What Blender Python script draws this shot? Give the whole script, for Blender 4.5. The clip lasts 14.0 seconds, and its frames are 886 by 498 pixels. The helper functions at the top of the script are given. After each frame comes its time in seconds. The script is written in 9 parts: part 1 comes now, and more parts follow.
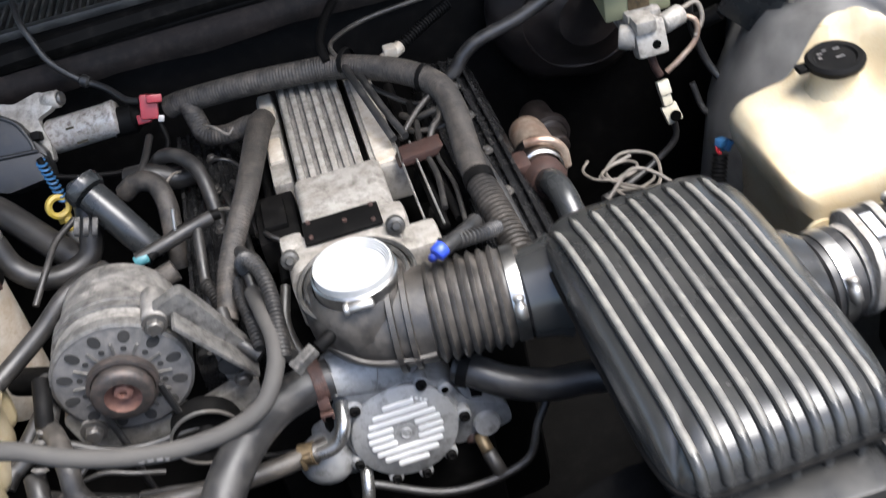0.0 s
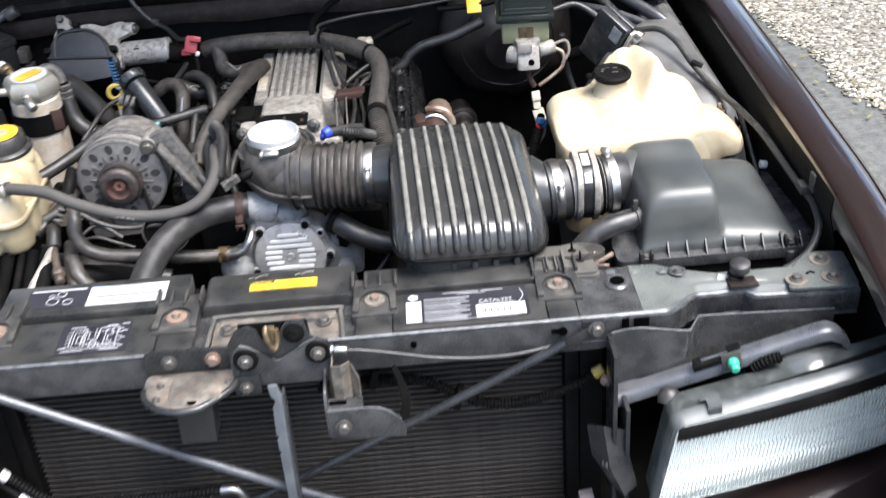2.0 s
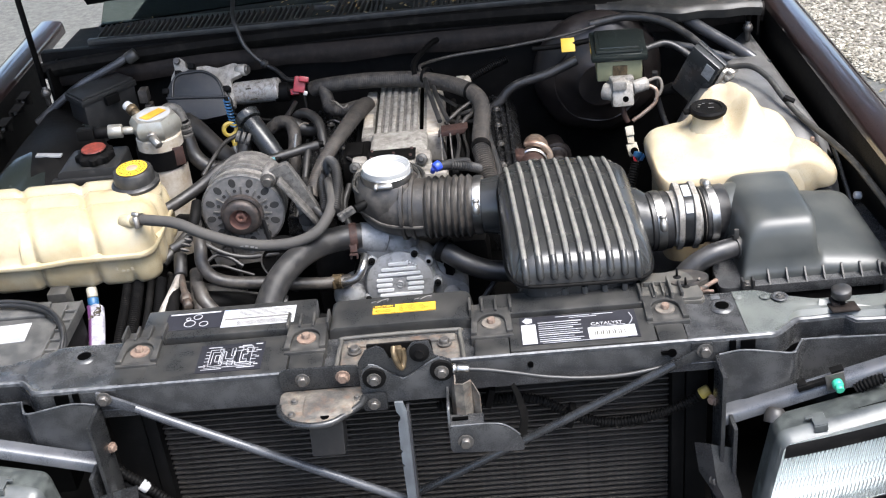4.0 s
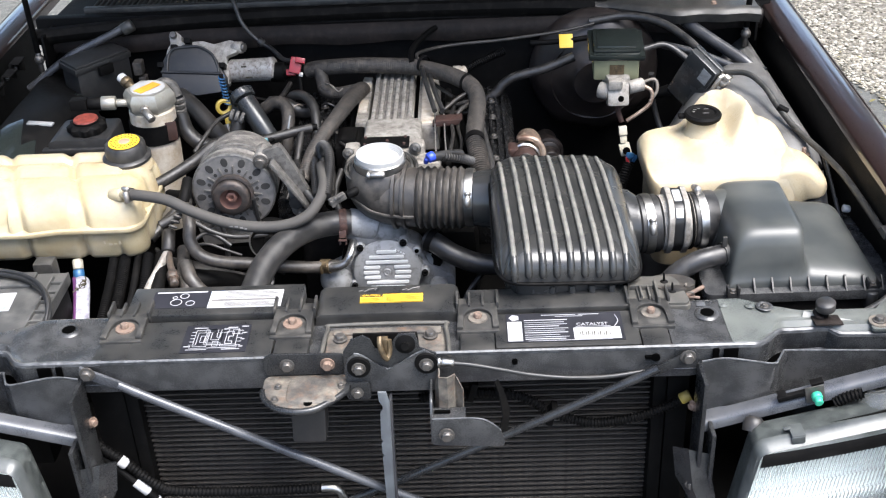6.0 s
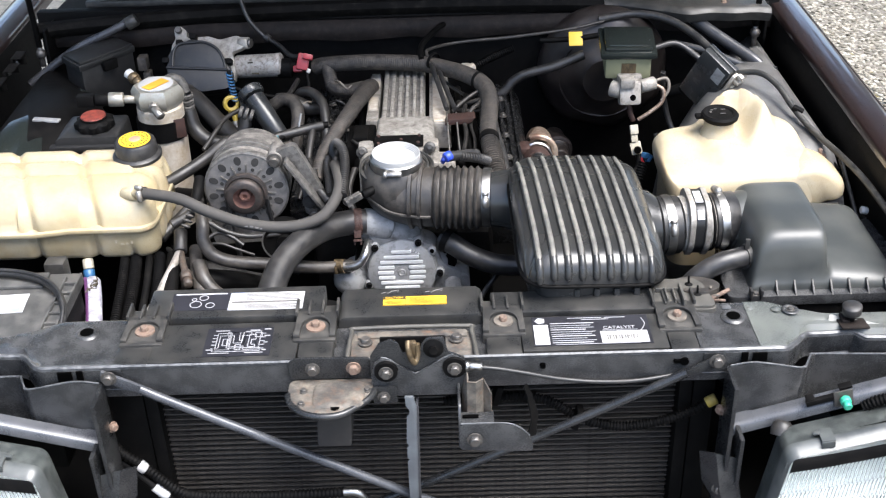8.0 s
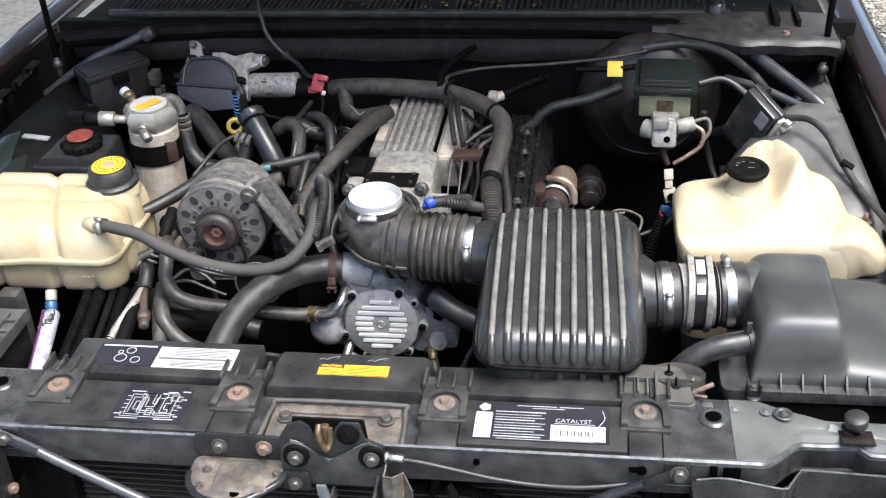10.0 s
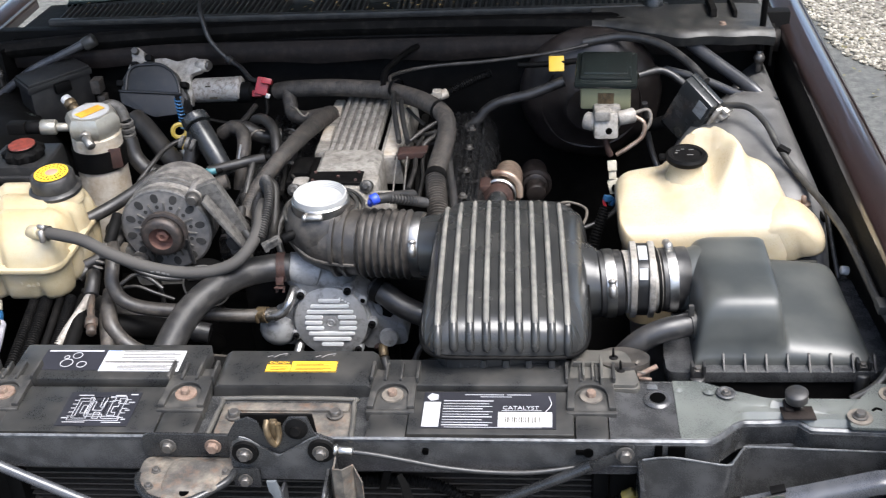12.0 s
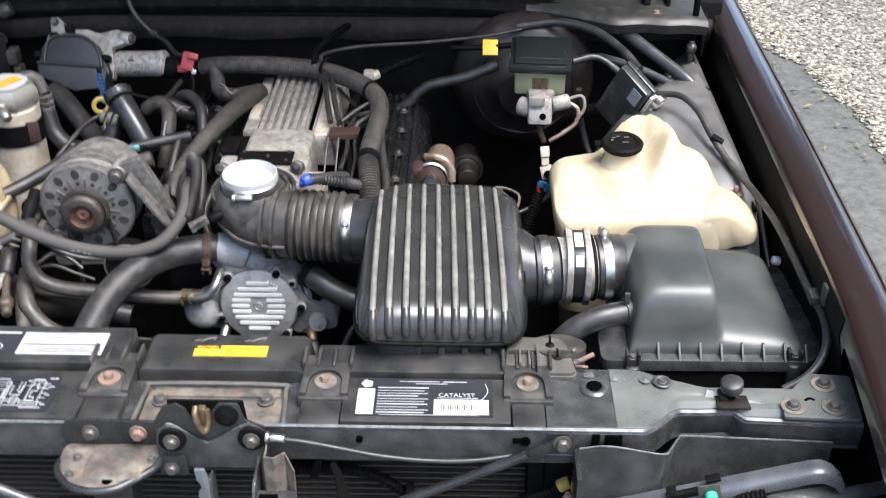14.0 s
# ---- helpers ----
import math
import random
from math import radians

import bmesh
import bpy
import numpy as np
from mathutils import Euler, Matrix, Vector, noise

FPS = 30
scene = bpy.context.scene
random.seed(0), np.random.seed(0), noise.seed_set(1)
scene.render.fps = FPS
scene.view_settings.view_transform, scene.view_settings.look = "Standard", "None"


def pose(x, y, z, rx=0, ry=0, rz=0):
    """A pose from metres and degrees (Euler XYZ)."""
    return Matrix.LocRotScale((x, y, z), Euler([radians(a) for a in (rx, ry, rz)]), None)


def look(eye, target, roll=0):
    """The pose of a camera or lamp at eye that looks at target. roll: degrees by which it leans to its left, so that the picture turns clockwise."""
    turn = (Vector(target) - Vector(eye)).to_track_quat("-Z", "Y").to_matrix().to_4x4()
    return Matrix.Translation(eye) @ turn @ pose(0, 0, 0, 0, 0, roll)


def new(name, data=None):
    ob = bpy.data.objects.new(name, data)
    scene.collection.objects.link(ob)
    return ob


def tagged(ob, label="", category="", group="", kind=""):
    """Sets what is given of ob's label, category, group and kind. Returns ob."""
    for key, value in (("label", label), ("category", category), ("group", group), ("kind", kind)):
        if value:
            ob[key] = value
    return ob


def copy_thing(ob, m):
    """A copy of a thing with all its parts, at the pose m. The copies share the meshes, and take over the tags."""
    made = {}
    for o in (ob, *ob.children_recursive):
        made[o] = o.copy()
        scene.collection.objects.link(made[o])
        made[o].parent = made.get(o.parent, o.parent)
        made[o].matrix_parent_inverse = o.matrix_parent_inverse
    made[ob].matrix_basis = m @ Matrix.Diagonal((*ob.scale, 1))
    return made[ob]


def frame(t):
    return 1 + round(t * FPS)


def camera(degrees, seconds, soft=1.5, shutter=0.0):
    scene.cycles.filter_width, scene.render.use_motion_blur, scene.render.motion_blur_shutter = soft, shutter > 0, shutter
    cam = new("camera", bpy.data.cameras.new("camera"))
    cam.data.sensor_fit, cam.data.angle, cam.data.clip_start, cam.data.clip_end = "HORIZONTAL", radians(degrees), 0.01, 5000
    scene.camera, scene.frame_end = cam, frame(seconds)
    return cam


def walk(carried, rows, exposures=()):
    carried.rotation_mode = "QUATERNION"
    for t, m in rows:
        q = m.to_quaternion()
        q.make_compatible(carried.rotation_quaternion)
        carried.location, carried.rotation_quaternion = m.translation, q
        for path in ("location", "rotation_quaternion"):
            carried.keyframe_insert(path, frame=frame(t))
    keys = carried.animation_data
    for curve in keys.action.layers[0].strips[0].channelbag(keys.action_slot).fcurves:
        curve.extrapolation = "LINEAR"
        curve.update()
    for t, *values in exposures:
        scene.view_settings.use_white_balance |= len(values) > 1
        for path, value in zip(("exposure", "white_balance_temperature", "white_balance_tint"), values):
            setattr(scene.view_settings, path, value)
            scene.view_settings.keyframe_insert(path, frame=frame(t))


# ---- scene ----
cam = camera(43.2, 14.0, soft=1.15, shutter=0.5)
PATH = [
    (0, (-0.015, -0.403, 1.581), (0.118, 1.157, 0.337), -13.9),
    (0.5, (0.049, -0.511, 1.56), (0.053, 1.07, 0.334), -16.4),
    (0.9, (0.038, -0.607, 1.61), (0.038, 0.956, 0.361), -10.3),
    (1, (0.004, -0.703, 1.62), (0.042, 0.897, 0.421), -8.4),
    (1.5, (0.065, -0.972, 1.67), (0.132, 0.672, 0.532), -5.2),
    (2, (0.217, -1.183, 1.666), (0.235, 0.513, 0.606), -4.6),
    (2.5, (0.223, -1.288, 1.709), (0.085, 0.368, 0.597), -8.8),
    (3, (0.152, -1.3, 1.742), (0.09, 0.429, 0.738), -3.9),
    (3.5, (0.149, -1.283, 1.732), (0.084, 0.448, 0.732), -4.8),
    (3.7, (0.145, -1.273, 1.71), (0.06, 0.46, 0.715), -6.4),
    (6, (0.126, -1.266, 1.728), (0.074, 0.449, 0.702), -2.7),
    (6.5, (0.125, -1.268, 1.73), (0.084, 0.446, 0.701), -2.2),
    (7, (0.12, -1.264, 1.733), (0.083, 0.453, 0.708), -2.3),
    (7.5, (0.102, -1.254, 1.731), (0.065, 0.463, 0.706), -1.6),
    (8, (0.053, -1.243, 1.735), (0.045, 0.465, 0.694), -1.8),
    (8.2, (0.022, -1.245, 1.734), (0.053, 0.463, 0.694), -1.9),
    (10.3, (0.33, -0.999, 1.701), (0.048, 0.685, 0.66), -3.1),
    (10.5, (0.328, -1.005, 1.698), (0.051, 0.68, 0.655), -3.2),
    (11, (0.327, -1.019, 1.705), (0.064, 0.677, 0.678), -3.1),
    (11.5, (0.33, -1.027, 1.699), (0.101, 0.679, 0.681), -3.3),
    (12, (0.336, -1.03, 1.695), (0.142, 0.673, 0.663), -3.7),
    (12.5, (0.348, -1.021, 1.694), (0.196, 0.684, 0.658), -4.8),
    (13, (0.352, -1.016, 1.698), (0.23, 0.687, 0.657), -5.2),
    (13.5, (0.345, -1.021, 1.698), (0.244, 0.689, 0.665), -5.1),
    (14, (0.307, -1.006, 1.679), (0.263, 0.69, 0.62), -0.1),
]
EV = 2.24
walk(cam, [(t, look(eye, target, roll)) for t, eye, target, roll in PATH], [(0.0, EV + 0.32, 6200, 10), (0.7, EV + 0.32, 6200, 10), (1.5, EV + 0.25, 6200, 10), (2.5, EV + 0.48, 6200, 10), (3.1, EV + 0.22, 6200, 10), (6.0, EV + 0.24, 6200, 10), (8.0, EV + 0.22, 6200, 10), (10.5, EV + 0.06, 6200, 10), (12.0, EV + 0.06, 6200, 10), (13.5, EV + 0.20, 6200, 10), (14.0, EV + 0.20, 6200, 10)])

# ---- world and light ----
world = bpy.data.worlds.new("sky")
scene.world = world
world.use_nodes = True
wn = world.node_tree
sky = wn.nodes.new("ShaderNodeTexSky")
sky.sky_type = 'NISHITA'
sky.sun_disc = False
sky.sun_elevation = radians(65)
sky.sun_rotation = radians(123)
sky.dust_density = 4.0
wn.nodes["Background"].inputs["Strength"].default_value = 0.10
wn.links.new(sky.outputs[0], wn.nodes["Background"].inputs["Color"])
sun_data = bpy.data.lights.new("sun", 'SUN')
sun_data.energy = 1.5
sun_data.angle = radians(40)
sun_data.color = (1.0, 0.985, 0.96)
sun = new("sun", sun_data)
sun.matrix_world = look((1.15, -0.75, 3.0), (0, 0, 0))



# ---- materials ----
def mat(name, base, rough=0.5, metal=0.0, alt=None, dust=None, dust_amt=0.0, blotch=18.0, grain=600.0, bump=0.15,
        coat=0.0, sss=0.0, dust_rough=0.85, spec=0.5, grime=None, grime_amt=0.5, smear=False):
    m = bpy.data.materials.new(name)
    m.use_nodes = True
    nt = m.node_tree
    N, L = nt.nodes, nt.links
    bs = N["Principled BSDF"]
    co = N.new("ShaderNodeTexCoord").outputs["Object"]

    def noise_node(scale, detail, rough_=0.6):
        n = N.new("ShaderNodeTexNoise")
        n.inputs["Scale"].default_value, n.inputs["Detail"].default_value, n.inputs["Roughness"].default_value = scale, detail, rough_
        L.new(co, n.inputs["Vector"])
        return n.outputs["Fac"]

    def remap(v, a, b, c, d):
        n = N.new("ShaderNodeMapRange")
        for k, x in zip(("From Min", "From Max", "To Min", "To Max"), (a, b, c, d)):
            n.inputs[k].default_value = x
        L.new(v, n.inputs["Value"])
        return n.outputs["Result"]

    def mixc(f, a, b):
        n = N.new("ShaderNodeMix")
        n.data_type = 'RGBA'
        L.new(f, n.inputs["Factor"])
        for s, v in ((n.inputs["A"], a), (n.inputs["B"], b)):
            if isinstance(v, tuple):
                s.default_value = (*v, 1)
            else:
                L.new(v, s)
        return n.outputs["Result"]

    alt = alt or tuple(c * 0.6 for c in base)
    big, fine = noise_node(blotch, 5), noise_node(grain, 3)
    col = mixc(remap(big, 0.35, 0.68, 0.0, 1.0), base, alt)
    rgh = remap(big if smear == "soft" else fine, 0.3, 0.7, max(rough - 0.03, 0.03), min(rough + 0.05, 1))
    if dust:
        dn = noise_node(blotch * 1.6, 3, 0.5) if smear else noise_node(blotch * 2.6, 8, 0.66)
        edge = 0.72 - 0.5 * dust_amt
        df = remap(dn, edge - 0.26, edge + 0.22, 0.0, min(0.30 + dust_amt, 1.0)) if smear else remap(dn, edge - 0.12, edge + 0.18, 0.0, min(0.35 + dust_amt, 1.0))
        if smear is True:
            speck = remap(noise_node(420.0, 2), 0.60, 0.72, 0.0, 0.20)
            mx = N.new("ShaderNodeMath")
            mx.operation = 'MAXIMUM'
            L.new(df, mx.inputs[0])
            L.new(speck, mx.inputs[1])
            df = mx.outputs[0]
        col = mixc(df, col, dust)
        n = N.new("ShaderNodeMix")
        L.new(df, n.inputs["Factor"])
        L.new(rgh, n.inputs[2])
        n.inputs[3].default_value = min(rough + 0.16, 0.85) if smear else dust_rough
        rgh = n.outputs[0]
    if grime:
        gf = remap(noise_node(blotch * 2.9, 10, 0.7), 0.58 - 0.3 * grime_amt, 0.78 - 0.3 * grime_amt, 0.0, 0.8)
        col = mixc(gf, col, grime)
    L.new(col, bs.inputs["Base Color"])
    L.new(rgh, bs.inputs["Roughness"])
    bs.inputs["Metallic"].default_value = metal
    bs.inputs["Specular IOR Level"].default_value = spec
    bs.inputs["Coat Weight"].default_value = coat
    bs.inputs["Coat Roughness"].default_value = 0.06
    if sss:
        bs.inputs["Subsurface Weight"].default_value = sss
        bs.inputs["Subsurface Radius"].default_value = (0.02, 0.015, 0.008)
        bs.inputs["Subsurface Scale"].default_value = 1.0
    if bump:
        b = N.new("ShaderNodeBump")
        b.inputs["Strength"].default_value, b.inputs["Distance"].default_value = bump, 0.002
        add = N.new("ShaderNodeMath")
        add.operation = 'ADD'
        L.new(fine, add.inputs[0])
        L.new(noise_node(grain * 0.25, 4), add.inputs[1])
        L.new(add.outputs[0], b.inputs["Height"])
        L.new(b.outputs["Normal"], bs.inputs["Normal"])
    return m


DUST = (0.20, 0.17, 0.14)
M = dict(
    black_paint=mat("black_paint", (0.015, 0.0155, 0.0165), 0.25, alt=(0.011, 0.0115, 0.012), dust=(0.06, 0.06, 0.058), dust_amt=0.13, bump=0.03, blotch=14, smear=True),
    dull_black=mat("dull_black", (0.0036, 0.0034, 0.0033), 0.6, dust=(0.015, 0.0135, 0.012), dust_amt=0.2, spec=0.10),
    shroud_plastic=mat("shroud_plastic", (0.019, 0.0195, 0.0195), 0.28, alt=(0.015, 0.0153, 0.0155), dust=(0.090, 0.084, 0.074), dust_amt=0.17, bump=0.03, blotch=20, smear=True),
    dusty_plastic=mat("dusty_plastic", (0.022, 0.0215, 0.0205), 0.42, alt=(0.030, 0.029, 0.0265), dust=(0.085, 0.078, 0.066), dust_amt=0.3),
    tan_dirt=mat("tan_dirt", (0.19, 0.16, 0.125), 0.7, alt=(0.07, 0.063, 0.055), dust=(0.030, 0.028, 0.026), dust_amt=0.35, blotch=22),
    box_plastic=mat("box_plastic", (0.024, 0.026, 0.027), 0.25, dust=(0.06, 0.06, 0.057), dust_amt=0.12, bump=0.0, smear="soft"),
    # rib dust, brightened to include the sky's sheen along the crests
    rib_dust_sheen=mat("rib_dust_sheen", (0.11, 0.105, 0.094), 0.5, alt=(0.20, 0.19, 0.165), dust=(0.040, 0.040, 0.040), dust_amt=0.34, blotch=22),
    rubber=mat("rubber", (0.021, 0.0205, 0.0205), 0.36, dust=(0.060, 0.055, 0.049), dust_amt=0.3, bump=0.1),
    grey_rubber=mat("grey_rubber", (0.024, 0.022, 0.020), 0.42, alt=(0.046, 0.040, 0.034), dust=(0.095, 0.082, 0.068), dust_amt=0.3, bump=0.12, grime=(0.012, 0.011, 0.010), grime_amt=0.42),
    hose_dust=mat("hose_dust", (0.040, 0.0375, 0.035), 0.72, alt=(0.050, 0.047, 0.043), dust=(0.075, 0.069, 0.061), dust_amt=0.25, blotch=14, bump=0.06, spec=0.3, smear="soft"),
    loom=mat("loom", (0.025, 0.022, 0.019), 0.58, alt=(0.054, 0.045, 0.037), dust=(0.105, 0.089, 0.073), dust_amt=0.32, blotch=26, bump=0.3, grime=(0.012, 0.011, 0.010), grime_amt=0.5),
    alloy=mat("alloy", (0.33, 0.33, 0.325), 0.46, 0.25, alt=(0.26, 0.26, 0.255), dust=(0.13, 0.125, 0.115), dust_amt=0.24, bump=0.22, grime=(0.05, 0.045, 0.04), grime_amt=0.22),
    dirty_alloy=mat("dirty_alloy", (0.36, 0.34, 0.305), 0.5, 0.25, alt=(0.25, 0.228, 0.198), dust=(0.10, 0.084, 0.068), dust_amt=0.30, bump=0.3, blotch=22, grime=(0.085, 0.074, 0.062), grime_amt=0.30),
    cast_grey=mat("cast_grey", (0.12, 0.115, 0.108), 0.55, 0.3, alt=(0.09, 0.086, 0.08), dust=(0.19, 0.175, 0.155), dust_amt=0.32, bump=0.35, blotch=30, grime=(0.03, 0.027, 0.024), grime_amt=0.45),
    fan_grey=mat("fan_grey", (0.15, 0.143, 0.138), 0.5, 0.25, alt=(0.10, 0.097, 0.094), dust=(0.24, 0.22, 0.20), dust_amt=0.3, bump=0.2, blotch=35),
    chrome=mat("chrome", (0.50, 0.49, 0.47), 0.34, 1.0, alt=(0.36, 0.35, 0.33), dust=(0.12, 0.10, 0.08), dust_amt=0.16, blotch=45, bump=0.03),
    steel=mat("steel", (0.45, 0.44, 0.42), 0.4, 0.9, alt=(0.3, 0.28, 0.25), dust=(0.16, 0.12, 0.09), dust_amt=0.3),
    rust=mat("rust", (0.034, 0.0135, 0.0095), 0.6, alt=(0.020, 0.011, 0.009), dust=(0.065, 0.030, 0.020), dust_amt=0.35, blotch=60, bump=0.4),
    rust_bolt=mat("rust_bolt", (0.17, 0.105, 0.075), 0.7, 0.2, alt=(0.095, 0.068, 0.053), dust=(0.25, 0.19, 0.145), dust_amt=0.4, blotch=120),
    shield=mat("shield", (0.46, 0.37, 0.29), 0.34, 0.6, alt=(0.24, 0.13, 0.085), dust=(0.09, 0.06, 0.045), dust_amt=0.3, blotch=26),
    brass=mat("brass", (0.17, 0.125, 0.07), 0.45, 0.6, alt=(0.07, 0.052, 0.033), blotch=90),
    tank=mat("tank", (0.44, 0.385, 0.275), 0.28, alt=(0.40, 0.32, 0.20), dust=(0.36, 0.26, 0.14), dust_amt=0.2, sss=0.2, blotch=9, bump=0.04),
    maroon=mat("maroon", (0.021, 0.0118, 0.0108), 0.3, 0.25, alt=(0.017, 0.0100, 0.0090), coat=1.0, bump=0.0, dust=(0.06, 0.045, 0.042), dust_amt=0.05),
    white=mat("white", (0.40, 0.40, 0.395), 0.45, alt=(0.40, 0.40, 0.40), bump=0.02),
    label_black=mat("label_black", (0.02, 0.02, 0.025), 0.4, bump=0.02),
    label_ink=mat("label_ink", (0.40, 0.40, 0.41), 0.5, bump=0.0),
    dark_ink=mat("dark_ink", (0.05, 0.04, 0.02), 0.5, bump=0.0),
    yellow=mat("yellow", (0.80, 0.50, 0.03), 0.45, alt=(0.75, 0.44, 0.03), bump=0.02),
    dip_yellow=mat("dip_yellow", (0.50, 0.36, 0.05), 0.45, dust=DUST, dust_amt=0.25),
    orange=mat("orange", (0.85, 0.45, 0.05), 0.45, bump=0.02),
    pink=mat("pink", (0.62, 0.24, 0.17), 0.45, bump=0.02),
    blue=mat("blue", (0.03, 0.07, 0.50), 0.4, bump=0.02),
    sky_blue=mat("sky_blue", (0.025, 0.10, 0.22), 0.4, bump=0.02),
    pale_blue=mat("pale_blue", (0.30, 0.40, 0.66), 0.45, bump=0.02),
    red=mat("red", (0.32, 0.016, 0.022), 0.35, bump=0.02),
    red_cap=mat("red_cap", (0.24, 0.045, 0.03), 0.5, alt=(0.06, 0.02, 0.016), blotch=90, bump=0.05),
    teal=mat("teal", (0.07, 0.22, 0.25), 0.4, bump=0.02),
    green=mat("green", (0.05, 0.42, 0.26), 0.35, bump=0.02),
    olive=mat("olive", (0.22, 0.22, 0.13), 0.45, alt=(0.18, 0.18, 0.11), bump=0.05),
    dark_gap=mat("dark_gap", (0.002, 0.002, 0.002), 0.9, bump=0.0, spec=0.0),
    vent_dark=mat("vent_dark", (0.022, 0.021, 0.020), 0.8, bump=0.1, dust=(0.05, 0.046, 0.041), dust_amt=0.25),
    fins=mat("fins", (0.005, 0.0046, 0.0042), 0.8, 0.0, dust=(0.013, 0.012, 0.0105), dust_amt=0.3, blotch=60, spec=0.2),
    tube_black=mat("tube_black", (0.026, 0.0235, 0.021), 0.45, 0.1, dust=(0.075, 0.066, 0.057), dust_amt=0.4, blotch=80),
    wheelhouse=mat("wheelhouse", (0.11, 0.107, 0.103), 0.34, alt=(0.030, 0.029, 0.028), dust=(0.22, 0.215, 0.205), dust_amt=0.3, blotch=9, smear=True),
    asphalt=mat("asphalt", (0.088, 0.090, 0.084), 0.9, alt=(0.062, 0.063, 0.059), dust=(0.155, 0.152, 0.140), dust_amt=0.36, blotch=11, grain=130, bump=1.0, grime=(0.03, 0.03, 0.028), grime_amt=0.2),
    pebble=mat("pebble", (0.15, 0.135, 0.11), 0.9, alt=(0.10, 0.09, 0.073), blotch=45, grain=300, bump=0.8, dust=(0.32, 0.295, 0.255), dust_amt=0.4),
    pad_dust=mat("pad_dust", (0.034, 0.033, 0.030), 0.5, alt=(0.055, 0.052, 0.045), dust=(0.13, 0.12, 0.10), dust_amt=0.3, bump=0.1, blotch=24, smear=True),
    shelf_dirt=mat("shelf_dirt", (0.045, 0.042, 0.039), 0.5, alt=(0.20, 0.175, 0.14), dust=(0.018, 0.017, 0.016), dust_amt=0.42, blotch=22, bump=0.3, grime=(0.13, 0.075, 0.045), grime_amt=0.25),
    housing_black=mat("housing_black", (0.018, 0.018, 0.0182), 0.40, alt=(0.014, 0.014, 0.0142), dust=(0.055, 0.050, 0.044), dust_amt=0.2, bump=0.05, blotch=20),
    brace_paint=mat("brace_paint", (0.034, 0.036, 0.042), 0.28, 0.1, alt=(0.024, 0.025, 0.029), dust=(0.10, 0.097, 0.092), dust_amt=0.24, blotch=16, bump=0.02, smear="soft"),
    strap_paint=mat("strap_paint", (0.15, 0.165, 0.175), 0.30, 0.2, alt=(0.11, 0.12, 0.13), dust=(0.05, 0.05, 0.05), dust_amt=0.2, blotch=22, bump=0.05, smear=True),
    leaf_dry=mat("leaf_dry", (0.40, 0.26, 0.09), 0.7, alt=(0.22, 0.14, 0.06), blotch=60),
    bare_alu=mat("bare_alu", (0.80, 0.80, 0.79), 0.35, 0.35, alt=(0.68, 0.68, 0.67), bump=0.05),
    bolt_dark=mat("bolt_dark", (0.12, 0.115, 0.108), 0.38, 0.6, alt=(0.08, 0.075, 0.07), dust=(0.17, 0.135, 0.10), dust_amt=0.25, blotch=120),
    filter_plastic=mat("filter_plastic", (0.037, 0.0405, 0.0402), 0.36, alt=(0.030, 0.033, 0.0325), dust=(0.125, 0.125, 0.110), dust_amt=0.17, bump=0.02, blotch=9, smear="soft"),
    # dusty panel paint, paled and greened to carry the sky's reflection
    grey_sheen_paint=mat("grey_sheen_paint", (0.072, 0.080, 0.074), 0.24, alt=(0.048, 0.053, 0.050), dust=(0.20, 0.205, 0.185), dust_amt=0.26, blotch=6, bump=0.04, smear=True),
    worn_edge=mat("worn_edge", (0.12, 0.125, 0.13), 0.42, 0.2, alt=(0.06, 0.063, 0.066), dust=(0.22, 0.22, 0.22), dust_amt=0.22, blotch=40, grime=(0.025, 0.025, 0.026), grime_amt=0.45, bump=0.05),
    bezel=mat("bezel", (0.034, 0.038, 0.038), 0.30, 0.1, alt=(0.06, 0.066, 0.066), dust=(0.16, 0.165, 0.155), dust_amt=0.2, bump=0.02, smear=True),
    cowl_black=mat("cowl_black", (0.0065, 0.0060, 0.0055), 0.75, dust=(0.045, 0.040, 0.034), dust_amt=0.18, bump=0.12, spec=0.08),
    ledge_dirt=mat("ledge_dirt", (0.007, 0.006, 0.0055), 0.6, alt=(0.014, 0.0105, 0.009), dust=(0.036, 0.029, 0.025), dust_amt=0.26, blotch=20, spec=0.15, bump=0.3),
    rail_paint=mat("rail_paint", (0.066, 0.070, 0.078), 0.26, 0.15, alt=(0.038, 0.040, 0.045), dust=(0.15, 0.15, 0.15), dust_amt=0.16, blotch=16, bump=0.015, smear=True),
    lamp_grey=mat("lamp_grey", (0.040, 0.045, 0.043), 0.35, alt=(0.025, 0.028, 0.027), dust=(0.12, 0.13, 0.12), dust_amt=0.3, blotch=30, bump=0.08),
    reflector=mat("reflector", (0.80, 0.81, 0.81), 0.5, 1.0, alt=(0.75, 0.76, 0.76), bump=0.0),
    tape_grey=mat("tape_grey", (0.42, 0.42, 0.45), 0.4, alt=(0.20, 0.19, 0.24), dust=(0.06, 0.06, 0.07), dust_amt=0.35, blotch=40, bump=0.3),
    head_alloy=mat("head_alloy", (0.40, 0.385, 0.34), 0.36, 0.6, alt=(0.32, 0.30, 0.25), dust=(0.24, 0.21, 0.16), dust_amt=0.22, bump=0.15),
    gloss_black=mat("gloss_black", (0.014, 0.018, 0.0165), 0.16, alt=(0.013, 0.015, 0.014), dust=(0.05, 0.05, 0.047), dust_amt=0.08, bump=0.0),
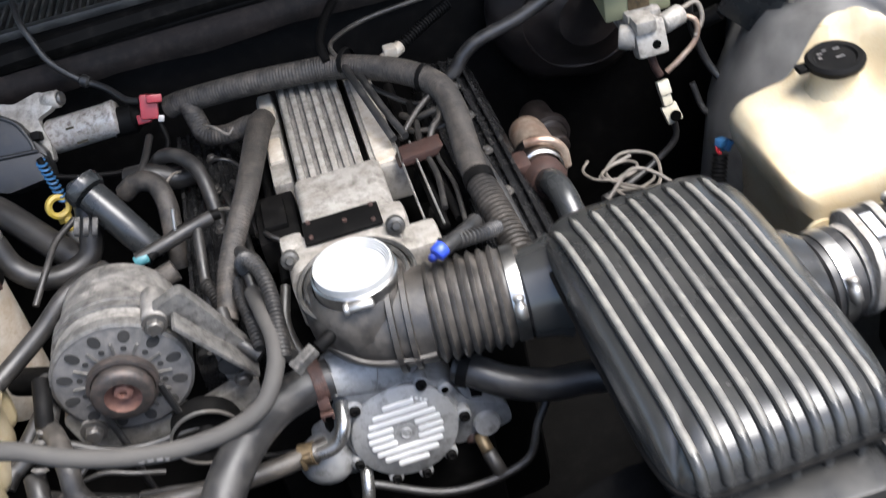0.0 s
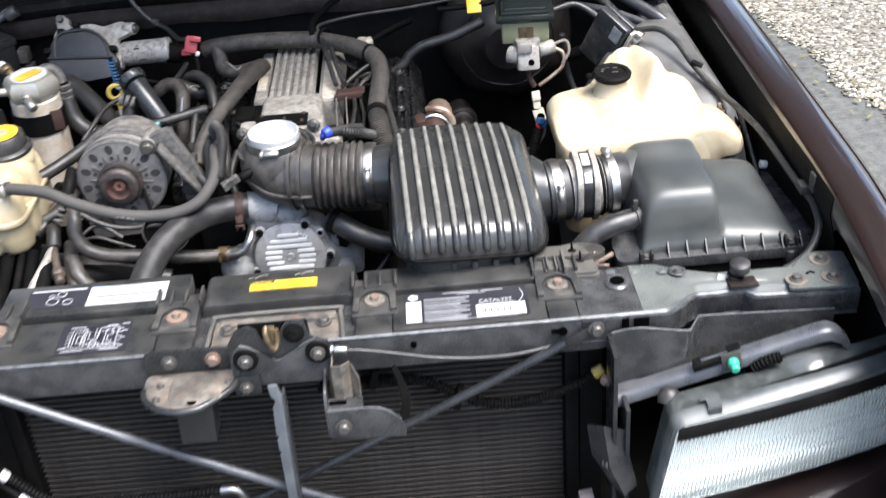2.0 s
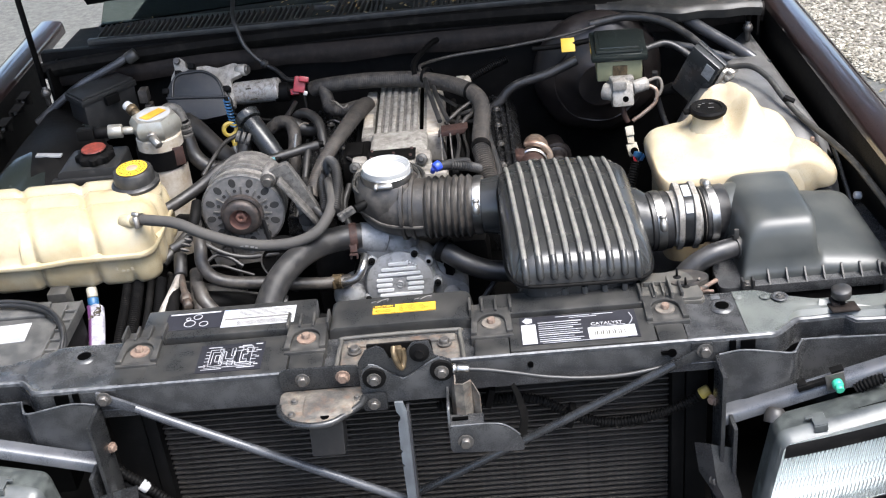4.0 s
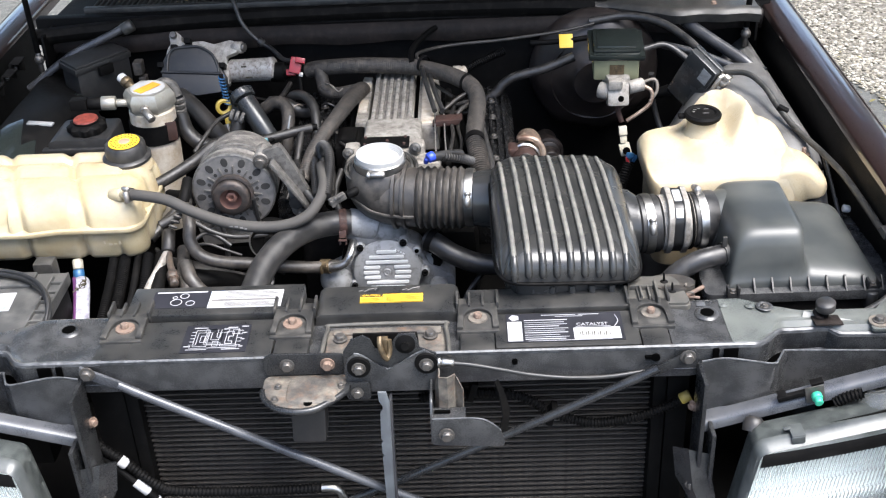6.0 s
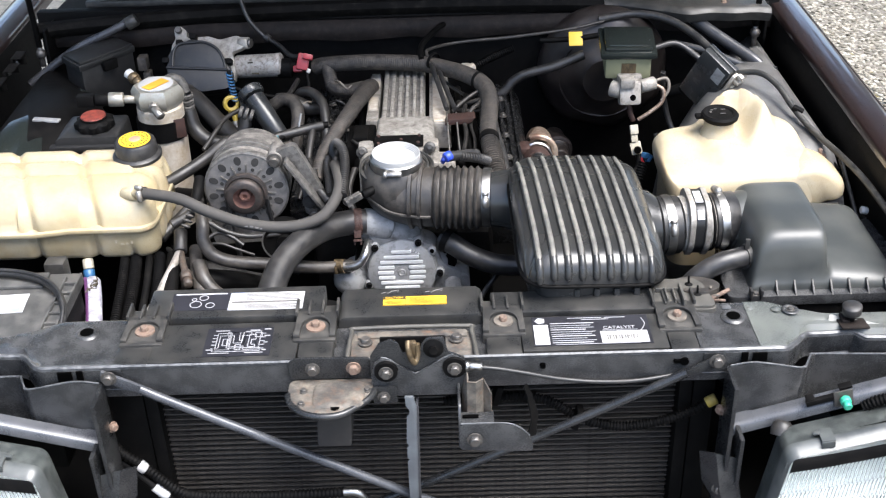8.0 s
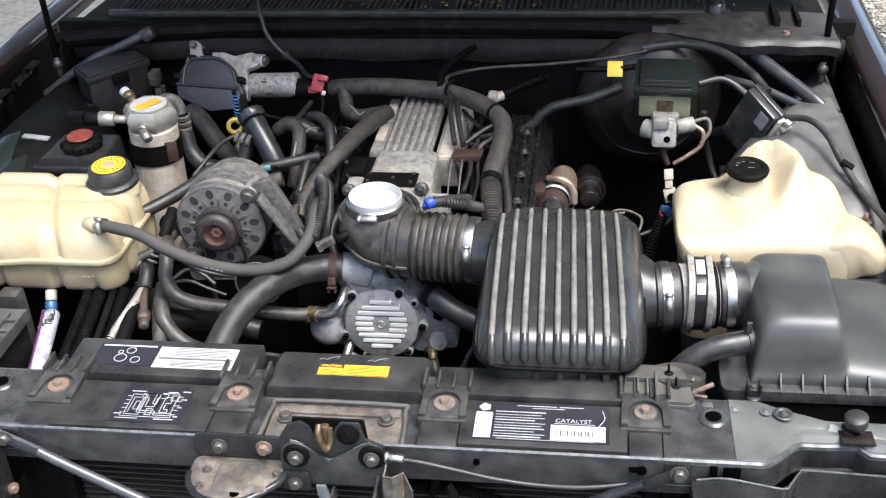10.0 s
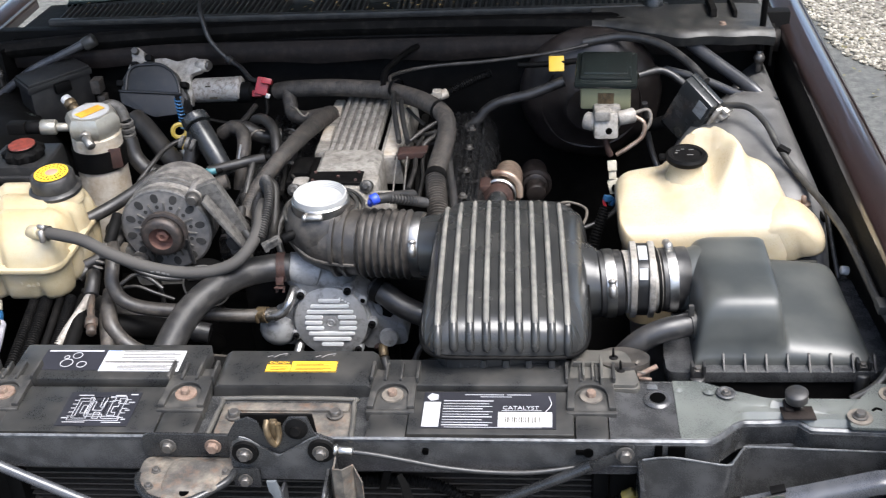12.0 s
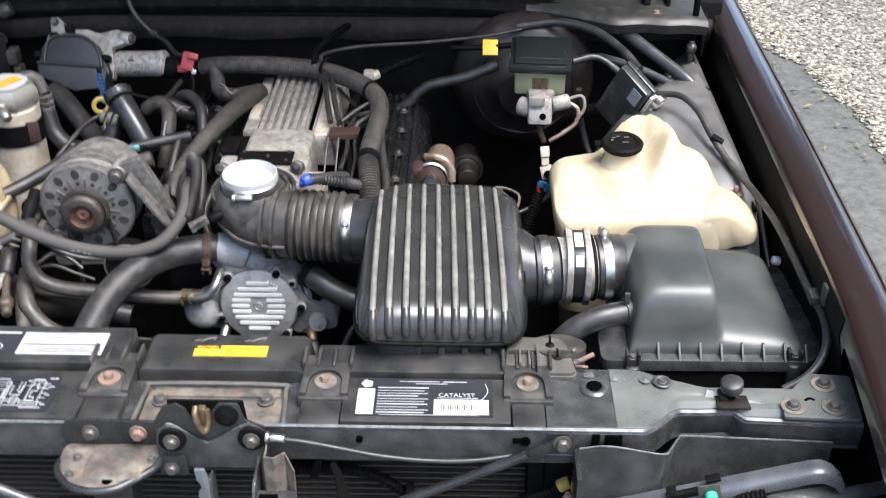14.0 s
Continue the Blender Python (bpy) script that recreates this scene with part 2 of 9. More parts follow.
    filler_dirt=mat("filler_dirt", (0.080, 0.069, 0.075), 0.6, alt=(0.055, 0.047, 0.052), dust=(0.15, 0.14, 0.13), dust_amt=0.3, blotch=25, bump=0.3),
    can_silver=mat("can_silver", (0.52, 0.49, 0.46), 0.35, 0.3, alt=(0.36, 0.34, 0.30), dust=(0.20, 0.14, 0.09), dust_amt=0.28, blotch=40, bump=0.12, grime=(0.07, 0.045, 0.035), grime_amt=0.36),
    booster_black=mat("booster_black", (0.015, 0.012, 0.011), 0.36, alt=(0.022, 0.017, 0.015), dust=(0.055, 0.045, 0.038), dust_amt=0.25, bump=0.05, spec=0.5),
    valve_black=mat("valve_black", (0.014, 0.014, 0.0145), 0.24, dust=(0.06, 0.057, 0.053), dust_amt=0.15, bump=0.03),
    pulley_grey=mat("pulley_grey", (0.032, 0.028, 0.026), 0.42, 0.4, alt=(0.05, 0.045, 0.042), dust=(0.11, 0.075, 0.06), dust_amt=0.3, blotch=60),
    old_white=mat("old_white", (0.46, 0.43, 0.35), 0.4, alt=(0.42, 0.38, 0.28), dust=(0.10, 0.09, 0.06), dust_amt=0.15, blotch=60),
    wire_tan=mat("wire_tan", (0.16, 0.14, 0.115), 0.5, alt=(0.08, 0.07, 0.06), blotch=50),
    hose_black=mat("hose_black", (0.014, 0.0132, 0.0125), 0.42, alt=(0.024, 0.022, 0.020), dust=(0.055, 0.049, 0.042), dust_amt=0.25, bump=0.06),
    pipe_alu=mat("pipe_alu", (0.55, 0.54, 0.52), 0.28, 0.95, alt=(0.40, 0.39, 0.37), dust=(0.22, 0.19, 0.16), dust_amt=0.15, bump=0.03),
    cup_dirt=mat("cup_dirt", (0.055, 0.046, 0.038), 0.45, alt=(0.026, 0.023, 0.021), dust=(0.17, 0.13, 0.09), dust_amt=0.24, blotch=26, bump=0.35, grime=(0.055, 0.028, 0.018), grime_amt=0.42),
    coolant=mat("coolant", (0.38, 0.335, 0.24), 0.28, alt=(0.37, 0.30, 0.17), dust=(0.27, 0.19, 0.09), dust_amt=0.3, sss=0.12, blotch=7, bump=0.03),
    alt_dirt=mat("alt_dirt", (0.17, 0.16, 0.146), 0.6, 0.2, alt=(0.085, 0.079, 0.073), dust=(0.36, 0.335, 0.30), dust_amt=0.36, bump=0.5, blotch=18, grime=(0.040, 0.036, 0.032), grime_amt=0.34),
    silencer_plastic=mat("silencer_plastic", (0.0225, 0.0230, 0.0228), 0.23, alt=(0.019, 0.0193, 0.0192), dust=(0.060, 0.058, 0.052), dust_amt=0.15, blotch=10, bump=0.0, smear="soft"),
    plate_paint=mat("plate_paint", (0.030, 0.0305, 0.031), 0.24, alt=(0.020, 0.0205, 0.021), dust=(0.10, 0.10, 0.10), dust_amt=0.18, blotch=20, bump=0.04, smear=True),
    hub_rust=mat("hub_rust", (0.20, 0.095, 0.068), 0.7, 0.1, alt=(0.11, 0.055, 0.042), blotch=80, bump=0.2),
    battery_grey=mat("battery_grey", (0.055, 0.055, 0.053), 0.4, alt=(0.035, 0.035, 0.034), dust=(0.13, 0.125, 0.115), dust_amt=0.3, blotch=14),
    leaf=mat("leaf", (0.055, 0.095, 0.03), 0.5, alt=(0.035, 0.065, 0.02), blotch=1.5, bump=0.0),
    bark=mat("bark", (0.12, 0.09, 0.065), 0.9, blotch=6, grain=60, bump=0.6),
    foil=mat("foil", (0.62, 0.58, 0.51), 0.5, 0.35, alt=(0.46, 0.38, 0.28), dust=(0.36, 0.28, 0.19), dust_amt=0.3, blotch=30),
)


def glassy(name, color, rough, ior=1.5, bumpy=False):
    m = bpy.data.materials.new(name)
    m.use_nodes = True
    b = m.node_tree.nodes["Principled BSDF"]
    b.inputs["Base Color"].default_value = (*color, 1)
    b.inputs["Roughness"].default_value = rough
    b.inputs["IOR"].default_value = ior
    b.inputs["Transmission Weight"].default_value = 1.0
    return m


M["lens_glass"] = glassy("lens_glass", (0.90, 0.94, 0.93), 0.05)
M["lens_glass"].node_tree.nodes["Principled BSDF"].inputs["Transmission Weight"].default_value = 0.95
M["windscreen"] = glassy("windscreen", (0.35, 0.42, 0.40), 0.02)


# ---- mesh helpers ----
def part(name, bm, material, parent=None, label="", smooth=True):
    me = bpy.data.meshes.new(name)
    if smooth:
        for f in bm.faces:
            f.smooth = True
        for e in bm.edges:
            if len(e.link_faces) == 2 and e.calc_face_angle(0) > 0.8:
                e.smooth = False
    bm.to_mesh(me)
    bm.free()
    me.materials.append(M[material] if isinstance(material, str) else material)
    ob = new(name, me)
    if parent is not None:
        ob.parent = parent
        if parent.type == 'EMPTY':
            ob.matrix_parent_inverse = Matrix.Translation(-parent.location)
    if label:
        ob["label"] = label
    return ob


def thing(name, at, label, category, group="", kind=""):
    ob = new(name)
    ob.empty_display_size = 0.02
    ob.location = at
    return tagged(ob, label, category, group, kind)


def setting(name, bm, material, label, category):
    return tagged(part(name, bm, material), label, category, kind="structure")


def joined(*bms):
    out = bmesh.new()
    for b in bms:
        me = bpy.data.meshes.new("tmp")
        b.to_mesh(me)
        b.free()
        out.from_mesh(me)
        bpy.data.meshes.remove(me)
    return out


def bevelled(bm, w, seg=2, angle=0.5):
    if w > 0:
        es = [e for e in bm.edges if len(e.link_faces) == 2 and e.calc_face_angle(0) > angle]
        bmesh.ops.bevel(bm, geom=es, offset=w, segments=seg, profile=0.6, affect='EDGES', clamp_overlap=True)
    return bm


def box(x0, x1, y0, y1, z0, z1, bev=0.003, m=None, seg=2):
    bm = bmesh.new()
    bmesh.ops.create_cube(bm, size=1)
    bmesh.ops.transform(bm, verts=bm.verts, matrix=Matrix.Translation(((x0 + x1) / 2, (y0 + y1) / 2, (z0 + z1) / 2)) @ Matrix.Diagonal((x1 - x0, y1 - y0, z1 - z0, 1)))
    bevelled(bm, bev, seg)
    if m is not None:
        bm.transform(m)
    return bm


def cbox(c, size, bev=0.003, rot=(0, 0, 0), seg=2):
    """A bevelled box about a centre, turned by degrees."""
    s = [v / 2 for v in size]
    return box(-s[0], s[0], -s[1], s[1], -s[2], s[2], bev, pose(*c, *rot), seg)


def frame_to(origin, axis):
    q = Vector(axis).normalized().to_track_quat('Z', 'Y')
    return Matrix.Translation(origin) @ q.to_matrix().to_4x4()


def lathe(profile, origin, axis=(0, 0, 1), seg=32, wave=None):
    """A turned body: profile of (radius, height) pairs along the axis; closed where the radius is nought."""
    bm = bmesh.new()
    rows = []
    for r, h in profile:
        if r < 1e-6:
            rows.append([bm.verts.new((0, 0, h))])
        else:
            rows.append([bm.verts.new((r * (1 + (wave(k / seg, h) if wave else 0)) * math.cos(math.tau * k / seg), r * (1 + (wave(k / seg, h) if wave else 0)) * math.sin(math.tau * k / seg), h)) for k in range(seg)])
    for a, b in zip(rows, rows[1:]):
        for k in range(seg):
            j = (k + 1) % seg
            if len(a) == 1 and len(b) > 1:
                bm.faces.new((a[0], b[j], b[k]))
            elif len(b) == 1 and len(a) > 1:
                bm.faces.new((a[k], a[j], b[0]))
            elif len(a) > 1:
                bm.faces.new((a[k], a[j], b[j], b[k]))
    bm.transform(frame_to(origin, axis))
    bmesh.ops.recalc_face_normals(bm, faces=bm.faces)
    return bm


def cyl(p0, p1, r, r1=None, seg=20, bev=0.0015):
    p0, p1 = Vector(p0), Vector(p1)
    h = (p1 - p0).length
    r1 = r if r1 is None else r1
    b = min(bev, r * 0.4, h * 0.4)
    return lathe([(0, 0), (r - b, 0), (r, b), (r1, h - b), (r1 - b, h), (0, h)], p0, p1 - p0, seg)


def smooth_path(pts, n=8):
    P = [Vector(p) for p in pts]
    P = [2 * P[0] - P[1]] + P + [2 * P[-1] - P[-2]]
    out = []
    for i in range(1, len(P) - 2):
        a, b, c, d = P[i - 1:i + 3]
        for k in range(n):
            t = k / n
            out.append(0.5 * (2 * b + (c - a) * t + (2 * a - 5 * b + 4 * c - d) * t * t + (3 * b - a - 3 * c + d) * t ** 3))
    out.append(P[-2])
    return out


def tube(pts, r, seg=14, n=8, ridge=0.0, pitch=0.006, taper=None, flat=1.0):
    """A hose along smoothed points. ridge: depth of its corrugation; pitch: the corrugation's step."""
    path = smooth_path(pts, n)
    if ridge:
        fine, left = [path[0]], 0.0
        step = pitch / 4
        for a, b in zip(path, path[1:]):
            L_ = (b - a).length
            s = step - left
            while s <= L_:
                fine.append(a.lerp(b, s / L_))
                s += step
            left = L_ - (s - step)
        path = fine
    bm = bmesh.new()
    rows = []
    up = Vector((0.13, 0.21, 0.97))
    for i, p in enumerate(path):
        d = (path[min(i + 1, len(path) - 1)] - path[max(i - 1, 0)]).normalized()
        u = (up - d * up.dot(d)).normalized()
        v = d.cross(u)
        up = u
        rr = r + (ridge * (1 if i % 4 < 2 else -1) if ridge else 0)
        if taper:
            rr *= taper(i / (len(path) - 1))
        rows.append([bm.verts.new(p + u * (rr * flat * math.cos(math.tau * k / seg)) + v * (rr * math.sin(math.tau * k / seg))) for k in range(seg)])
    for a, b in zip(rows, rows[1:]):
        for k in range(seg):
            j = (k + 1) % seg
            bm.faces.new((a[k], a[j], b[j], b[k]))
    bm.faces.new(rows[0][::-1])
    bm.faces.new(rows[-1])
    bmesh.ops.recalc_face_normals(bm, faces=bm.faces)
    return bm


def prism(outline, y0, y1, bev=0.003, m=None, seg=2):
    """An outline of (x, z) pairs drawn out from y0 to y1."""
    bm = bmesh.new()
    a = [bm.verts.new((x, y0, z)) for x, z in outline]
    b = [bm.verts.new((x, y1, z)) for x, z in outline]
    bm.faces.new(a)
    bm.faces.new(b[::-1])
    n = len(a)
    for k in range(n):
        bm.faces.new((a[k], b[k], b[(k + 1) % n], a[(k + 1) % n]))
    bmesh.ops.recalc_face_normals(bm, faces=bm.faces)
    bevelled(bm, bev, seg, 0.35)
    if m is not None:
        bm.transform(m)
    return bm


def sheet(rows, thick=0.002):
    """A skin through rows of points, with a thickness."""
    bm = bmesh.new()
    vs = [[bm.verts.new(p) for p in r] for r in rows]
    for a, b in zip(vs, vs[1:]):
        for k in range(len(a) - 1):
            bm.faces.new((a[k], a[k + 1], b[k + 1], b[k]))
    bmesh.ops.recalc_face_normals(bm, faces=bm.faces)
    if thick:
        bmesh.ops.solidify(bm, geom=list(bm.faces), thickness=thick)
    return bm


def rounded(pts, r, n=5):
    """An outline with its corners rounded."""
    out = []
    m = len(pts)
    for i in range(m):
        p, a, b = Vector(pts[i]), Vector(pts[i - 1]), Vector(pts[(i + 1) % m])
        ra = min(r, (a - p).length * 0.48, (b - p).length * 0.48)
        s, e = p + (a - p).normalized() * ra, p + (b - p).normalized() * ra
        for k in range(n + 1):
            t = k / n
            out.append(tuple((1 - t) ** 2 * s + 2 * t * (1 - t) * p + t * t * e))
    return out


def dome(x0, x1, y0, y1, z0, h, nx=26, ny=36, ex=5, ey=5, lift=None, shear=0.0, tilt=0.0, corner=0):
    """A cushion-shaped lid over a rectangle; lift(a, b) shapes its height."""
    bm = bmesh.new()
    rows = []
    for j in range(ny + 1):
        b = math.sin(math.pi / 2 * (2 * j / ny - 1))
        row = []
        for i in range(nx + 1):
            a = math.sin(math.pi / 2 * (2 * i / nx - 1))
            f = ((1 - abs(a) ** ex) * (1 - abs(b) ** ey)) ** 0.4
            z = z0 + h * f * (lift(a, b) if lift else 1)
            if corner:
                k = max(abs(a), abs(b)) / max(1e-6, (abs(a) ** corner + abs(b) ** corner) ** (1 / corner))
                a, b0 = a * k, b * k
            else:
                b0 = b
            row.append(bm.verts.new(((x0 + x1) / 2 + a * (x1 - x0) / 2, (y0 + y1) / 2 + b0 * (y1 - y0) / 2 + shear * a, z + tilt * a)))
        rows.append(row)
    for a, b in zip(rows, rows[1:]):
        for k in range(nx):
            bm.faces.new((a[k], a[k + 1], b[k + 1], b[k]))
    return bm


FLAT = Matrix(((1, 0, 0, 0), (0, 0, 1, 0), (0, 1, 0, 0), (0, 0, 0, 1)))


def ball(c, r, seg=24):
    """A rounded lump with three radii."""
    bm = bmesh.new()
    bmesh.ops.create_uvsphere(bm, u_segments=seg, v_segments=seg // 2, radius=1)
    bm.transform(Matrix.Translation(c) @ Matrix.Diagonal((*r, 1)))
    return bm


def hexbolt(parent, at, axis, r=0.007, material="bolt_dark", name="bolt", washer=True):
    prof = [(0, 0.0), (r * 1.4, 0.0), (r * 1.4, r * 0.25), (r * 1.05, r * 0.3)] if washer else [(0, 0), (r, 0)]
    ring = lathe(prof + [(0, r * 0.3)], at, axis, 14) if washer else None
    head = lathe([(0, 0), (r, 0), (r, r * 1.0), (r * 0.85, r * 1.15), (0, r * 1.15)], at, axis, 6)
    return part(name, joined(ring, head) if ring else head, material, parent)


def bar_text(parent, rows, origin, right, up, material="label_ink", name="print_bar"):
    """Flat bars for print too small to read: rows of (x, y, width, height) in metres on the label's plane."""
    o, r, u = Vector(origin), Vector(right).normalized(), Vector(up).normalized()
    n = r.cross(u)
    for x, y, w, h in rows:
        bm = bmesh.new()
        q = [o + r * (x + a * w) + u * (y + b * h) + n * c for c in (0.0004, 0.0) for a, b in ((0, 0), (1, 0), (1, 1), (0, 1))]
        v = [bm.verts.new(p) for p in q]
        bm.faces.new(v[:4])
        for k in range(4):
            bm.faces.new((v[k], v[k + 4], v[(k + 1) % 4 + 4], v[(k + 1) % 4]))
        part(name, bm, material, parent, smooth=False)


def written(parent, text, origin, right, up, size, material="label_ink", name="lettering"):
    c = bpy.data.curves.new(name, 'FONT')
    c.body, c.size, c.extrude = text, size, 0.0002
    c.materials.append(M[material])
    ob = new(name, c)
    r, u = Vector(right).normalized(), Vector(up).normalized()
    n = r.cross(u).normalized()
    u = n.cross(r)
    mm = Matrix((r, u, n)).transposed().to_4x4()
    ob.parent = parent
    if parent.type == 'EMPTY':
        ob.matrix_parent_inverse = Matrix.Translation(-parent.location)
    ob.matrix_basis = Matrix.Translation(Vector(origin) + n * 0.0006) @ mm
    return ob


# ---- ground ----
def ground_sheet():
    bm = bmesh.new()
    n = 40
    xs = [(-1 if i < n / 2 else 1) * 600 * abs(2 * i / n - 1) ** 4 for i in range(n + 1)]
    vs = [[bm.verts.new((x, y, 0)) for x in xs] for y in xs]
    for a, b in zip(vs, vs[1:]):
        for k in range(n):
            bm.faces.new((a[k], a[k + 1], b[k + 1], b[k]))
    return bm


setting("ground", ground_sheet(), "asphalt", "grey weathered asphalt drive around the car", "ground")


def gravel_edge(y):
    return 1.45 + (3.75 - y) * 0.19 + 0.03 * math.sin(y * 5.1) + 0.02 * math.sin(y * 13.0)


def gravel_bed():
    """Pebbles lying beside the asphalt, joined in one mesh."""
    rng = random.Random(4)
    vs, fs = [], []
    base = [Vector((math.cos(k * math.tau / 6), math.sin(k * math.tau / 6), 0)) for k in range(6)]
    for _ in range(44000):
        y = rng.uniform(1.2, 5.6)
        x = gravel_edge(y) + rng.random() ** 1.3 * 2.3 - 0.05 * rng.random()
        s = rng.uniform(0.0055, 0.0115)
        a, sq, ti = rng.uniform(0, 6.3), rng.uniform(0.6, 1.0), rng.uniform(-0.4, 0.4)
        rot = Matrix.Rotation(a, 3, 'Z') @ Matrix.Rotation(ti, 3, 'X')
        o = len(vs)
        for h, w in ((-0.35, 0.8), (0.25, 1.0)):
            for b in base:
                j = rng.uniform(0.8, 1.15)
                p = rot @ Vector((b.x * s * w * j, b.y * s * sq * w * j, h * s))
                vs.append((x + p.x, y + p.y, s * 0.45 + p.z))
        p = rot @ Vector((0, 0, 0.62 * s))
        vs.append((x + p.x, y + p.y, s * 0.45 + p.z))
        for k in range(6):
            j = (k + 1) % 6
            fs.append((o + k, o + j, o + 6 + j, o + 6 + k))
            fs.append((o + 6 + k, o + 6 + j, o + 12))
    me = bpy.data.meshes.new("gravel")
    me.from_pydata(vs, [], fs)
    m = mat("gravel_stone", (0.60, 0.55, 0.47), 0.8, bump=0.1)
    nt = m.node_tree
    geo = nt.nodes.new("ShaderNodeNewGeometry")
    ramp = nt.nodes.new("ShaderNodeValToRGB")
    ramp.color_ramp.elements[0].color = (0.075, 0.066, 0.050, 1)
    ramp.color_ramp.elements[1].color = (0.46, 0.43, 0.36, 1)
    e = ramp.color_ramp.elements.new(0.45)
    e.color = (0.23, 0.21, 0.165, 1)
    nt.links.new(geo.outputs["Random Per Island"], ramp.inputs[0])
    nt.links.new(ramp.outputs[0], nt.nodes["Principled BSDF"].inputs["Base Color"])
    me.materials.append(m)
    return tagged(new("gravel", me), "loose pale tan gravel beside the asphalt", "gravel", kind="stuff")


gravel_bed()


def gravel_ground():
    rows = []
    for k in range(150):
        y = -9.0 + k * 0.15
        far = 5.2 + 0.5 * math.sin(y * 0.7) + 0.2 * math.sin(y * 2.3)
        pinch = min(1.0, (k + 1) / 25, (150 - k) / 25) ** 0.5
        x0, x1 = gravel_edge(y) + 0.02, gravel_edge(y) + far
        mid = x0 + 0.35 * (x1 - x0)
        rows.append([(mid + (x - mid) * pinch, y, 0.004) for x in (x0, x0 + 0.4, x0 + 1.4, x1 - 0.5, x1)])
    return sheet(rows, 0.0)


tagged(part("gravel_bed", gravel_ground(), "pebble"), "sandy bed under the loose gravel", "gravel", kind="structure")


# ---- trees round the drive ----
def garden_tree():
    """A broad tree: a tapered trunk, limbs, and a crown of small leaves in clumps with gaps."""
    rng = random.Random(21)
    t = thing("tree", (0, 0, 0), "tall broad-leaved tree beside the drive", "tree", "trees round the drive")
    limbs = [tube([(0, 0, 0), (0.05, 0.02, 1.4), (-0.04, 0.05, 3.0), (0.06, 0.0, 5.2), (0.0, 0.05, 7.0)], 0.24, 10, 6, taper=lambda u: 1 - 0.8 * u)]
    clumps = []
    for k in range(13):
        a, h = k * 2.4, 2.0 + 0.38 * k
        ln = 2.6 * (1 - 0.045 * k) * rng.uniform(0.75, 1.1)
        tip = Vector((math.cos(a) * ln, math.sin(a) * ln, h + 0.9 + rng.uniform(0, 0.7)))
        mid = Vector((math.cos(a) * ln * 0.5, math.sin(a) * ln * 0.5, h + 0.25))
        limbs.append(tube([(0, 0, h - 0.3), mid, tip], 0.075, 7, 5, taper=lambda u: 1 - 0.75 * u))
        clumps += [(tip, 1.05), (mid.lerp(tip, 0.5) + Vector((0, 0, 0.4)), 0.9), (tip + Vector((rng.uniform(-.8, .8), rng.uniform(-.8, .8), 0.7)), 0.8)]
    clumps.append((Vector((0, 0, 7.4)), 1.1))
    part("trunk", joined(*limbs), "bark", t, "grey-brown trunk with limbs")
    vs, fs = [], []
    for c, r in clumps:
        for _ in range(95):
            d = Vector((rng.gauss(0, 1), rng.gauss(0, 1), rng.gauss(0, 0.8))).normalized() * r * rng.random() ** 0.4
            p, s_ = c + d, rng.uniform(0.10, 0.19)
            q = Euler((rng.uniform(0, 6.3), rng.uniform(0, 6.3), rng.uniform(0, 6.3))).to_matrix()
            o = len(vs)
            for x, y, z in ((-1, 0, 0), (0, -0.45, 0.08), (1, 0, 0), (0, 0.45, 0.08)):
                vs.append(p + q @ Vector((x * s_, y * s_, z * s_)))
            fs.append((o, o + 1, o + 2, o + 3))
    me = bpy.data.meshes.new("crown")
    me.from_pydata(vs, [], fs)
    me.materials.append(M["leaf"])
    crown = tagged(new("crown", me), "green leafy crown", kind="stuff")
    crown.parent = t
    return t


first_tree = garden_tree()
first_tree.location = (-8.5, 1.0, 0)
rng = random.Random(5)
for k in range(1, 19):
    a = math.pi + k * math.tau / 19 + rng.uniform(-0.1, 0.1)
    r = rng.uniform(8.5, 11.5)
    if math.sin(a) < -0.5:
        continue
    big = math.cos(a) < -0.3 or math.sin(a) > 0.35
    copy_thing(first_tree, pose(math.cos(a) * r * (0.8 if big else 1), 1.0 + math.sin(a) * r * (0.85 if math.sin(a) > 0.35 else 1), 0, 0, 0, rng.uniform(0, 360)) @ Matrix.Scale(1.4 if big else 1.0, 4))


# ---- car body ----
car = thing("car", (0, 0.6, 0), "dark maroon car with its bonnet open", "car")


def lip_x(y):
    """Where the wing's inner lip runs."""
    return 0.783 + 0.016 * y - 0.014 * max(0.0, (0.25 - y) / 0.3) ** 1.5


def fender(side):
    """The wing: an inner flange, a flat crown with a rolled outer edge, and the outer side, along the car."""
    rows = []
    for k in range(36):
        y = -0.42 + 1.95 * k / 35
        t = max(0.0, (0.5 - y) / 0.9)
        dx = lip_x(y)
        dz = -0.03 * max(0.0, (0.2 - y) / 0.6) ** 1.5 - 0.012 * t
        w = 0 if side > 0 else 0.105
        prof = [(-0.003, 0.842), (-0.002, 0.858), (0.0, 0.869), (0.003, 0.872), (0.018, 0.875), (0.036, 0.877), (0.052, 0.876), (0.060, 0.872), (0.0635, 0.866), (0.066, 0.868), (0.070, 0.866), (0.078, 0.842), (0.10, 0.77), (0.12, 0.68), (0.135, 0.55), (0.14, 0.40)]
        rows.append([(side * (x + dx + w), y, z + dz) for x, z in prof])
    return sheet(rows, 0.0015)


part("fender", fender(1), "maroon", car, "dark maroon glossy wing")
part("fender", fender(-1), "maroon", car, "dark maroon glossy wing")


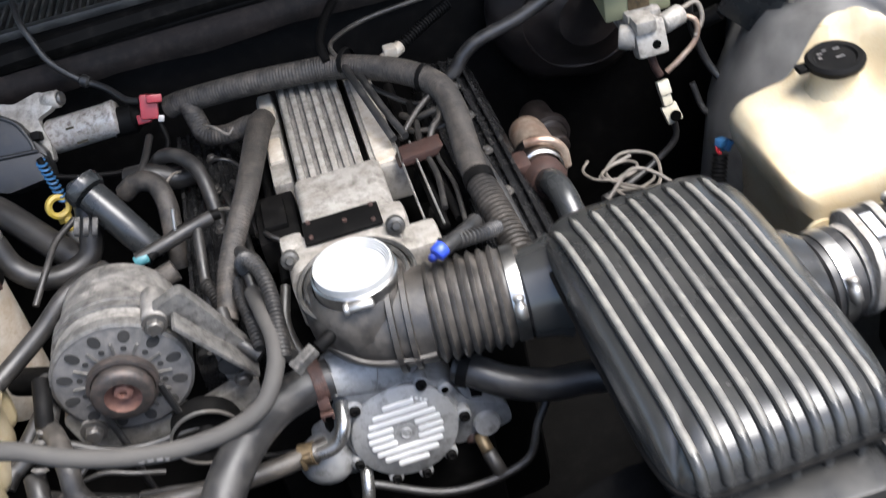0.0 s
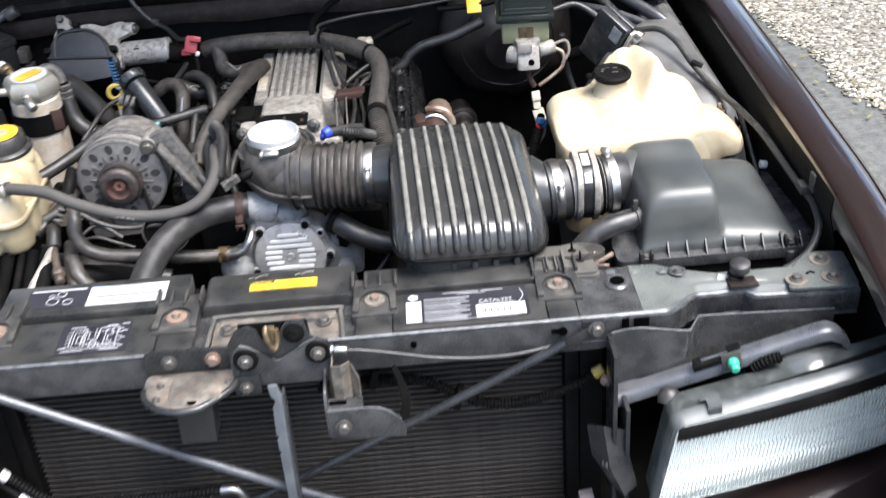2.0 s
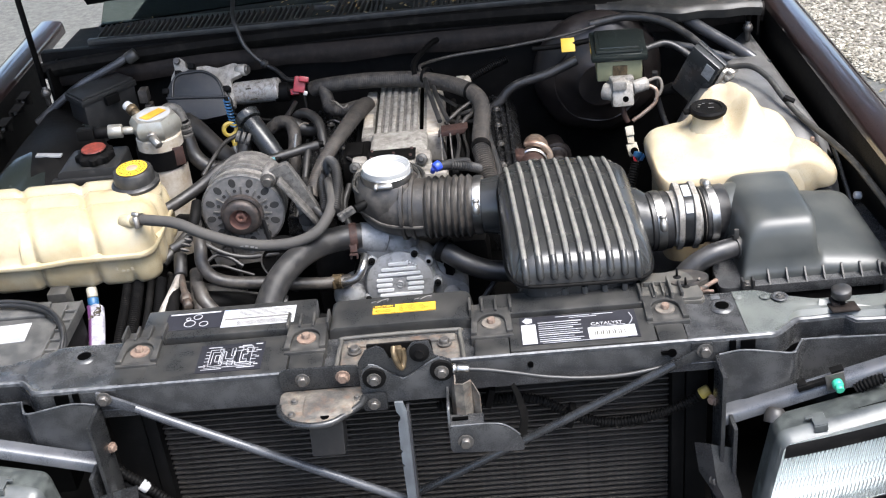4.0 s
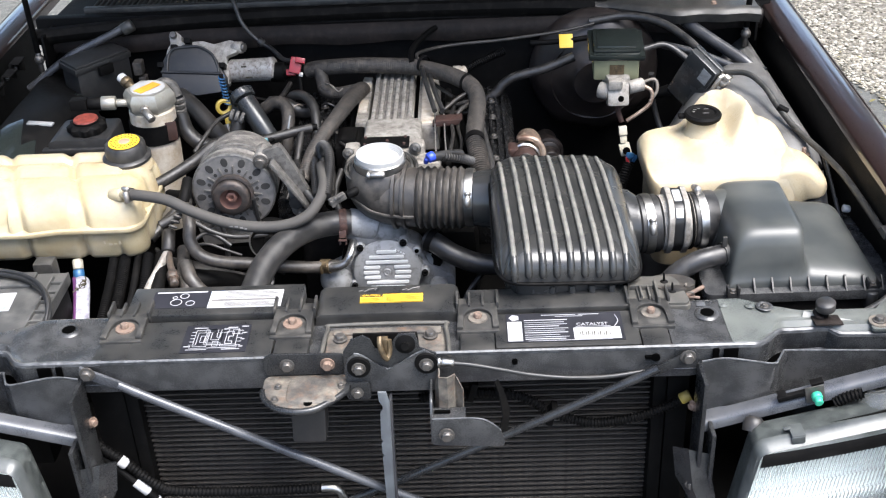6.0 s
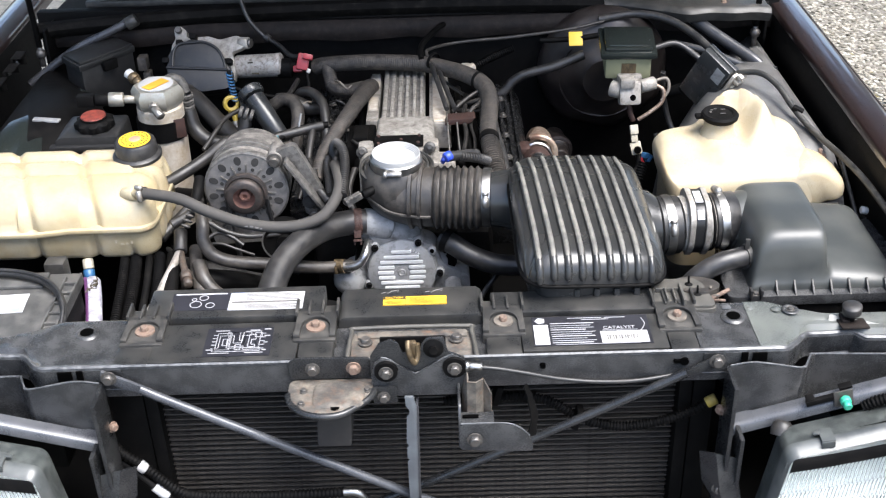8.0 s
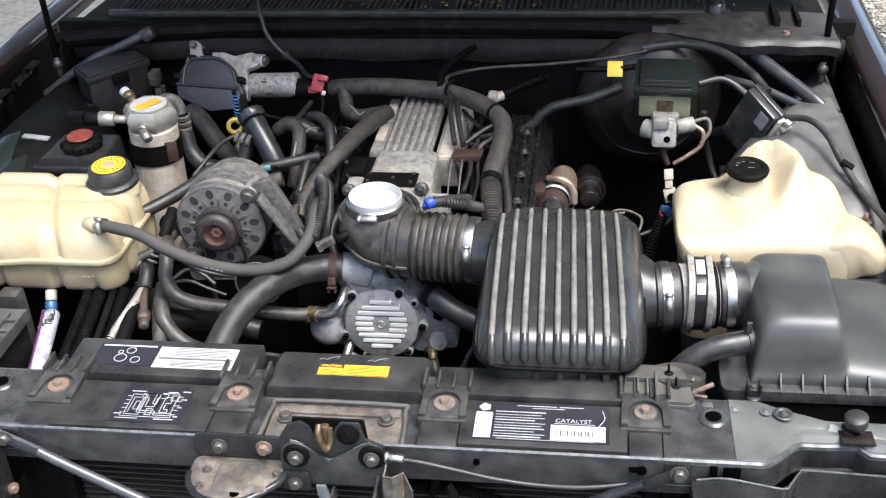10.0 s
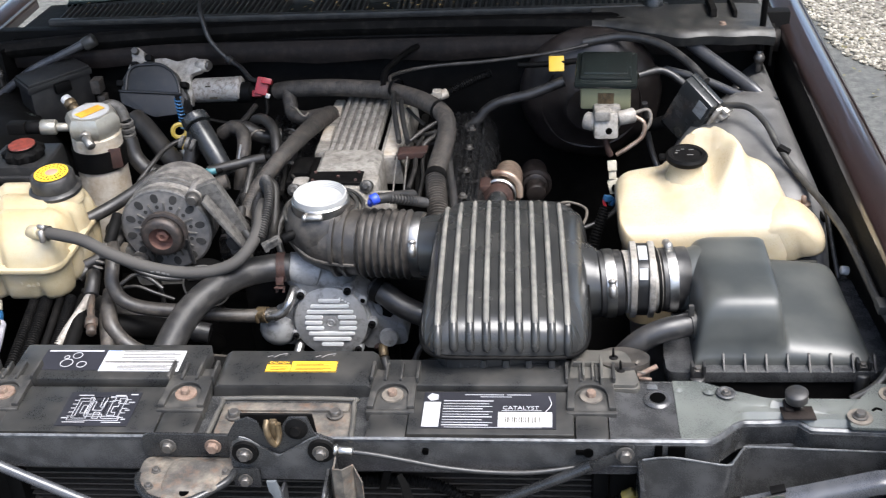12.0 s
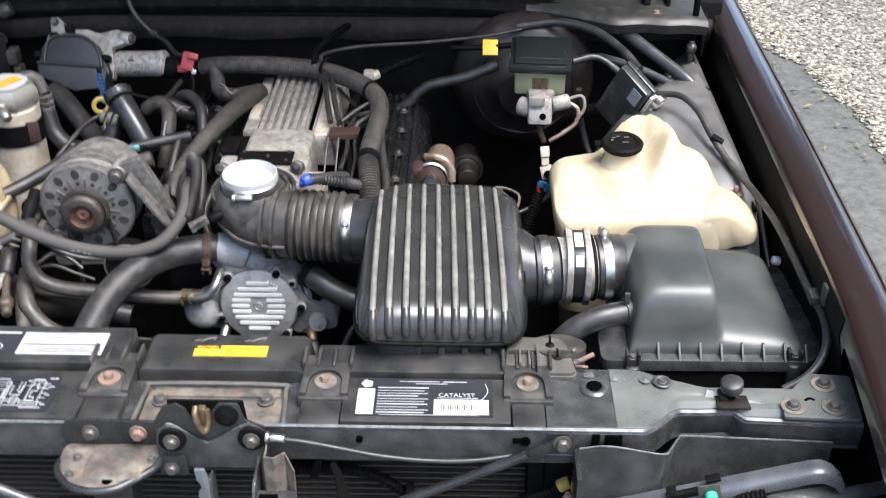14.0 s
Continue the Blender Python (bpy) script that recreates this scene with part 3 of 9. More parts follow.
def inner_wall(side):
    rows = []
    for k in range(24):
        y = 0.47 + 0.80 * k / 23
        b = math.exp(-((y - 0.82) / 0.26) ** 2)
        w = 0 if side > 0 else 0.065
        prof = [(0.772, 0.795), (0.762 - 0.02 * b, 0.792 + 0.036 * b), (0.745 - 0.09 * b, 0.765 + 0.074 * b), (0.735 - 0.15 * b, 0.74 + 0.078 * b), (0.72 - 0.22 * b, 0.66), (0.70 - 0.22 * b, 0.50), (0.70 - 0.2 * b, 0.28)]
        rows.append([(side * (x + w), y, z) for x, z in prof])
    rows = [[(x, y, z - 0.10 * max(0.0, (0.635 - y) / 0.15) ** 2) for x, y, z in row] for row in rows]
    return sheet(rows, 0.002)


setting("wheelhouse_left", inner_wall(1), "wheelhouse", "dusty grey-black inner wing panel with wheelhouse bulge", "inner wing")
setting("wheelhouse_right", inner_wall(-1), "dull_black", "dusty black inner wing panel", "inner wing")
def wing_wall(side):
    w = 0 if side > 0 else 0.105
    rows = []
    for k in range(27):
        y = 0.15 + 1.13 * k / 26
        d = lip_x(y) - 0.764
        f = max(0.0, (0.46 - y) / 0.2)
        rows.append([(side * (x + w), y, z) for x, z in ((0.768 + d, 0.866), (0.763 + d, 0.855), (0.761 + d, 0.835), (0.762 + d + 0.01 * min(1, f), 0.79), (0.764 + d + 0.02 * min(1, f), 0.60), (0.766 + d + 0.02 * min(1, f), 0.30))])
    return sheet(rows, 0.002)


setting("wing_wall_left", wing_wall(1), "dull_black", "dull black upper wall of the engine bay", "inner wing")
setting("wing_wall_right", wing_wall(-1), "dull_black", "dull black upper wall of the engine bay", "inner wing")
def wall_fittings(side):
    """Folded brackets, ribs and bolts on the upper wing wall."""
    w = 0 if side > 0 else 0.08
    for y, h in () if side > 0 else ((0.80, 0.02), (0.93, 0.03), (1.02, 0.02), (1.08, 0.03)):
        x = side * (0.760 + 0.04 * y + w)
        t = thing("wing_bracket", (x, y, 0.83), "folded black steel bracket with bolt on the wing wall", "bracket", "wing brackets")
        part("plate", joined(cbox((x, y, 0.832), (0.006, 0.05, h), 0.002, (0, 0, 3)), cbox((x - side * 0.010, y, 0.832 + h / 2), (0.022, 0.046, 0.003), 0.001), cbox((x - side * 0.008, y + 0.022, 0.832), (0.016, 0.003, h), 0.001)), "cowl_black", t)
        hexbolt(t, (x - side * 0.004, y - 0.006, 0.833), (-side, 0, 0), 0.0045, "bolt_dark")


for s in (1, -1):
    setting("front_wall_left" if s > 0 else "front_wall_right", cbox((s * 0.815 - 0.03 * (s < 0), 0.03, 0.54), (0.006, 0.36, 0.46), 0.002), "dull_black", "dull black liner beside the headlamp", "inner wing")
wall_fittings(1)
wall_fittings(-1)
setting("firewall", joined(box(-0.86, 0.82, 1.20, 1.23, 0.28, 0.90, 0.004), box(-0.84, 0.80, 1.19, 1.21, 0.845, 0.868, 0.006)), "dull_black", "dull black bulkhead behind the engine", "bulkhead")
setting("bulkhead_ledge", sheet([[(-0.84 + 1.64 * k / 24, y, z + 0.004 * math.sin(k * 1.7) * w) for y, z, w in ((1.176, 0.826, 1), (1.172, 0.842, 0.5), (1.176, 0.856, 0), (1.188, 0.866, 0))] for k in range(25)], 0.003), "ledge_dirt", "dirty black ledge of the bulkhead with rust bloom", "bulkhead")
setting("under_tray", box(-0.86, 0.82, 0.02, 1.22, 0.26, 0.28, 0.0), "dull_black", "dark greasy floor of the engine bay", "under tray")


def cowl_rows():
    """The cowl: a rounded lip above the bulkhead, then a flat that climbs to the windscreen."""
    rows = []
    for k in range(40):
        x = -0.845 + 1.625 * k / 39
        e = abs(x + 0.03) / 0.8
        y0 = 1.195 - 0.055 * e ** 2.5
        z0 = 0.902 - 0.012 * e ** 2
        rows.append([(x, y0 + 0.03, z0 - 0.04), (x, y0 + 0.004, z0 - 0.03), (x, y0 - 0.004, z0 - 0.012), (x, y0 + 0.002, z0 + 0.001), (x, y0 + 0.014, z0 + 0.004), (x, y0 + 0.026, z0 - 0.002), (x, y0 + 0.04, z0 - 0.012), (x, 1.46, z0 - 0.02)])
    return rows


cowl = part("cowl_panel", sheet(cowl_rows(), 0.003), "cowl_black", car, "dusty black cowl panel below the windscreen")
def cowl_corner():
    """The dusty end of the cowl: a flat that rolls over into a wavy front edge."""
    rows = []
    for k in range(31):
        x = 0.42 + 0.352 * k / 30
        f = min(1.0, max(0.0, (x - 0.43) / 0.17))
        f = f * f * (3 - 2 * f)
        y = 1.172 - 0.080 * f + 0.004 * math.sin(x * 61) * f
        z = 0.897 + 0.003 * f - 0.004 * max(0.0, (x - 0.72) / 0.05)
        rows.append([(x, y + 0.010, z - 0.030), (x, y + 0.002, z - 0.018), (x, y - 0.002, z - 0.008), (x, y + 0.004, z), (x, y + 0.018, z + 0.003), (x, y + 0.040, z + 0.001 + 0.003 * math.sin(x * 40)), (x, 1.245, z + 0.006)])
    return sheet(rows, 0.003)


part("cowl_end", cowl_corner(), "dusty_plastic", car, "dusty grey-black cowl end piece")
part("cowl_rib", joined(box(0.655, 0.668, 1.165, 1.26, 0.896, 0.922, 0.003), box(0.70, 0.708, 1.165, 1.26, 0.896, 0.918, 0.003)), "cowl_black", car, "black upright rib on the cowl end")
hexbolt(cowl, (0.674, 1.128, 0.902), (0, 0, 1), 0.006, "rust_bolt")
slat_mesh = None
rng = random.Random(11)
for k in range(104):
    x = -0.74 + k * 0.0127
    if -0.06 < x < 0.0 or -0.24 < x < -0.19:
        continue
    if slat_mesh is None:
        first_slat = part("slat", cbox((0, 0, 0), (0.0045, 0.085, 0.016), 0.001), "dusty_plastic", cowl)
        slat_mesh = first_slat.data
        ob = first_slat
    else:
        ob = new("slat", slat_mesh)
        ob.parent = cowl
    ob.matrix_basis = pose(x, 1.305 - 0.02 * (x / 0.8) ** 2, 0.897, 14, 0, -14 if x < -0.1 else -5)
for x0, x1, y0, y1 in ((-0.76, 0.58, 1.245, 1.262), (-0.76, 0.58, 1.348, 1.372)):
    part("grille_rail", box(x0, x1, y0, y1, 0.892, 0.907, 0.004), "dusty_plastic", cowl)
part("windscreen", sheet([[(-0.75 + 1.5 * i / 10, 1.44 + 0.75 * j / 6 - 0.10 * ((i - 5) / 5) ** 2, 0.905 + 0.46 * j / 6) for i in range(11)] for j in range(7)], 0.005), "windscreen", car, "dark tinted windscreen")
part("dash_top", box(-0.74, 0.74, 1.52, 2.3, 0.80, 0.86, 0.02), "dull_black", car)
for pts in ([(-0.16, 1.385, 0.925), (-0.30, 1.42, 0.935), (-0.62, 1.45, 0.945)], [(0.55, 1.25, 0.925), (0.42, 1.36, 0.93), (0.10, 1.43, 0.945)]):
    arm = part("wiper_arm", tube(pts, 0.009, 8, 8, flat=0.6), "black_paint", car, "black wiper arm")
    part("pivot", lathe([(0, 0), (0.02, 0), (0.018, 0.016), (0.012, 0.022), (0, 0.022)], (pts[0][0], pts[0][1], pts[0][2] - 0.02), (0, 0, 1), 20), "black_paint", arm)


def bonnet():
    """The open bonnet, hinged behind the cowl, with its stamped inner frame."""
    rows = []
    c, s = math.cos(radians(49)), math.sin(radians(49))
    for j in range(10):
        d = 1.36 * j / 9
        rows.append([(-0.02 + 0.78 * (2 * i / 12 - 1), 1.46 - d * c, 0.97 + d * s + 0.02 * (1 - (2 * i / 12 - 1) ** 2)) for i in range(13)])
    return sheet(rows, 0.02)


hood = part("bonnet", bonnet(), "maroon", car, "open maroon bonnet")
liner = bonnet()
liner.transform(Matrix.Translation((0, -0.020, -0.018)))
part("liner", liner, "dull_black", hood, "black bonnet liner")
for x, y in ((-0.842, 1.13), (0.752, 1.13)):
    strut = part("gas_strut", cyl((x, y, 0.845), (x * 1.01, y + 0.0, 1.35), 0.0065), "dull_black", car, "thin black bonnet strut")
    part("ball_joint", joined(lathe([(0, -0.012), (0.009, -0.008), (0.012, 0), (0.009, 0.008), (0, 0.012)], (x, y, 0.83), (1, 0, 0), 14), cyl((x, y, 0.80), (x, y, 0.85), 0.006)), "bolt_dark", strut)
    part("hinge", joined(cbox((x + 0.02, y + 0.05, 0.85), (0.006, 0.12, 0.07), 0.002), cbox((x + 0.01, y + 0.09, 0.835), (0.04, 0.04, 0.006), 0.002)), "dull_black", car, "black bonnet hinge plate")


def bumper():
    """The front bumper skin below the lamps."""
    rows = []
    for k in range(33):
        x = -0.93 + 1.86 * k / 32
        e = abs(x) / 0.93
        y = -0.225 + 0.19 * e ** 3
        up = 0.10 * max(0, (e - 0.42) / 0.58) ** 1.0 if e > 0.42 else 0
        z = 0.515 + up
        rows.append([(x, y + 0.11, z - 0.004), (x, y + 0.03, z + 0.006), (x, y + 0.008, z), (x, y, z - 0.015), (x, y - 0.012, z - 0.06), (x, y - 0.02, z - 0.13), (x, y - 0.01, 0.26)])
    return sheet(rows, 0.003)


part("bumper", bumper(), "maroon", car, "dark maroon front bumper")
for x0, x1, zt, yf, yb in ((-0.415, -0.1515, 0.517, -0.128, -0.078), (-0.151, -0.0735, 0.521, -0.129, -0.074), (-0.073, 0.0505, 0.511, -0.131, -0.090), (0.051, 0.1425, 0.522, -0.132, -0.078), (0.143, 0.3920, 0.519, -0.130, -0.076), (0.3925, 0.412, 0.526, -0.116, -0.062)):
    rows = []
    n = max(6, int((x1 - x0) / 0.012))
    for k in range(n + 1):
        x = x0 + (x1 - x0) * k / n
        j = 0.0016 * math.sin(x * 97) + 0.0012 * math.sin(x * 211)
        sw = 0.22 * x * x
        rows.append([(x, yf + sw + j, zt - 0.035), (x, yf + sw + j * 0.7, zt - 0.006 + j), (x, yf + 0.005 + sw, zt + j * 0.6), (x, (yf + yb) / 2 + sw, zt + 0.002 + j * 0.5), (x, yb + sw - 0.004, zt), (x, yb + sw - j, zt - 0.006), (x, yb + sw, zt - 0.05)])
    seg = part("bumper_filler", sheet(rows, 0.003), "tan_dirt" if zt < 0.512 else "filler_dirt", car, "dusty purple-grey filler beam behind the bumper")
    for x in (x0 + 0.03, x1 - 0.035) if x1 - x0 > 0.2 else ():
        part("push_rivet", lathe([(0, 0), (0.007, 0), (0.0065, 0.002), (0.003, 0.003), (0, 0.003)], (x, (yf + yb) / 2 - 0.008 + 0.22 * x * x, zt + 0.002), (0, -0.1, 1), 16), "dull_black", seg, "dark plastic rivet")


def litter():
    """Dry leaves and seed husks caught on the cowl grille."""
    rng = random.Random(8)
    vs, fs = [], []
    for _ in range(140):
        x = rng.choice((rng.gauss(-0.16, 0.10), rng.gauss(0.05, 0.12), rng.uniform(-0.7, 0.6)))
        y, s_ = rng.uniform(1.24, 1.42), rng.uniform(0.0025, 0.0065)
        q = Euler((rng.uniform(-0.5, 0.5), rng.uniform(-0.5, 0.5), rng.uniform(0, 6.3))).to_matrix()
        o = len(vs)
        for a, b, c in ((-1, 0, 0.1), (-0.2, -0.4, 0), (1, 0, 0.15), (-0.1, 0.45, 0.05), (0.1, 0.02, 0.22)):
            vs.append(Vector((x, y, 0.912)) + q @ Vector((a * s_, b * s_, c * s_)))
        fs += [(o, o + 1, o + 4), (o + 1, o + 2, o + 4), (o + 2, o + 3, o + 4), (o + 3, o, o + 4)]
    me = bpy.data.meshes.new("leaf_litter")
    me.from_pydata(vs, [], fs)
    me.materials.append(M["leaf_dry"])
    return tagged(new("leaf_litter", me), "dry brown leaf litter caught on the cowl grille", "leaf litter", kind="stuff")


litter()


def fallen_leaves():
    """Yellow leaves and bits of grass along the edge of the gravel."""
    rng = random.Random(31)
    vs, fs = [], []
    for _ in range(170):
        y = rng.uniform(0.2, 5.0)
        x = gravel_edge(y) + rng.gauss(-0.06, 0.10)
        s_ = rng.uniform(0.005, 0.016)
        q = Euler((rng.uniform(-0.4, 0.4), rng.uniform(-0.4, 0.4), rng.uniform(0, 6.3))).to_matrix()
        o = len(vs)
        for a, b, c in ((-1, 0, 0.1), (-0.1, -0.5, 0.3), (1, 0, 0.15), (0.0, 0.5, 0.25)):
            vs.append(Vector((x, y, 0.012)) + q @ Vector((a * s_, b * s_, c * s_)))
        fs += [(o, o + 1, o + 2), (o, o + 2, o + 3)]
    me = bpy.data.meshes.new("fallen_leaves")
    me.from_pydata(vs, [], fs)
    me.materials.append(mat("yellow_leaf", (0.22, 0.175, 0.06), 0.6, alt=(0.12, 0.12, 0.05), blotch=9))
    return tagged(new("fallen_leaves", me), "small yellow fallen leaves along the gravel edge", "leaves", kind="stuff")


fallen_leaves()


# ---- front support ----
support = thing("radiator_support", (0, 0.05, 0.75), "black painted steel cross panel above the radiator, dusty and scratched", "support panel")
beam = part("cross_beam", prism([(-0.47, 0.752), (0.46, 0.752), (0.46, 0.780), (-0.47, 0.780)], 0.006, 0.11, 0.004), "plate_paint", support)
lip = []
for k in range(60):
    x = -0.41 + 0.82 * k / 59
    z = 0.801
    lip.append([(x, 0.0025, z - 0.006), (x, 0.001, z - 0.001), (x, 0.0035, z + 0.001), (x, 0.007, z - 0.002), (x, 0.012, z - 0.009)])
part("front_lip", sheet(lip, 0.002), "worn_edge", support, "worn front lip")
part("front_face", prism([(-0.47, 0.755), (-0.44, 0.747), (0.43, 0.747), (0.47, 0.757), (0.51, 0.763), (0.51, 0.797), (-0.47, 0.797)], 0.003, 0.007, 0.001), "plate_paint", support)


def ease(v):
    v = min(1.0, max(0.0, v))
    return v * v * (3 - 2 * v)


for s in (1, -1):
    rows, edge, face = [], [], []
    for k in range(61):
        x = 0.405 + 0.388 * k / 60
        u = ease((x - 0.515) / 0.062)
        yf = 0.003 + 0.067 * u - 0.013 * ease((x - 0.638) / 0.012) - 0.006 * max(0, (x - 0.66) / 0.14)
        zf = 0.799 - 0.026 * u + 0.002 * math.exp(-((x - 0.63) / 0.02) ** 2)
        yr = 0.136 - 0.008 * u - 0.014 * ease((x - 0.565) / 0.05)
        zm = 0.788 - 0.010 * u
        sag = 0.0022 * math.sin(x * 37) + 0.0015 * math.sin(x * 81)
        rows.append([(s * x, yf + 0.007, zf - 0.001), (s * x, yf + 0.013, zm + 0.0015), (s * x, yf + 0.026, zm - 0.0005), (s * x, (yf + yr) / 2, zm - 0.001 + sag), (s * x, yr - 0.022, zm + sag * 0.6), (s * x, yr - 0.008, zm + 0.0015), (s * x, yr, zm - 0.002), (s * x, yr + 0.002, zm - 0.05)])
        edge.append([(s * x, yf - 0.0012, zf - 0.006), (s * x, yf - 0.0012, zf), (s * x, yf + 0.002, zf + 0.002), (s * x, yf + 0.008, zf - 0.0005)])
        face.append([(s * x, yf, zf - 0.004), (s * x, yf + 0.001, zf - 0.022), (s * x, yf + 0.004, zf - 0.036), (s * x, yf + 0.001, zf - 0.040)])
    if s > 0:
        part("wing_panel", sheet(rows[:14], 0.002), "plate_paint", support, "glossy black inner end of the panel")
        # Outer stretch takes the paler paint, with reflected sky in its colour.
        part("wing_panel", sheet([[(x, y, z + 0.0012) for x, y, z in r] for r in rows[13:]], 0.0025), "grey_sheen_paint", support, "dusty end panel, sky sheen painted in as pale grey-green")
    else:
        part("wing_panel", sheet(rows, 0.002), "plate_paint", support, "dusty grey-black end panel")
    part("wing_lip", sheet(edge, 0.0012), "worn_edge", support, "worn bright front lip")
    part("wing_face", sheet(face, 0.002), "plate_paint", support)
    hole = lathe([(0, 0.0), (0.0085, 0.0), (0.0100, 0.0012), (0, 0.0013)], (s * 0.468 - 0.012 * (s < 0), 0.099 + 0.004 * (s < 0), 0.7885), (0, 0, 1), 22)
    part("hole", hole, "dark_gap", support)
    part("hole_collar", lathe([(0.0098, 0.0012), (0.0118, 0.0024), (0.0150, 0.0022), (0.0185, -0.001)], (s * 0.468 - 0.012 * (s < 0), 0.099 + 0.004 * (s < 0), 0.7872), (0, 0, 1), 26), "plate_paint", support)
    for a, b, w, h in ((0.461, 0.7865, 0.009, 0.019), (0.482, 0.786, 0.020, 0.018)):
        part("slot", cbox((s * a - 0.002 * (s < 0), -0.0008, b), (w, 0.003, h), 0.0008), "dark_gap", support)
part("slot", joined(prism(rounded([(0.363, 0.7805), (0.378, 0.7805), (0.378, 0.7855), (0.363, 0.7855)], 0.0024), -0.0012, 0.003, 0), lathe([(0, 0), (0.0062, 0), (0.0062, 0.003), (0, 0.003)], (0.378, 0.0015, 0.783), (0, -1, 0), 18)), "dark_gap", support)
for x, z, w in ((0.181, 0.782, 0.008),):
    part("slot", prism(rounded([(x - w / 2, z - 0.004), (x + w / 2, z - 0.004), (x + w / 2, z + 0.004), (x - w / 2, z + 0.004)], 0.004), -0.0012, 0.003, 0), "dark_gap", support)
for x, y, r in ((0.495, 0.114, 0.0045), (0.533, 0.111, 0.0050)):
    part("dimple", lathe([(0, 0.0022), (r * 0.5, 0.0020), (r, 0.0004), (r * 1.5, 0)], (x, y, 0.7905), (0, 0, 1), 16), "grey_sheen_paint", support, "small pressed pip")
part("spot_hole", lathe([(0, 0.0), (0.0075, 0.0), (0.0085, 0.001), (0.0105, 0.0012), (0.0125, 0)], (0.554, 0.110, 0.7895), (0, 0, 1), 20), "plate_paint", support, "shallow dark hole")
hexbolt(support, (0.554, 0.109, 0.7895), (0, 0, 1), 0.0042, "bolt_dark")
part("clip_hole", prism(rounded([(0.455, 0.116), (0.470, 0.117), (0.467, 0.130), (0.458, 0.130)], 0.003), 0.7872, 0.7892, 0.0006, FLAT), "worn_edge", support, "scuffed clip seat")
bump_stop = thing("bump_stop", (0.637, 0.089, 0.776), "black rubber bonnet buffer on a threaded stud", "buffer")
part("pad", lathe([(0, 0), (0.0125, 0), (0.0138, 0.001), (0.0142, 0.012), (0.0128, 0.0135), (0, 0.0138)], (0.637, 0.089, 0.795), (-0.12, -0.10, 1), 28), "rubber", bump_stop)
part("stem", lathe([(0, 0), (0.010, 0), (0.010, 0.004), (0.006, 0.006), (0.006, 0.02), (0, 0.02)], (0.637, 0.089, 0.776), (0, 0, 1), 18), "dull_black", bump_stop)
part("base_plate", joined(cbox((0.638, 0.080, 0.7815), (0.040, 0.030, 0.003), 0.001, (-8, 0, 0)), cbox((0.628, 0.090, 0.785), (0.012, 0.02, 0.005), 0.002, (0, 12, 0))), "ledge_dirt", bump_stop, "bent dirty base plate")
end_plate = part("end_plate", prism(rounded([(0.695, 0.052), (0.790, 0.048), (0.797, 0.134), (0.745, 0.138), (0.702, 0.088)], 0.006), 0.7785, 0.7835, 0.0015, Matrix(((1, 0, 0, 0), (0, 0, 1, 0), (0, 1, 0, 0), (0, 0, 0, 1)))), "grey_sheen_paint", support, "dusty end plate with three bolts")
for p in ((0.710, 0.070), (0.760, 0.069), (0.758, 0.114)):
    part("washer", lathe([(0, 0), (0.0155, 0), (0.015, 0.0018), (0, 0.002)], (*p, 0.7835), (0, 0, 1), 22), "tan_dirt", end_plate, "dirty washer")
    hexbolt(end_plate, (*p, 0.7853), (0, 0, 1), 0.0068, "bolt_dark")
part("slot", tube([(0.728, 0.083, 0.7838), (0.734, 0.087, 0.7838), (0.740, 0.084, 0.7838)], 0.0018, 6), "dark_gap", end_plate)

# plastic shroud over the radiator
shroud = thing("radiator_shroud", (0, 0.12, 0.78), "black plastic radiator top cover with dusty mounting pads", "cover")
part("rear_band", box(-0.40, -0.135, 0.122, 0.200, 0.770, 0.7965, 0.003), "shroud_plastic", shroud)
part("rear_band", box(0.115, 0.365, 0.112, 0.168, 0.770, 0.7965, 0.003), "shroud_plastic", shroud)
part("centre_rise", prism([(-0.114, 0.770), (-0.110, 0.793), (-0.102, 0.799), (0.094, 0.799), (0.102, 0.793), (0.106, 0.770)], 0.108, 0.184, 0.004), "shroud_plastic", shroud)
part("front_panel", box(-0.375, -0.165, 0.020, 0.113, 0.770, 0.7915, 0.004), "shroud_plastic", shroud)
part("front_panel", box(0.155, 0.362, 0.020, 0.105, 0.770, 0.7935, 0.004), "shroud_plastic", shroud)
for a, b in ((-0.425, -0.372), (-0.165, -0.112), (0.103, 0.156), (0.362, 0.405)):
    part("front_step", box(a + 0.001, b - 0.001, 0.016, 0.062, 0.770, 0.7915, 0.005), "shroud_plastic", shroud)
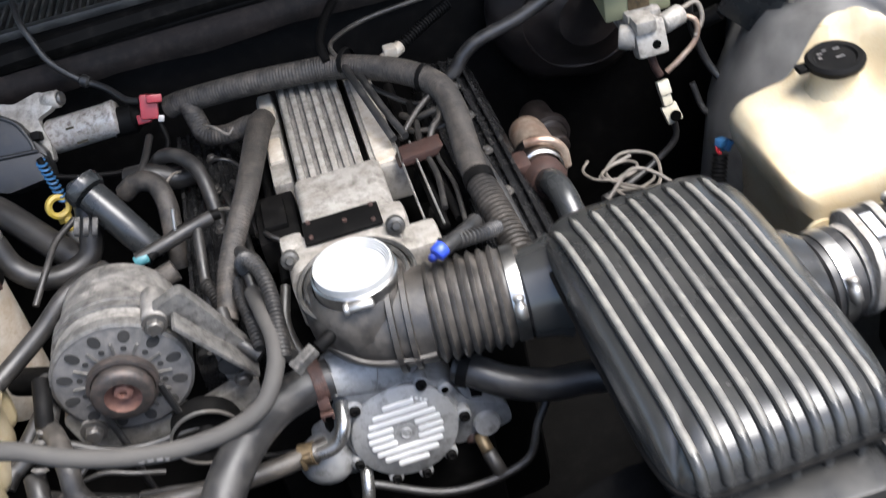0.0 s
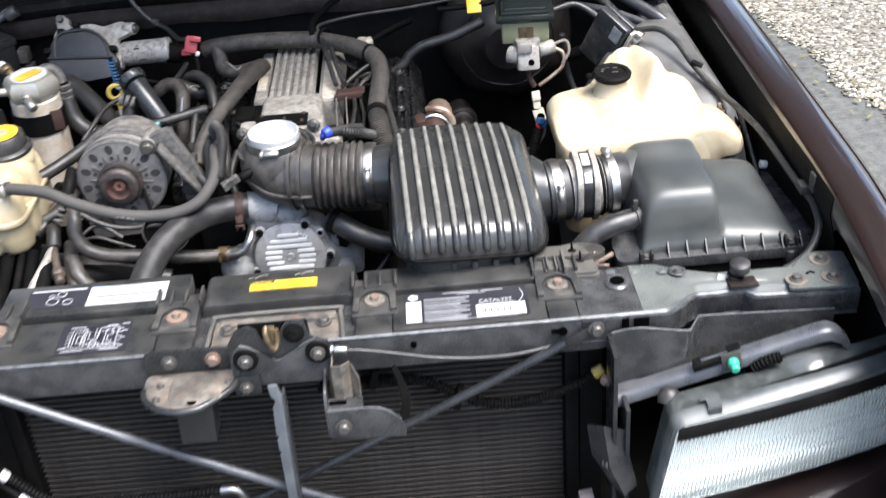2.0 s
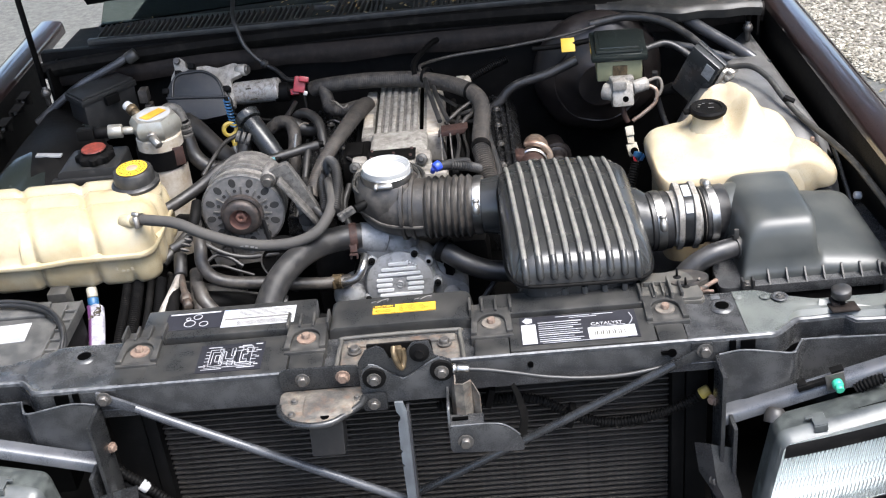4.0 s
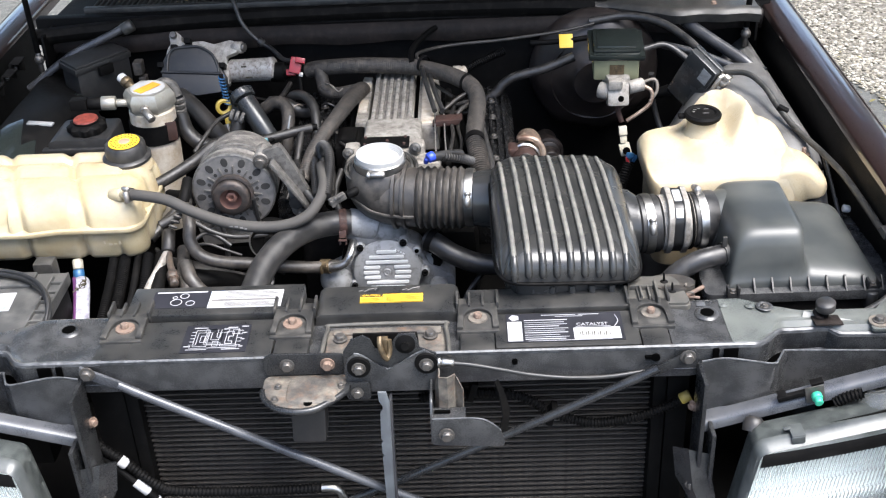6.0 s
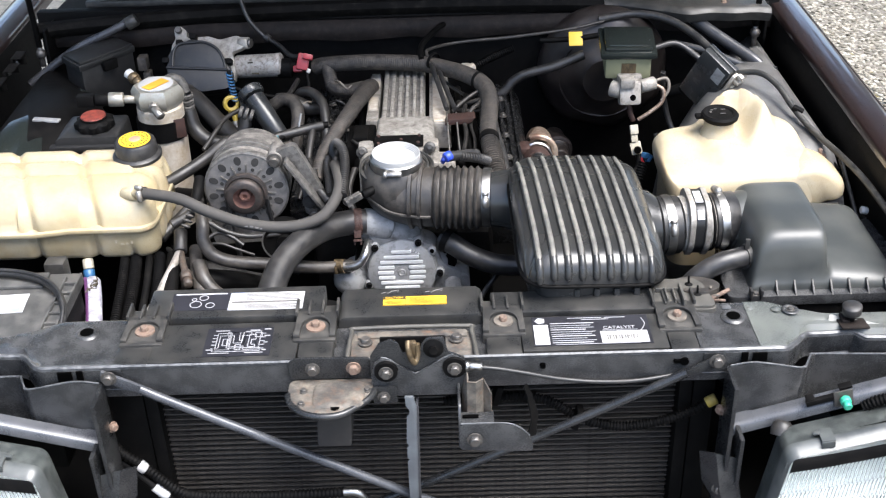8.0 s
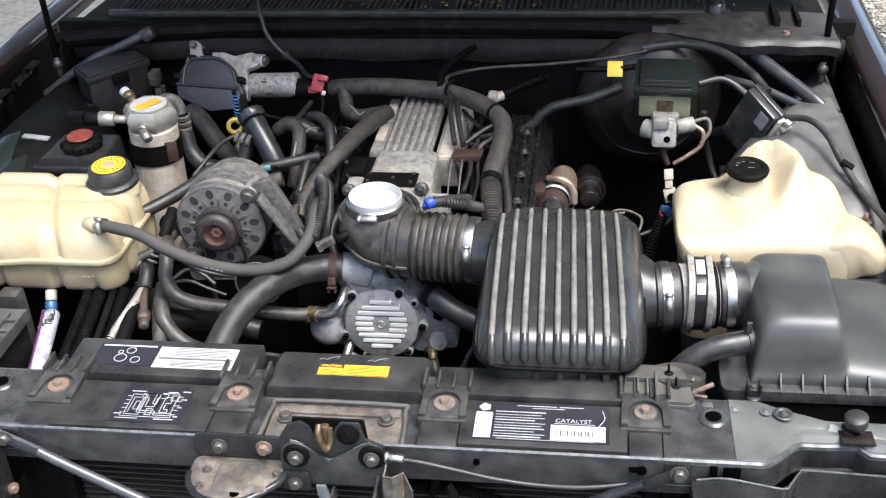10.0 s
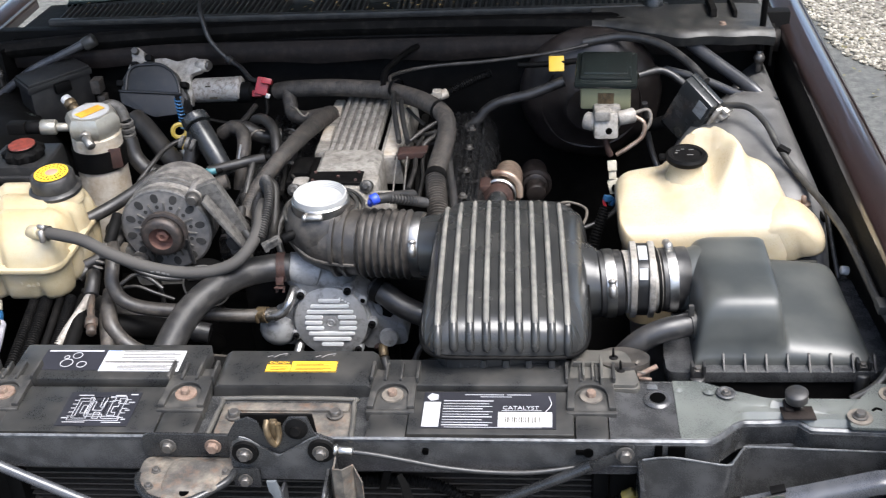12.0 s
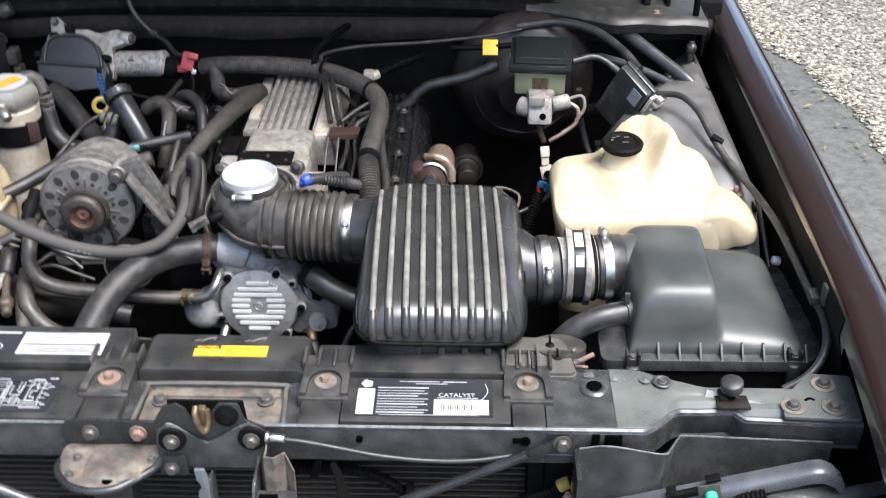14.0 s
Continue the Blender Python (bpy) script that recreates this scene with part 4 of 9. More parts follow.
for i, x in enumerate((-0.391, -0.142, 0.131, 0.384)):
    pad = part("mounting_pad", joined(box(x - 0.029, x + 0.029, 0.064, 0.120, 0.772, 0.7945, 0.003), box(x - 0.031, x + 0.031, 0.059, 0.066, 0.764, 0.7950, 0.002), box(x - 0.030, x + 0.030, 0.117, 0.150, 0.772, 0.7930, 0.002)), "dusty_plastic", shroud, "dusty ribbed mounting pad")
    for d, h in ((-0.030, 0.806), (-0.012, 0.803), (0.008, 0.803), (0.030, 0.806)):
        part("web", box(x + d - 0.002, x + d + 0.002, 0.116, 0.152, 0.788, h, 0.0012), "dusty_plastic", pad)
    arch = [(x + 0.0205 * math.sin(a), 0.0905 + 0.0215 * math.cos(a)) for a in [math.pi * (k / 10 - 0.5) for k in range(11)]]
    part("recess_wall", prism([(x - 0.0305, 0.0655), (x - 0.0215, 0.0655)] + arch + [(x + 0.0215, 0.0655), (x + 0.0305, 0.0655), (x + 0.0285, 0.126), (x - 0.0285, 0.126)], 0.7925, 0.7995, 0.0012, FLAT), "dusty_plastic", pad, "raised wall of the bolt recess")
    part("washer", lathe([(0, 0), (0.0145, 0), (0.014, 0.0022), (0, 0.0026)], (x, 0.092, 0.795), (0, 0, 1), 24), "rust_bolt" if i < 2 else "tan_dirt", pad)
    hexbolt(pad, (x, 0.092, 0.7975), (0, 0, 1), 0.0062, "rust_bolt", washer=False)
rim = [(-0.092, 0.002), (-0.088, 0.070), (-0.076, 0.082), (0.072, 0.082), (0.084, 0.070), (0.090, 0.002)]
part("recess_rim", tube([(x, y, 0.7965) for x, y in rim], 0.0034, 8, 4), "pad_dust", shroud, "pale dusty rim of the latch recess")
part("recess_floor", joined(box(-0.088, 0.086, 0.012, 0.078, 0.782, 0.791, 0.002), box(-0.080, 0.078, 0.062, 0.078, 0.789, 0.7945, 0.003)), "shelf_dirt", shroud, "tan dirt in the latch recess")
for x, y in ((-0.068, 0.052), (0.062, 0.055)):
    hexbolt(shroud, (x, y, 0.7925), (0, 0, 1), 0.0075, "bolt_dark")
plan = rounded([(0.404, 0.113), (0.441, 0.112), (0.446, 0.120), (0.436, 0.176), (0.428, 0.186), (0.362, 0.188), (0.356, 0.112)], 0.006)
bracket = part("corner_bracket", joined(prism(plan, 0.772, 0.7985, 0.002, FLAT), prism([(x + 0.002 * (x > 0.40), y - 0.002 * (y < 0.15)) for x, y in plan], 0.784, 0.7935, 0.002, FLAT)), "pad_dust", shroud, "dusty radiator corner bracket")
part("web", joined(box(0.3965, 0.4005, 0.110, 0.160, 0.797, 0.811, 0.001), box(0.362, 0.398, 0.150, 0.153, 0.797, 0.806, 0.001), box(0.374, 0.377, 0.120, 0.150, 0.797, 0.808, 0.001), box(0.386, 0.389, 0.120, 0.150, 0.797, 0.806, 0.001)), "pad_dust", bracket, "upright moulded webs")
for px, py in ((0.416, 0.170), (0.424, 0.143)):
    part("pin", joined(cyl((px, py, 0.798), (px - 0.001, py, 0.8145), 0.0020, 0.0014, 8), lathe([(0, 0), (0.0062, 0), (0.003, 0.002), (0, 0.002)], (px, py, 0.799), (0, 0, 1), 12)), "dull_black", bracket, "thin moulded pin")
part("drum_end", lathe([(0, 0), (0.034, 0), (0.036, 0.004), (0.036, 0.030), (0, 0.030)], (0.428, 0.170, 0.765), (0, 0.25, 1), 36), "grey_rubber", bracket, "round rubber mount behind")
for k, (a, b) in enumerate((((0.446, 0.138, 0.794), (0.470, 0.142, 0.806)), ((0.448, 0.133, 0.793), (0.462, 0.126, 0.797)), ((0.446, 0.142, 0.795), (0.455, 0.136, 0.800)), ((0.447, 0.160, 0.800), (0.444, 0.152, 0.802)))):
    m_ = ((a[0] + b[0]) / 2, (a[1] + b[1]) / 2 - 0.002, (a[2] + b[2]) / 2 + 0.002)
    part("wire_end", tube([a, m_, b], 0.0034 if k == 0 else 0.0022, 8), "rust_bolt" if k < 2 else "tan_dirt", bracket, "bare frayed copper wire end")


# ---- printed labels ----
def flat_label(name, x0, x1, y0, y1, z, label, material):
    t = thing(name, ((x0 + x1) / 2, (y0 + y1) / 2, z), label, "label")
    part("label_sheet", box(x0, x1, y0, y1, z, z + 0.0008, 0.0), material, t)
    return t


lab = flat_label("warning_label", -0.046, 0.050, 0.135, 0.158, 0.7992, "yellow warning label with black print", "yellow")
bar_text(lab, [(0.001, 0.0150, 0.0325, 0.0072), (0.0, 0.0, 0.096, 0.0007), (0.0, 0.0223, 0.096, 0.0007), (0.0, 0.0, 0.0007, 0.023), (0.0953, 0.0, 0.0007, 0.023), (0.0335, 0.0, 0.0009, 0.023), (0.006, 0.0035, 0.022, 0.0010), (0.003, 0.0065, 0.028, 0.0010), (0.005, 0.0095, 0.024, 0.0010), *[(0.040, 0.0035 + 0.0029 * k, w, 0.0009) for k, w in enumerate((0.040, 0.050, 0.046, 0.051, 0.038, 0.048))]], (-0.046, 0.135, 0.8001), (1, 0, 0), (0, 1, 0), "dark_ink")
written(lab, "CAUTION", (-0.0425, 0.1512, 0.8004), (1, 0, 0), (0, 1, 0), 0.0060, "yellow")
for x in (-0.036, 0.030):
    part("arrow_mark", tube([(x - 0.013, 0.168, 0.7995), (x - 0.006, 0.171, 0.7995), (x - 0.004, 0.167, 0.7995), (x + 0.003, 0.173, 0.7995), (x + 0.014, 0.176, 0.7995), (x + 0.011, 0.170, 0.7995)], 0.0007, 5, 1), "fan_grey", shroud, "embossed arrow outline")

lab = flat_label("belt_label", -0.366, -0.279, 0.140, 0.186, 0.7967, "black label with a white belt routing drawing", "label_black")
bar_text(lab, [(0.004, 0.041, 0.078, 0.003)], (-0.366, 0.140, 0.7976), (1, 0, 0), (0, 1, 0))
for x, y, r in ((-0.328, 0.155, 0.009), (-0.318, 0.172, 0.007), (-0.306, 0.152, 0.007), (-0.332, 0.168, 0.004)):
    part("pulley_outline", lathe([(r - 0.0011, 0), (r, 0), (r, 0.0005), (r - 0.0011, 0.0005), (r - 0.0011, 0)], (x, y, 0.7975), (0, 0, 1), 24), "label_ink", lab)
lab = flat_label("emission_label", -0.278, -0.166, 0.138, 0.184, 0.7967, "white label with blue head and fine print", "white")
part("blue_band", box(-0.277, -0.258, 0.139, 0.150, 0.7976, 0.798, 0), "pale_blue", lab)
part("blue_band", box(-0.277, -0.258, 0.172, 0.183, 0.7976, 0.798, 0), "pale_blue", lab)
bar_text(lab, [(0.004, 0.0180, 0.104, 0.004)] + [(0.024, y, w, 0.0012) for y, w in ((0.003, 0.082), (0.006, 0.078), (0.009, 0.070), (0.012, 0.084), (0.0255, 0.080), (0.029, 0.076), (0.0325, 0.060), (0.036, 0.082), (0.0395, 0.074), (0.043, 0.05))], (-0.278, 0.138, 0.7976), (1, 0, 0), (0, 1, 0), "fan_grey")
lab = flat_label("vacuum_label", -0.299, -0.203, 0.030, 0.098, 0.7918, "black label with a white hose routing diagram", "label_black")
dia = [(0.012, 0.060, 0.020, 0.0018), (0.062, 0.060, 0.014, 0.0018), (0.082, 0.062, 0.010, 0.002), (0.008, 0.006, 0.030, 0.0015), (0.060, 0.006, 0.026, 0.0015), (0.004, 0.014, 0.010, 0.002), (0.084, 0.012, 0.006, 0.002), (0.084, 0.030, 0.006, 0.002), (0.084, 0.046, 0.008, 0.002)]
for x0, y0, w, h in ((0.016, 0.014, 0.020, 0.040), (0.020, 0.018, 0.012, 0.030), (0.034, 0.022, 0.022, 0.034), (0.040, 0.030, 0.012, 0.018), (0.056, 0.014, 0.022, 0.044), (0.062, 0.020, 0.010, 0.030), (0.012, 0.010, 0.068, 0.008), (0.030, 0.048, 0.034, 0.008), (0.044, 0.014, 0.008, 0.012), (0.025, 0.024, 0.006, 0.016), (0.048, 0.036, 0.005, 0.020), (0.066, 0.026, 0.006, 0.012), (0.070, 0.044, 0.010, 0.010)):
    dia += [(x0, y0, w, 0.0009), (x0, y0 + h, w, 0.0009), (x0, y0, 0.0009, h), (x0 + w, y0, 0.0009, h)]
for k in range(5):
    dia += [(0.010, 0.018 + 0.008 * k, 0.006, 0.0011), (0.078, 0.016 + 0.009 * k, 0.008, 0.0011)]
bar_text(lab, dia, (-0.299, 0.030, 0.7927), (1, 0, 0), (0, 1, 0))
lab = flat_label("service_label", 0.172, 0.340, 0.030, 0.100, 0.7938, "black and white service label with barcode panel", "label_black")
part("white_panel", box(0.1735, 0.1945, 0.032, 0.080, 0.7947, 0.7951, 0), "white", lab)
part("white_panel", box(0.268, 0.335, 0.033, 0.061, 0.7947, 0.7951, 0), "white", lab)
part("emblem", lathe([(0, 0), (0.008, 0), (0.008, 0.0005), (0, 0.0005)], (0.184, 0.090, 0.7946), (0, 0, 1), 5), "label_ink", lab)
bar_text(lab, [(0.052, 0.0645, 0.050, 0.0012), (0.106, 0.0645, 0.030, 0.0012), (0.072, 0.0605, 0.040, 0.0010), *[(0.026, 0.0050 + 0.0052 * k, (0.058, 0.063, 0.050, 0.062)[k % 4], 0.0010 if k % 3 else 0.0018) for k in range(10)], (0.030, 0.0012, 0.120, 0.0008),
               (0.100, 0.0335, 0.050, 0.0010)], (0.172, 0.030, 0.7947), (1, 0, 0), (0, 1, 0))
written(lab, "CATALYST", (0.2730, 0.0655, 0.7951), (1, 0, 0), (0, 1, 0), 0.0095)
part("scuff", tube([(0.326, 0.060, 0.7950), (0.334, 0.076, 0.7950), (0.331, 0.092, 0.7950)], 0.0006, 5, 4), "label_ink", lab, "white scratch")
bar_text(lab, [(0.006 + 0.0028 * k, 0.008, 0.0006 + 0.0005 * (k % 3), 0.010) for k in range(17)], (0.268, 0.033, 0.7951), (1, 0, 0), (0, 1, 0), "dark_ink")


# ---- bonnet latch ----
latch = thing("bonnet_latch", (0, 0, 0.76), "black steel bonnet latch with greasy brass catch", "latch")
out = [(-0.055, 0.752), (-0.058, 0.79), (-0.057, 0.818), (-0.045, 0.838), (-0.028, 0.845), (-0.018, 0.838), (-0.012, 0.822), (0.006, 0.818), (0.014, 0.836), (0.022, 0.846), (0.044, 0.846), (0.050, 0.822), (0.072, 0.812), (0.074, 0.752)]
part("latch_plate", prism(out, -0.0145, -0.0105, 0.0015), "black_paint", latch)
part("front_plate", prism([(-0.055, 0.752), (-0.057, 0.790), (-0.052, 0.809), (-0.042, 0.817), (-0.030, 0.813), (0.004, 0.789), (0.040, 0.812), (0.056, 0.820), (0.070, 0.812), (0.074, 0.798), (0.074, 0.752)], -0.0195, -0.0150, 0.0012), "plate_paint", latch, "pressed front plate with a vee notch")
part("latch_back", prism([(-0.046, 0.79), (-0.044, 0.835), (0.046, 0.835), (0.05, 0.79)], 0.004, 0.008, 0.002), "dull_black", latch)
part("fold", tube([(-0.042, -0.0172, 0.8175), (-0.030, -0.0172, 0.8135), (0.004, -0.0172, 0.7895), (0.040, -0.0172, 0.8125), (0.056, -0.0172, 0.8205)], 0.0012, 6, 3), "worn_edge", latch, "worn edge of the notch")
part("catch", joined(tube([(-0.004, -0.016, 0.843), (-0.004, -0.024, 0.836), (-0.001, -0.026, 0.822), (0.004, -0.024, 0.812), (0.008, -0.018, 0.820), (0.008, -0.016, 0.838)], 0.004, 8), cbox((0.002, -0.014, 0.828), (0.010, 0.01, 0.026), 0.003)), "brass", latch, "greasy brass catch")
part("pivot", lathe([(0, 0), (0.014, 0), (0.014, 0.004), (0.006, 0.006), (0.006, 0.010), (0, 0.010)], (0.030, -0.014, 0.830), (0, -1, 0.1), 20), "dull_black", latch)
for x, z in ((-0.036, 0.797), (0.058, 0.801)):
    part("boss", lathe([(0, 0), (0.0165, 0), (0.016, 0.005), (0, 0.005)], (x, -0.0195, z), (0, -1, 0), 24), "dull_black", latch)
    hexbolt(latch, (x, -0.0245, z), (0, -1, 0), 0.0072, "bolt_dark")
hexbolt(part("tab", prism(rounded([(-0.056, 0.742), (-0.022, 0.742), (-0.022, 0.772), (-0.056, 0.772)], 0.006), -0.0235, -0.0198, 0.001), "black_paint", latch), (-0.041, -0.0240, 0.755), (0, -1, 0), 0.0065, "bolt_dark")
striker = thing("latch_bracket", (-0.12, 0, 0.72), "rusty dirt-caked steel catch bracket bolted to the support", "bracket")
part("flange", prism(rounded([(-0.172, 0.772), (-0.172, 0.803), (-0.160, 0.808), (-0.058, 0.806), (-0.058, 0.772)], 0.008), -0.002, 0.0025, 0.001), "black_paint", striker)
SHELF = rounded([(-0.173, 0.001), (-0.172, -0.044), (-0.150, -0.071), (-0.120, -0.079), (-0.094, -0.074), (-0.076, -0.058), (-0.054, -0.036), (-0.054, 0.001)], 0.014, 5)
part("shelf", prism(SHELF, 0.7655, 0.7695, 0.001, FLAT), "shelf_dirt", striker, "shelf caked with pale dried mud")
part("shelf_rim", tube([(x, y, 0.7665) for x, y in SHELF[6:-6]], 0.0048, 10, 1), "black_paint", striker, "dark rolled rim")
part("shelf_hump", dome(-0.138, -0.066, -0.064, -0.006, 0.7692, 0.004, 14, 12, 4, 4, corner=5), "shelf_dirt", striker, "raised pressing under the mud")
part("hole", lathe([(0, 0), (0.006, 0), (0.006, 0.0006), (0, 0.0006)], (-0.105, -0.064, 0.7705), (0, 0, 1), 16), "dark_gap", striker)
for x, z in ((-0.139, 0.790), (-0.082, 0.790)):
    hexbolt(striker, (x, -0.0025, z), (0, -1, 0), 0.0075, "rust_bolt" if x > -0.1 else "bolt_dark")
for x, y in ((-0.151, -0.026), (-0.152, -0.054), (-0.063, -0.027)):
    hexbolt(striker, (x, y, 0.7695), (0, 0, 1), 0.0042, "bolt_dark")
part("stop_block", prism([(-0.137, 0.684), (-0.089, 0.684), (-0.084, 0.764), (-0.133, 0.764)], -0.044, -0.006, 0.004), "housing_black", striker, "black rubber stop block")
vb = thing("centre_brace", (-0.005, -0.03, 0.5), "upright bare steel brace strap before the radiator", "brace")
part("strap", prism([(-0.012, 0.762), (0.000, 0.762), (0.004, 0.745), (0.003, 0.700), (-0.001, 0.500), (-0.012, 0.500), (-0.0125, 0.644), (-0.0095, 0.648), (-0.0125, 0.652), (-0.0125, 0.670), (-0.0095, 0.674), (-0.0125, 0.679), (-0.0105, 0.726), (-0.0065, 0.732), (-0.0065, 0.738), (-0.011, 0.746)], -0.035, -0.031, 0.0008), "strap_paint", vb)
part("strap_edge", prism([(0.003, 0.745), (0.0065, 0.745), (0.003, 0.500), (-0.001, 0.500)], -0.033, -0.012, 0.0008), "brace_paint", vb)
rb = thing("catch_bracket", (0.10, -0.05, 0.69), "black steel safety catch bracket with dirty folded plate", "bracket")
fold = [(0.067, -0.022), (0.068, -0.034), (0.074, -0.045), (0.086, -0.047), (0.094, -0.041), (0.097, -0.032), (0.101, -0.036), (0.107, -0.040)]
part("folded_plate", sheet([[(x + 0.006 * max(0, z - 0.76) / 0.03 * (x < 0.07), y, min(z, 0.793 - 0.026 * max(0.0, (x - 0.094) / 0.013))) for x, y in fold] for z in (0.712, 0.73, 0.75, 0.765, 0.78, 0.793)], 0.002), "shelf_dirt", rb, "dirty folded steel plate")
part("side_plate", prism(rounded([(0.062, 0.696), (0.063, 0.741), (0.120, 0.741), (0.142, 0.734), (0.158, 0.718), (0.163, 0.704), (0.163, 0.691)], 0.008), -0.072, -0.0685, 0.001), "plate_paint", rb)
part("plate_edge", tube([(0.064, -0.0705, 0.7415), (0.120, -0.0705, 0.7415), (0.142, -0.0705, 0.7345), (0.158, -0.0705, 0.7185)], 0.0012, 6, 4), "worn_edge", rb, "bare worn edge")
part("web", prism(rounded([(-0.070, 0.697), (-0.070, 0.745), (-0.060, 0.765), (-0.030, 0.768), (-0.010, 0.775), (-0.010, 0.697)], 0.006), 0.0612, 0.0648, 0.001, Matrix(((0, 1, 0, 0), (1, 0, 0, 0), (0, 0, 1, 0), (0, 0, 0, 1)))), "plate_paint", rb)
part("slot", cbox((0.078, -0.0560, 0.7425), (0.022, 0.006, 0.002), 0.0006), "dark_gap", rb)
part("floor_plate", box(0.063, 0.110, -0.0695, -0.044, 0.7385, 0.7405, 0.0008), "plate_paint", rb)
part("blade", sheet([[(0.152, -0.045, 0.782), (0.156, -0.038, 0.782)], [(0.157, -0.048, 0.765), (0.163, -0.038, 0.765)], [(0.162, -0.06, 0.735), (0.172, -0.045, 0.735)], [(0.155, -0.068, 0.712), (0.168, -0.055, 0.705)]], 0.002), "dull_black", rb)
hexbolt(rb, (0.083, -0.073, 0.716), (0, -1, 0), 0.008, "bolt_dark")
cable = thing("release_cable", (0.2, -0.01, 0.77), "grey bonnet release cable with bright end ferrule", "cable")
part("sheath", tube([(0.092, -0.018, 0.797), (0.120, -0.018, 0.793), (0.16, -0.016, 0.782), (0.205, -0.012, 0.768), (0.26, -0.008, 0.758), (0.32, -0.004, 0.756), (0.40, 0.01, 0.760)], 0.0032, 8), "housing_black", cable)
part("ferrule", joined(cyl((0.072, -0.018, 0.800), (0.078, -0.018, 0.7995), 0.007), cyl((0.078, -0.018, 0.7995), (0.096, -0.018, 0.797), 0.0055)), "chrome", cable, "bright zinc ferrule")
for s, a, b in ((-1, (-0.421, 0.0, 0.789), (0.21, -0.004, 0.435)), (1, (0.421, 0.0, 0.789), (-0.22, 0.012, 0.447))):
    rod = thing("tie_rod", a, "painted steel diagonal tie rod before the radiator", "tie rod", "radiator tie rods")
    A, B = Vector(a), Vector(b)
    d = (B - A).normalized()
    A2 = A + d * 0.05
    part("shaft", tube([A + d * 0.045 + Vector((0, -0.006, 0)), A + d * 0.12 + Vector((0, -0.008, 0)), A.lerp(B, 0.6) + Vector((0, -0.008, 0)), B], 0.0068, 10), "rail_paint" if s < 0 else "black_paint", rod)
    part("flat_end", prism(rounded([(a[0] - s * -0.010, a[2] + 0.010), (a[0] + s * 0.012, a[2] + 0.006), (a[0] + s * 0.009, a[2] - 0.008), (a[0] - s * 0.040, a[2] - 0.031), (a[0] - s * 0.046, a[2] - 0.020)], 0.005), -0.007, -0.002, 0.001), "rail_paint" if s < 0 else "black_paint", rod)
    hexbolt(rod, (a[0], -0.008, a[2]), (0, -1, 0), 0.008, "bolt_dark")


# ---- radiator ----
radiator = thing("radiator", (0, 0.06, 0.42), "black finned condenser and radiator behind the grille opening", "radiator")
part("fin_pack", box(-0.385, 0.392, 0.075, 0.10, 0.42, 0.755, 0.0), "fins", radiator)
tm = None
for k in range(34):
    z = 0.752 - k * 0.0099
    if tm is None:
        ob = part("cooling_tube", box(-0.38, 0.385, 0.062, 0.082, -0.0014, 0.0014, 0.0006), "tube_black", radiator)
        tm = ob.data
    else:
        ob = new("cooling_tube", tm)
        ob.parent = radiator
        ob.matrix_parent_inverse = Matrix.Translation(-radiator.location)
    ob.matrix_basis = Matrix.Translation((0, 0, z))
for x in (-0.388, 0.396):
    part("side_tank", box(x - 0.010, x + 0.010, 0.045, 0.10, 0.42, 0.76, 0.004), "dull_black", radiator)
part("baffle", box(0.408, 0.44, 0.05, 0.06, 0.42, 0.76, 0.002), "dull_black", radiator, "dark side baffle")
part("baffle", box(-0.45, -0.40, 0.05, 0.06, 0.42, 0.76, 0.002), "dull_black", radiator)
pipe = thing("cooler_pipe", (-0.3, 0.01, 0.55), "black cooler hose with bright alloy pipe end", "pipe")
part("hose", tube([(-0.445, 0.02, 0.64), (-0.432, 0.012, 0.632), (-0.406, 0.008, 0.612), (-0.37, 0.006, 0.572), (-0.34, 0.006, 0.553), (-0.265, 0.006, 0.548), (-0.18, 0.006, 0.548), (-0.112, 0.006, 0.551)], 0.0075, 10, 10, ridge=0.0006), "dull_black", pipe)
part("pipe_end", tube([(-0.115, 0.006, 0.551), (-0.098, 0.006, 0.551), (-0.086, 0.006, 0.543), (-0.081, 0.006, 0.52), (-0.078, 0.006, 0.47)], 0.0065, 10), "chrome", pipe, "bright alloy pipe end")
for p, q in (((-0.412, 0.007, 0.617), (-0.402, 0.006, 0.607)),):
    part("sleeve", cyl(p, q, 0.0088), "white", pipe, "white sleeve")
pipe = thing("cooler_pipe", (-0.38, 0.01, 0.55), "black cooler line with white sleeve", "pipe")
part("hose", tube([(-0.445, 0.018, 0.62), (-0.428, 0.01, 0.608), (-0.383, 0.0, 0.565), (-0.362, 0.0, 0.532), (-0.350, 0.0, 0.47), (-0.347, 0.0, 0.43)], 0.006, 10), "dull_black", pipe)
part("sleeve", cyl((-0.394, 0.002, 0.577), (-0.376, 0.0, 0.557), 0.0075), "white", pipe, "white sleeve")
part("sleeve", cyl((-0.368, 0.0, 0.545), (-0.362, 0.0, 0.528), 0.0075), "white", pipe, "white sleeve")
loomf = thing("sensor_hose", (0.35, 0.03, 0.66), "corrugated black conduit with yellow plug", "conduit")
part("conduit", tube([(0.428, 0.03, 0.685), (0.405, 0.028, 0.672), (0.371, 0.026, 0.659), (0.33, 0.024, 0.651), (0.289, 0.024, 0.650), (0.24, 0.028, 0.665), (0.188, 0.04, 0.690), (0.12, 0.05, 0.690), (0.04, 0.05, 0.684)], 0.0068, 10, 10, ridge=0.0009, pitch=0.005), "dull_black", loomf)
part("plug", cyl((0.424, 0.03, 0.683), (0.438, 0.031, 0.691), 0.0085), "dip_yellow", loomf, "yellow plug")
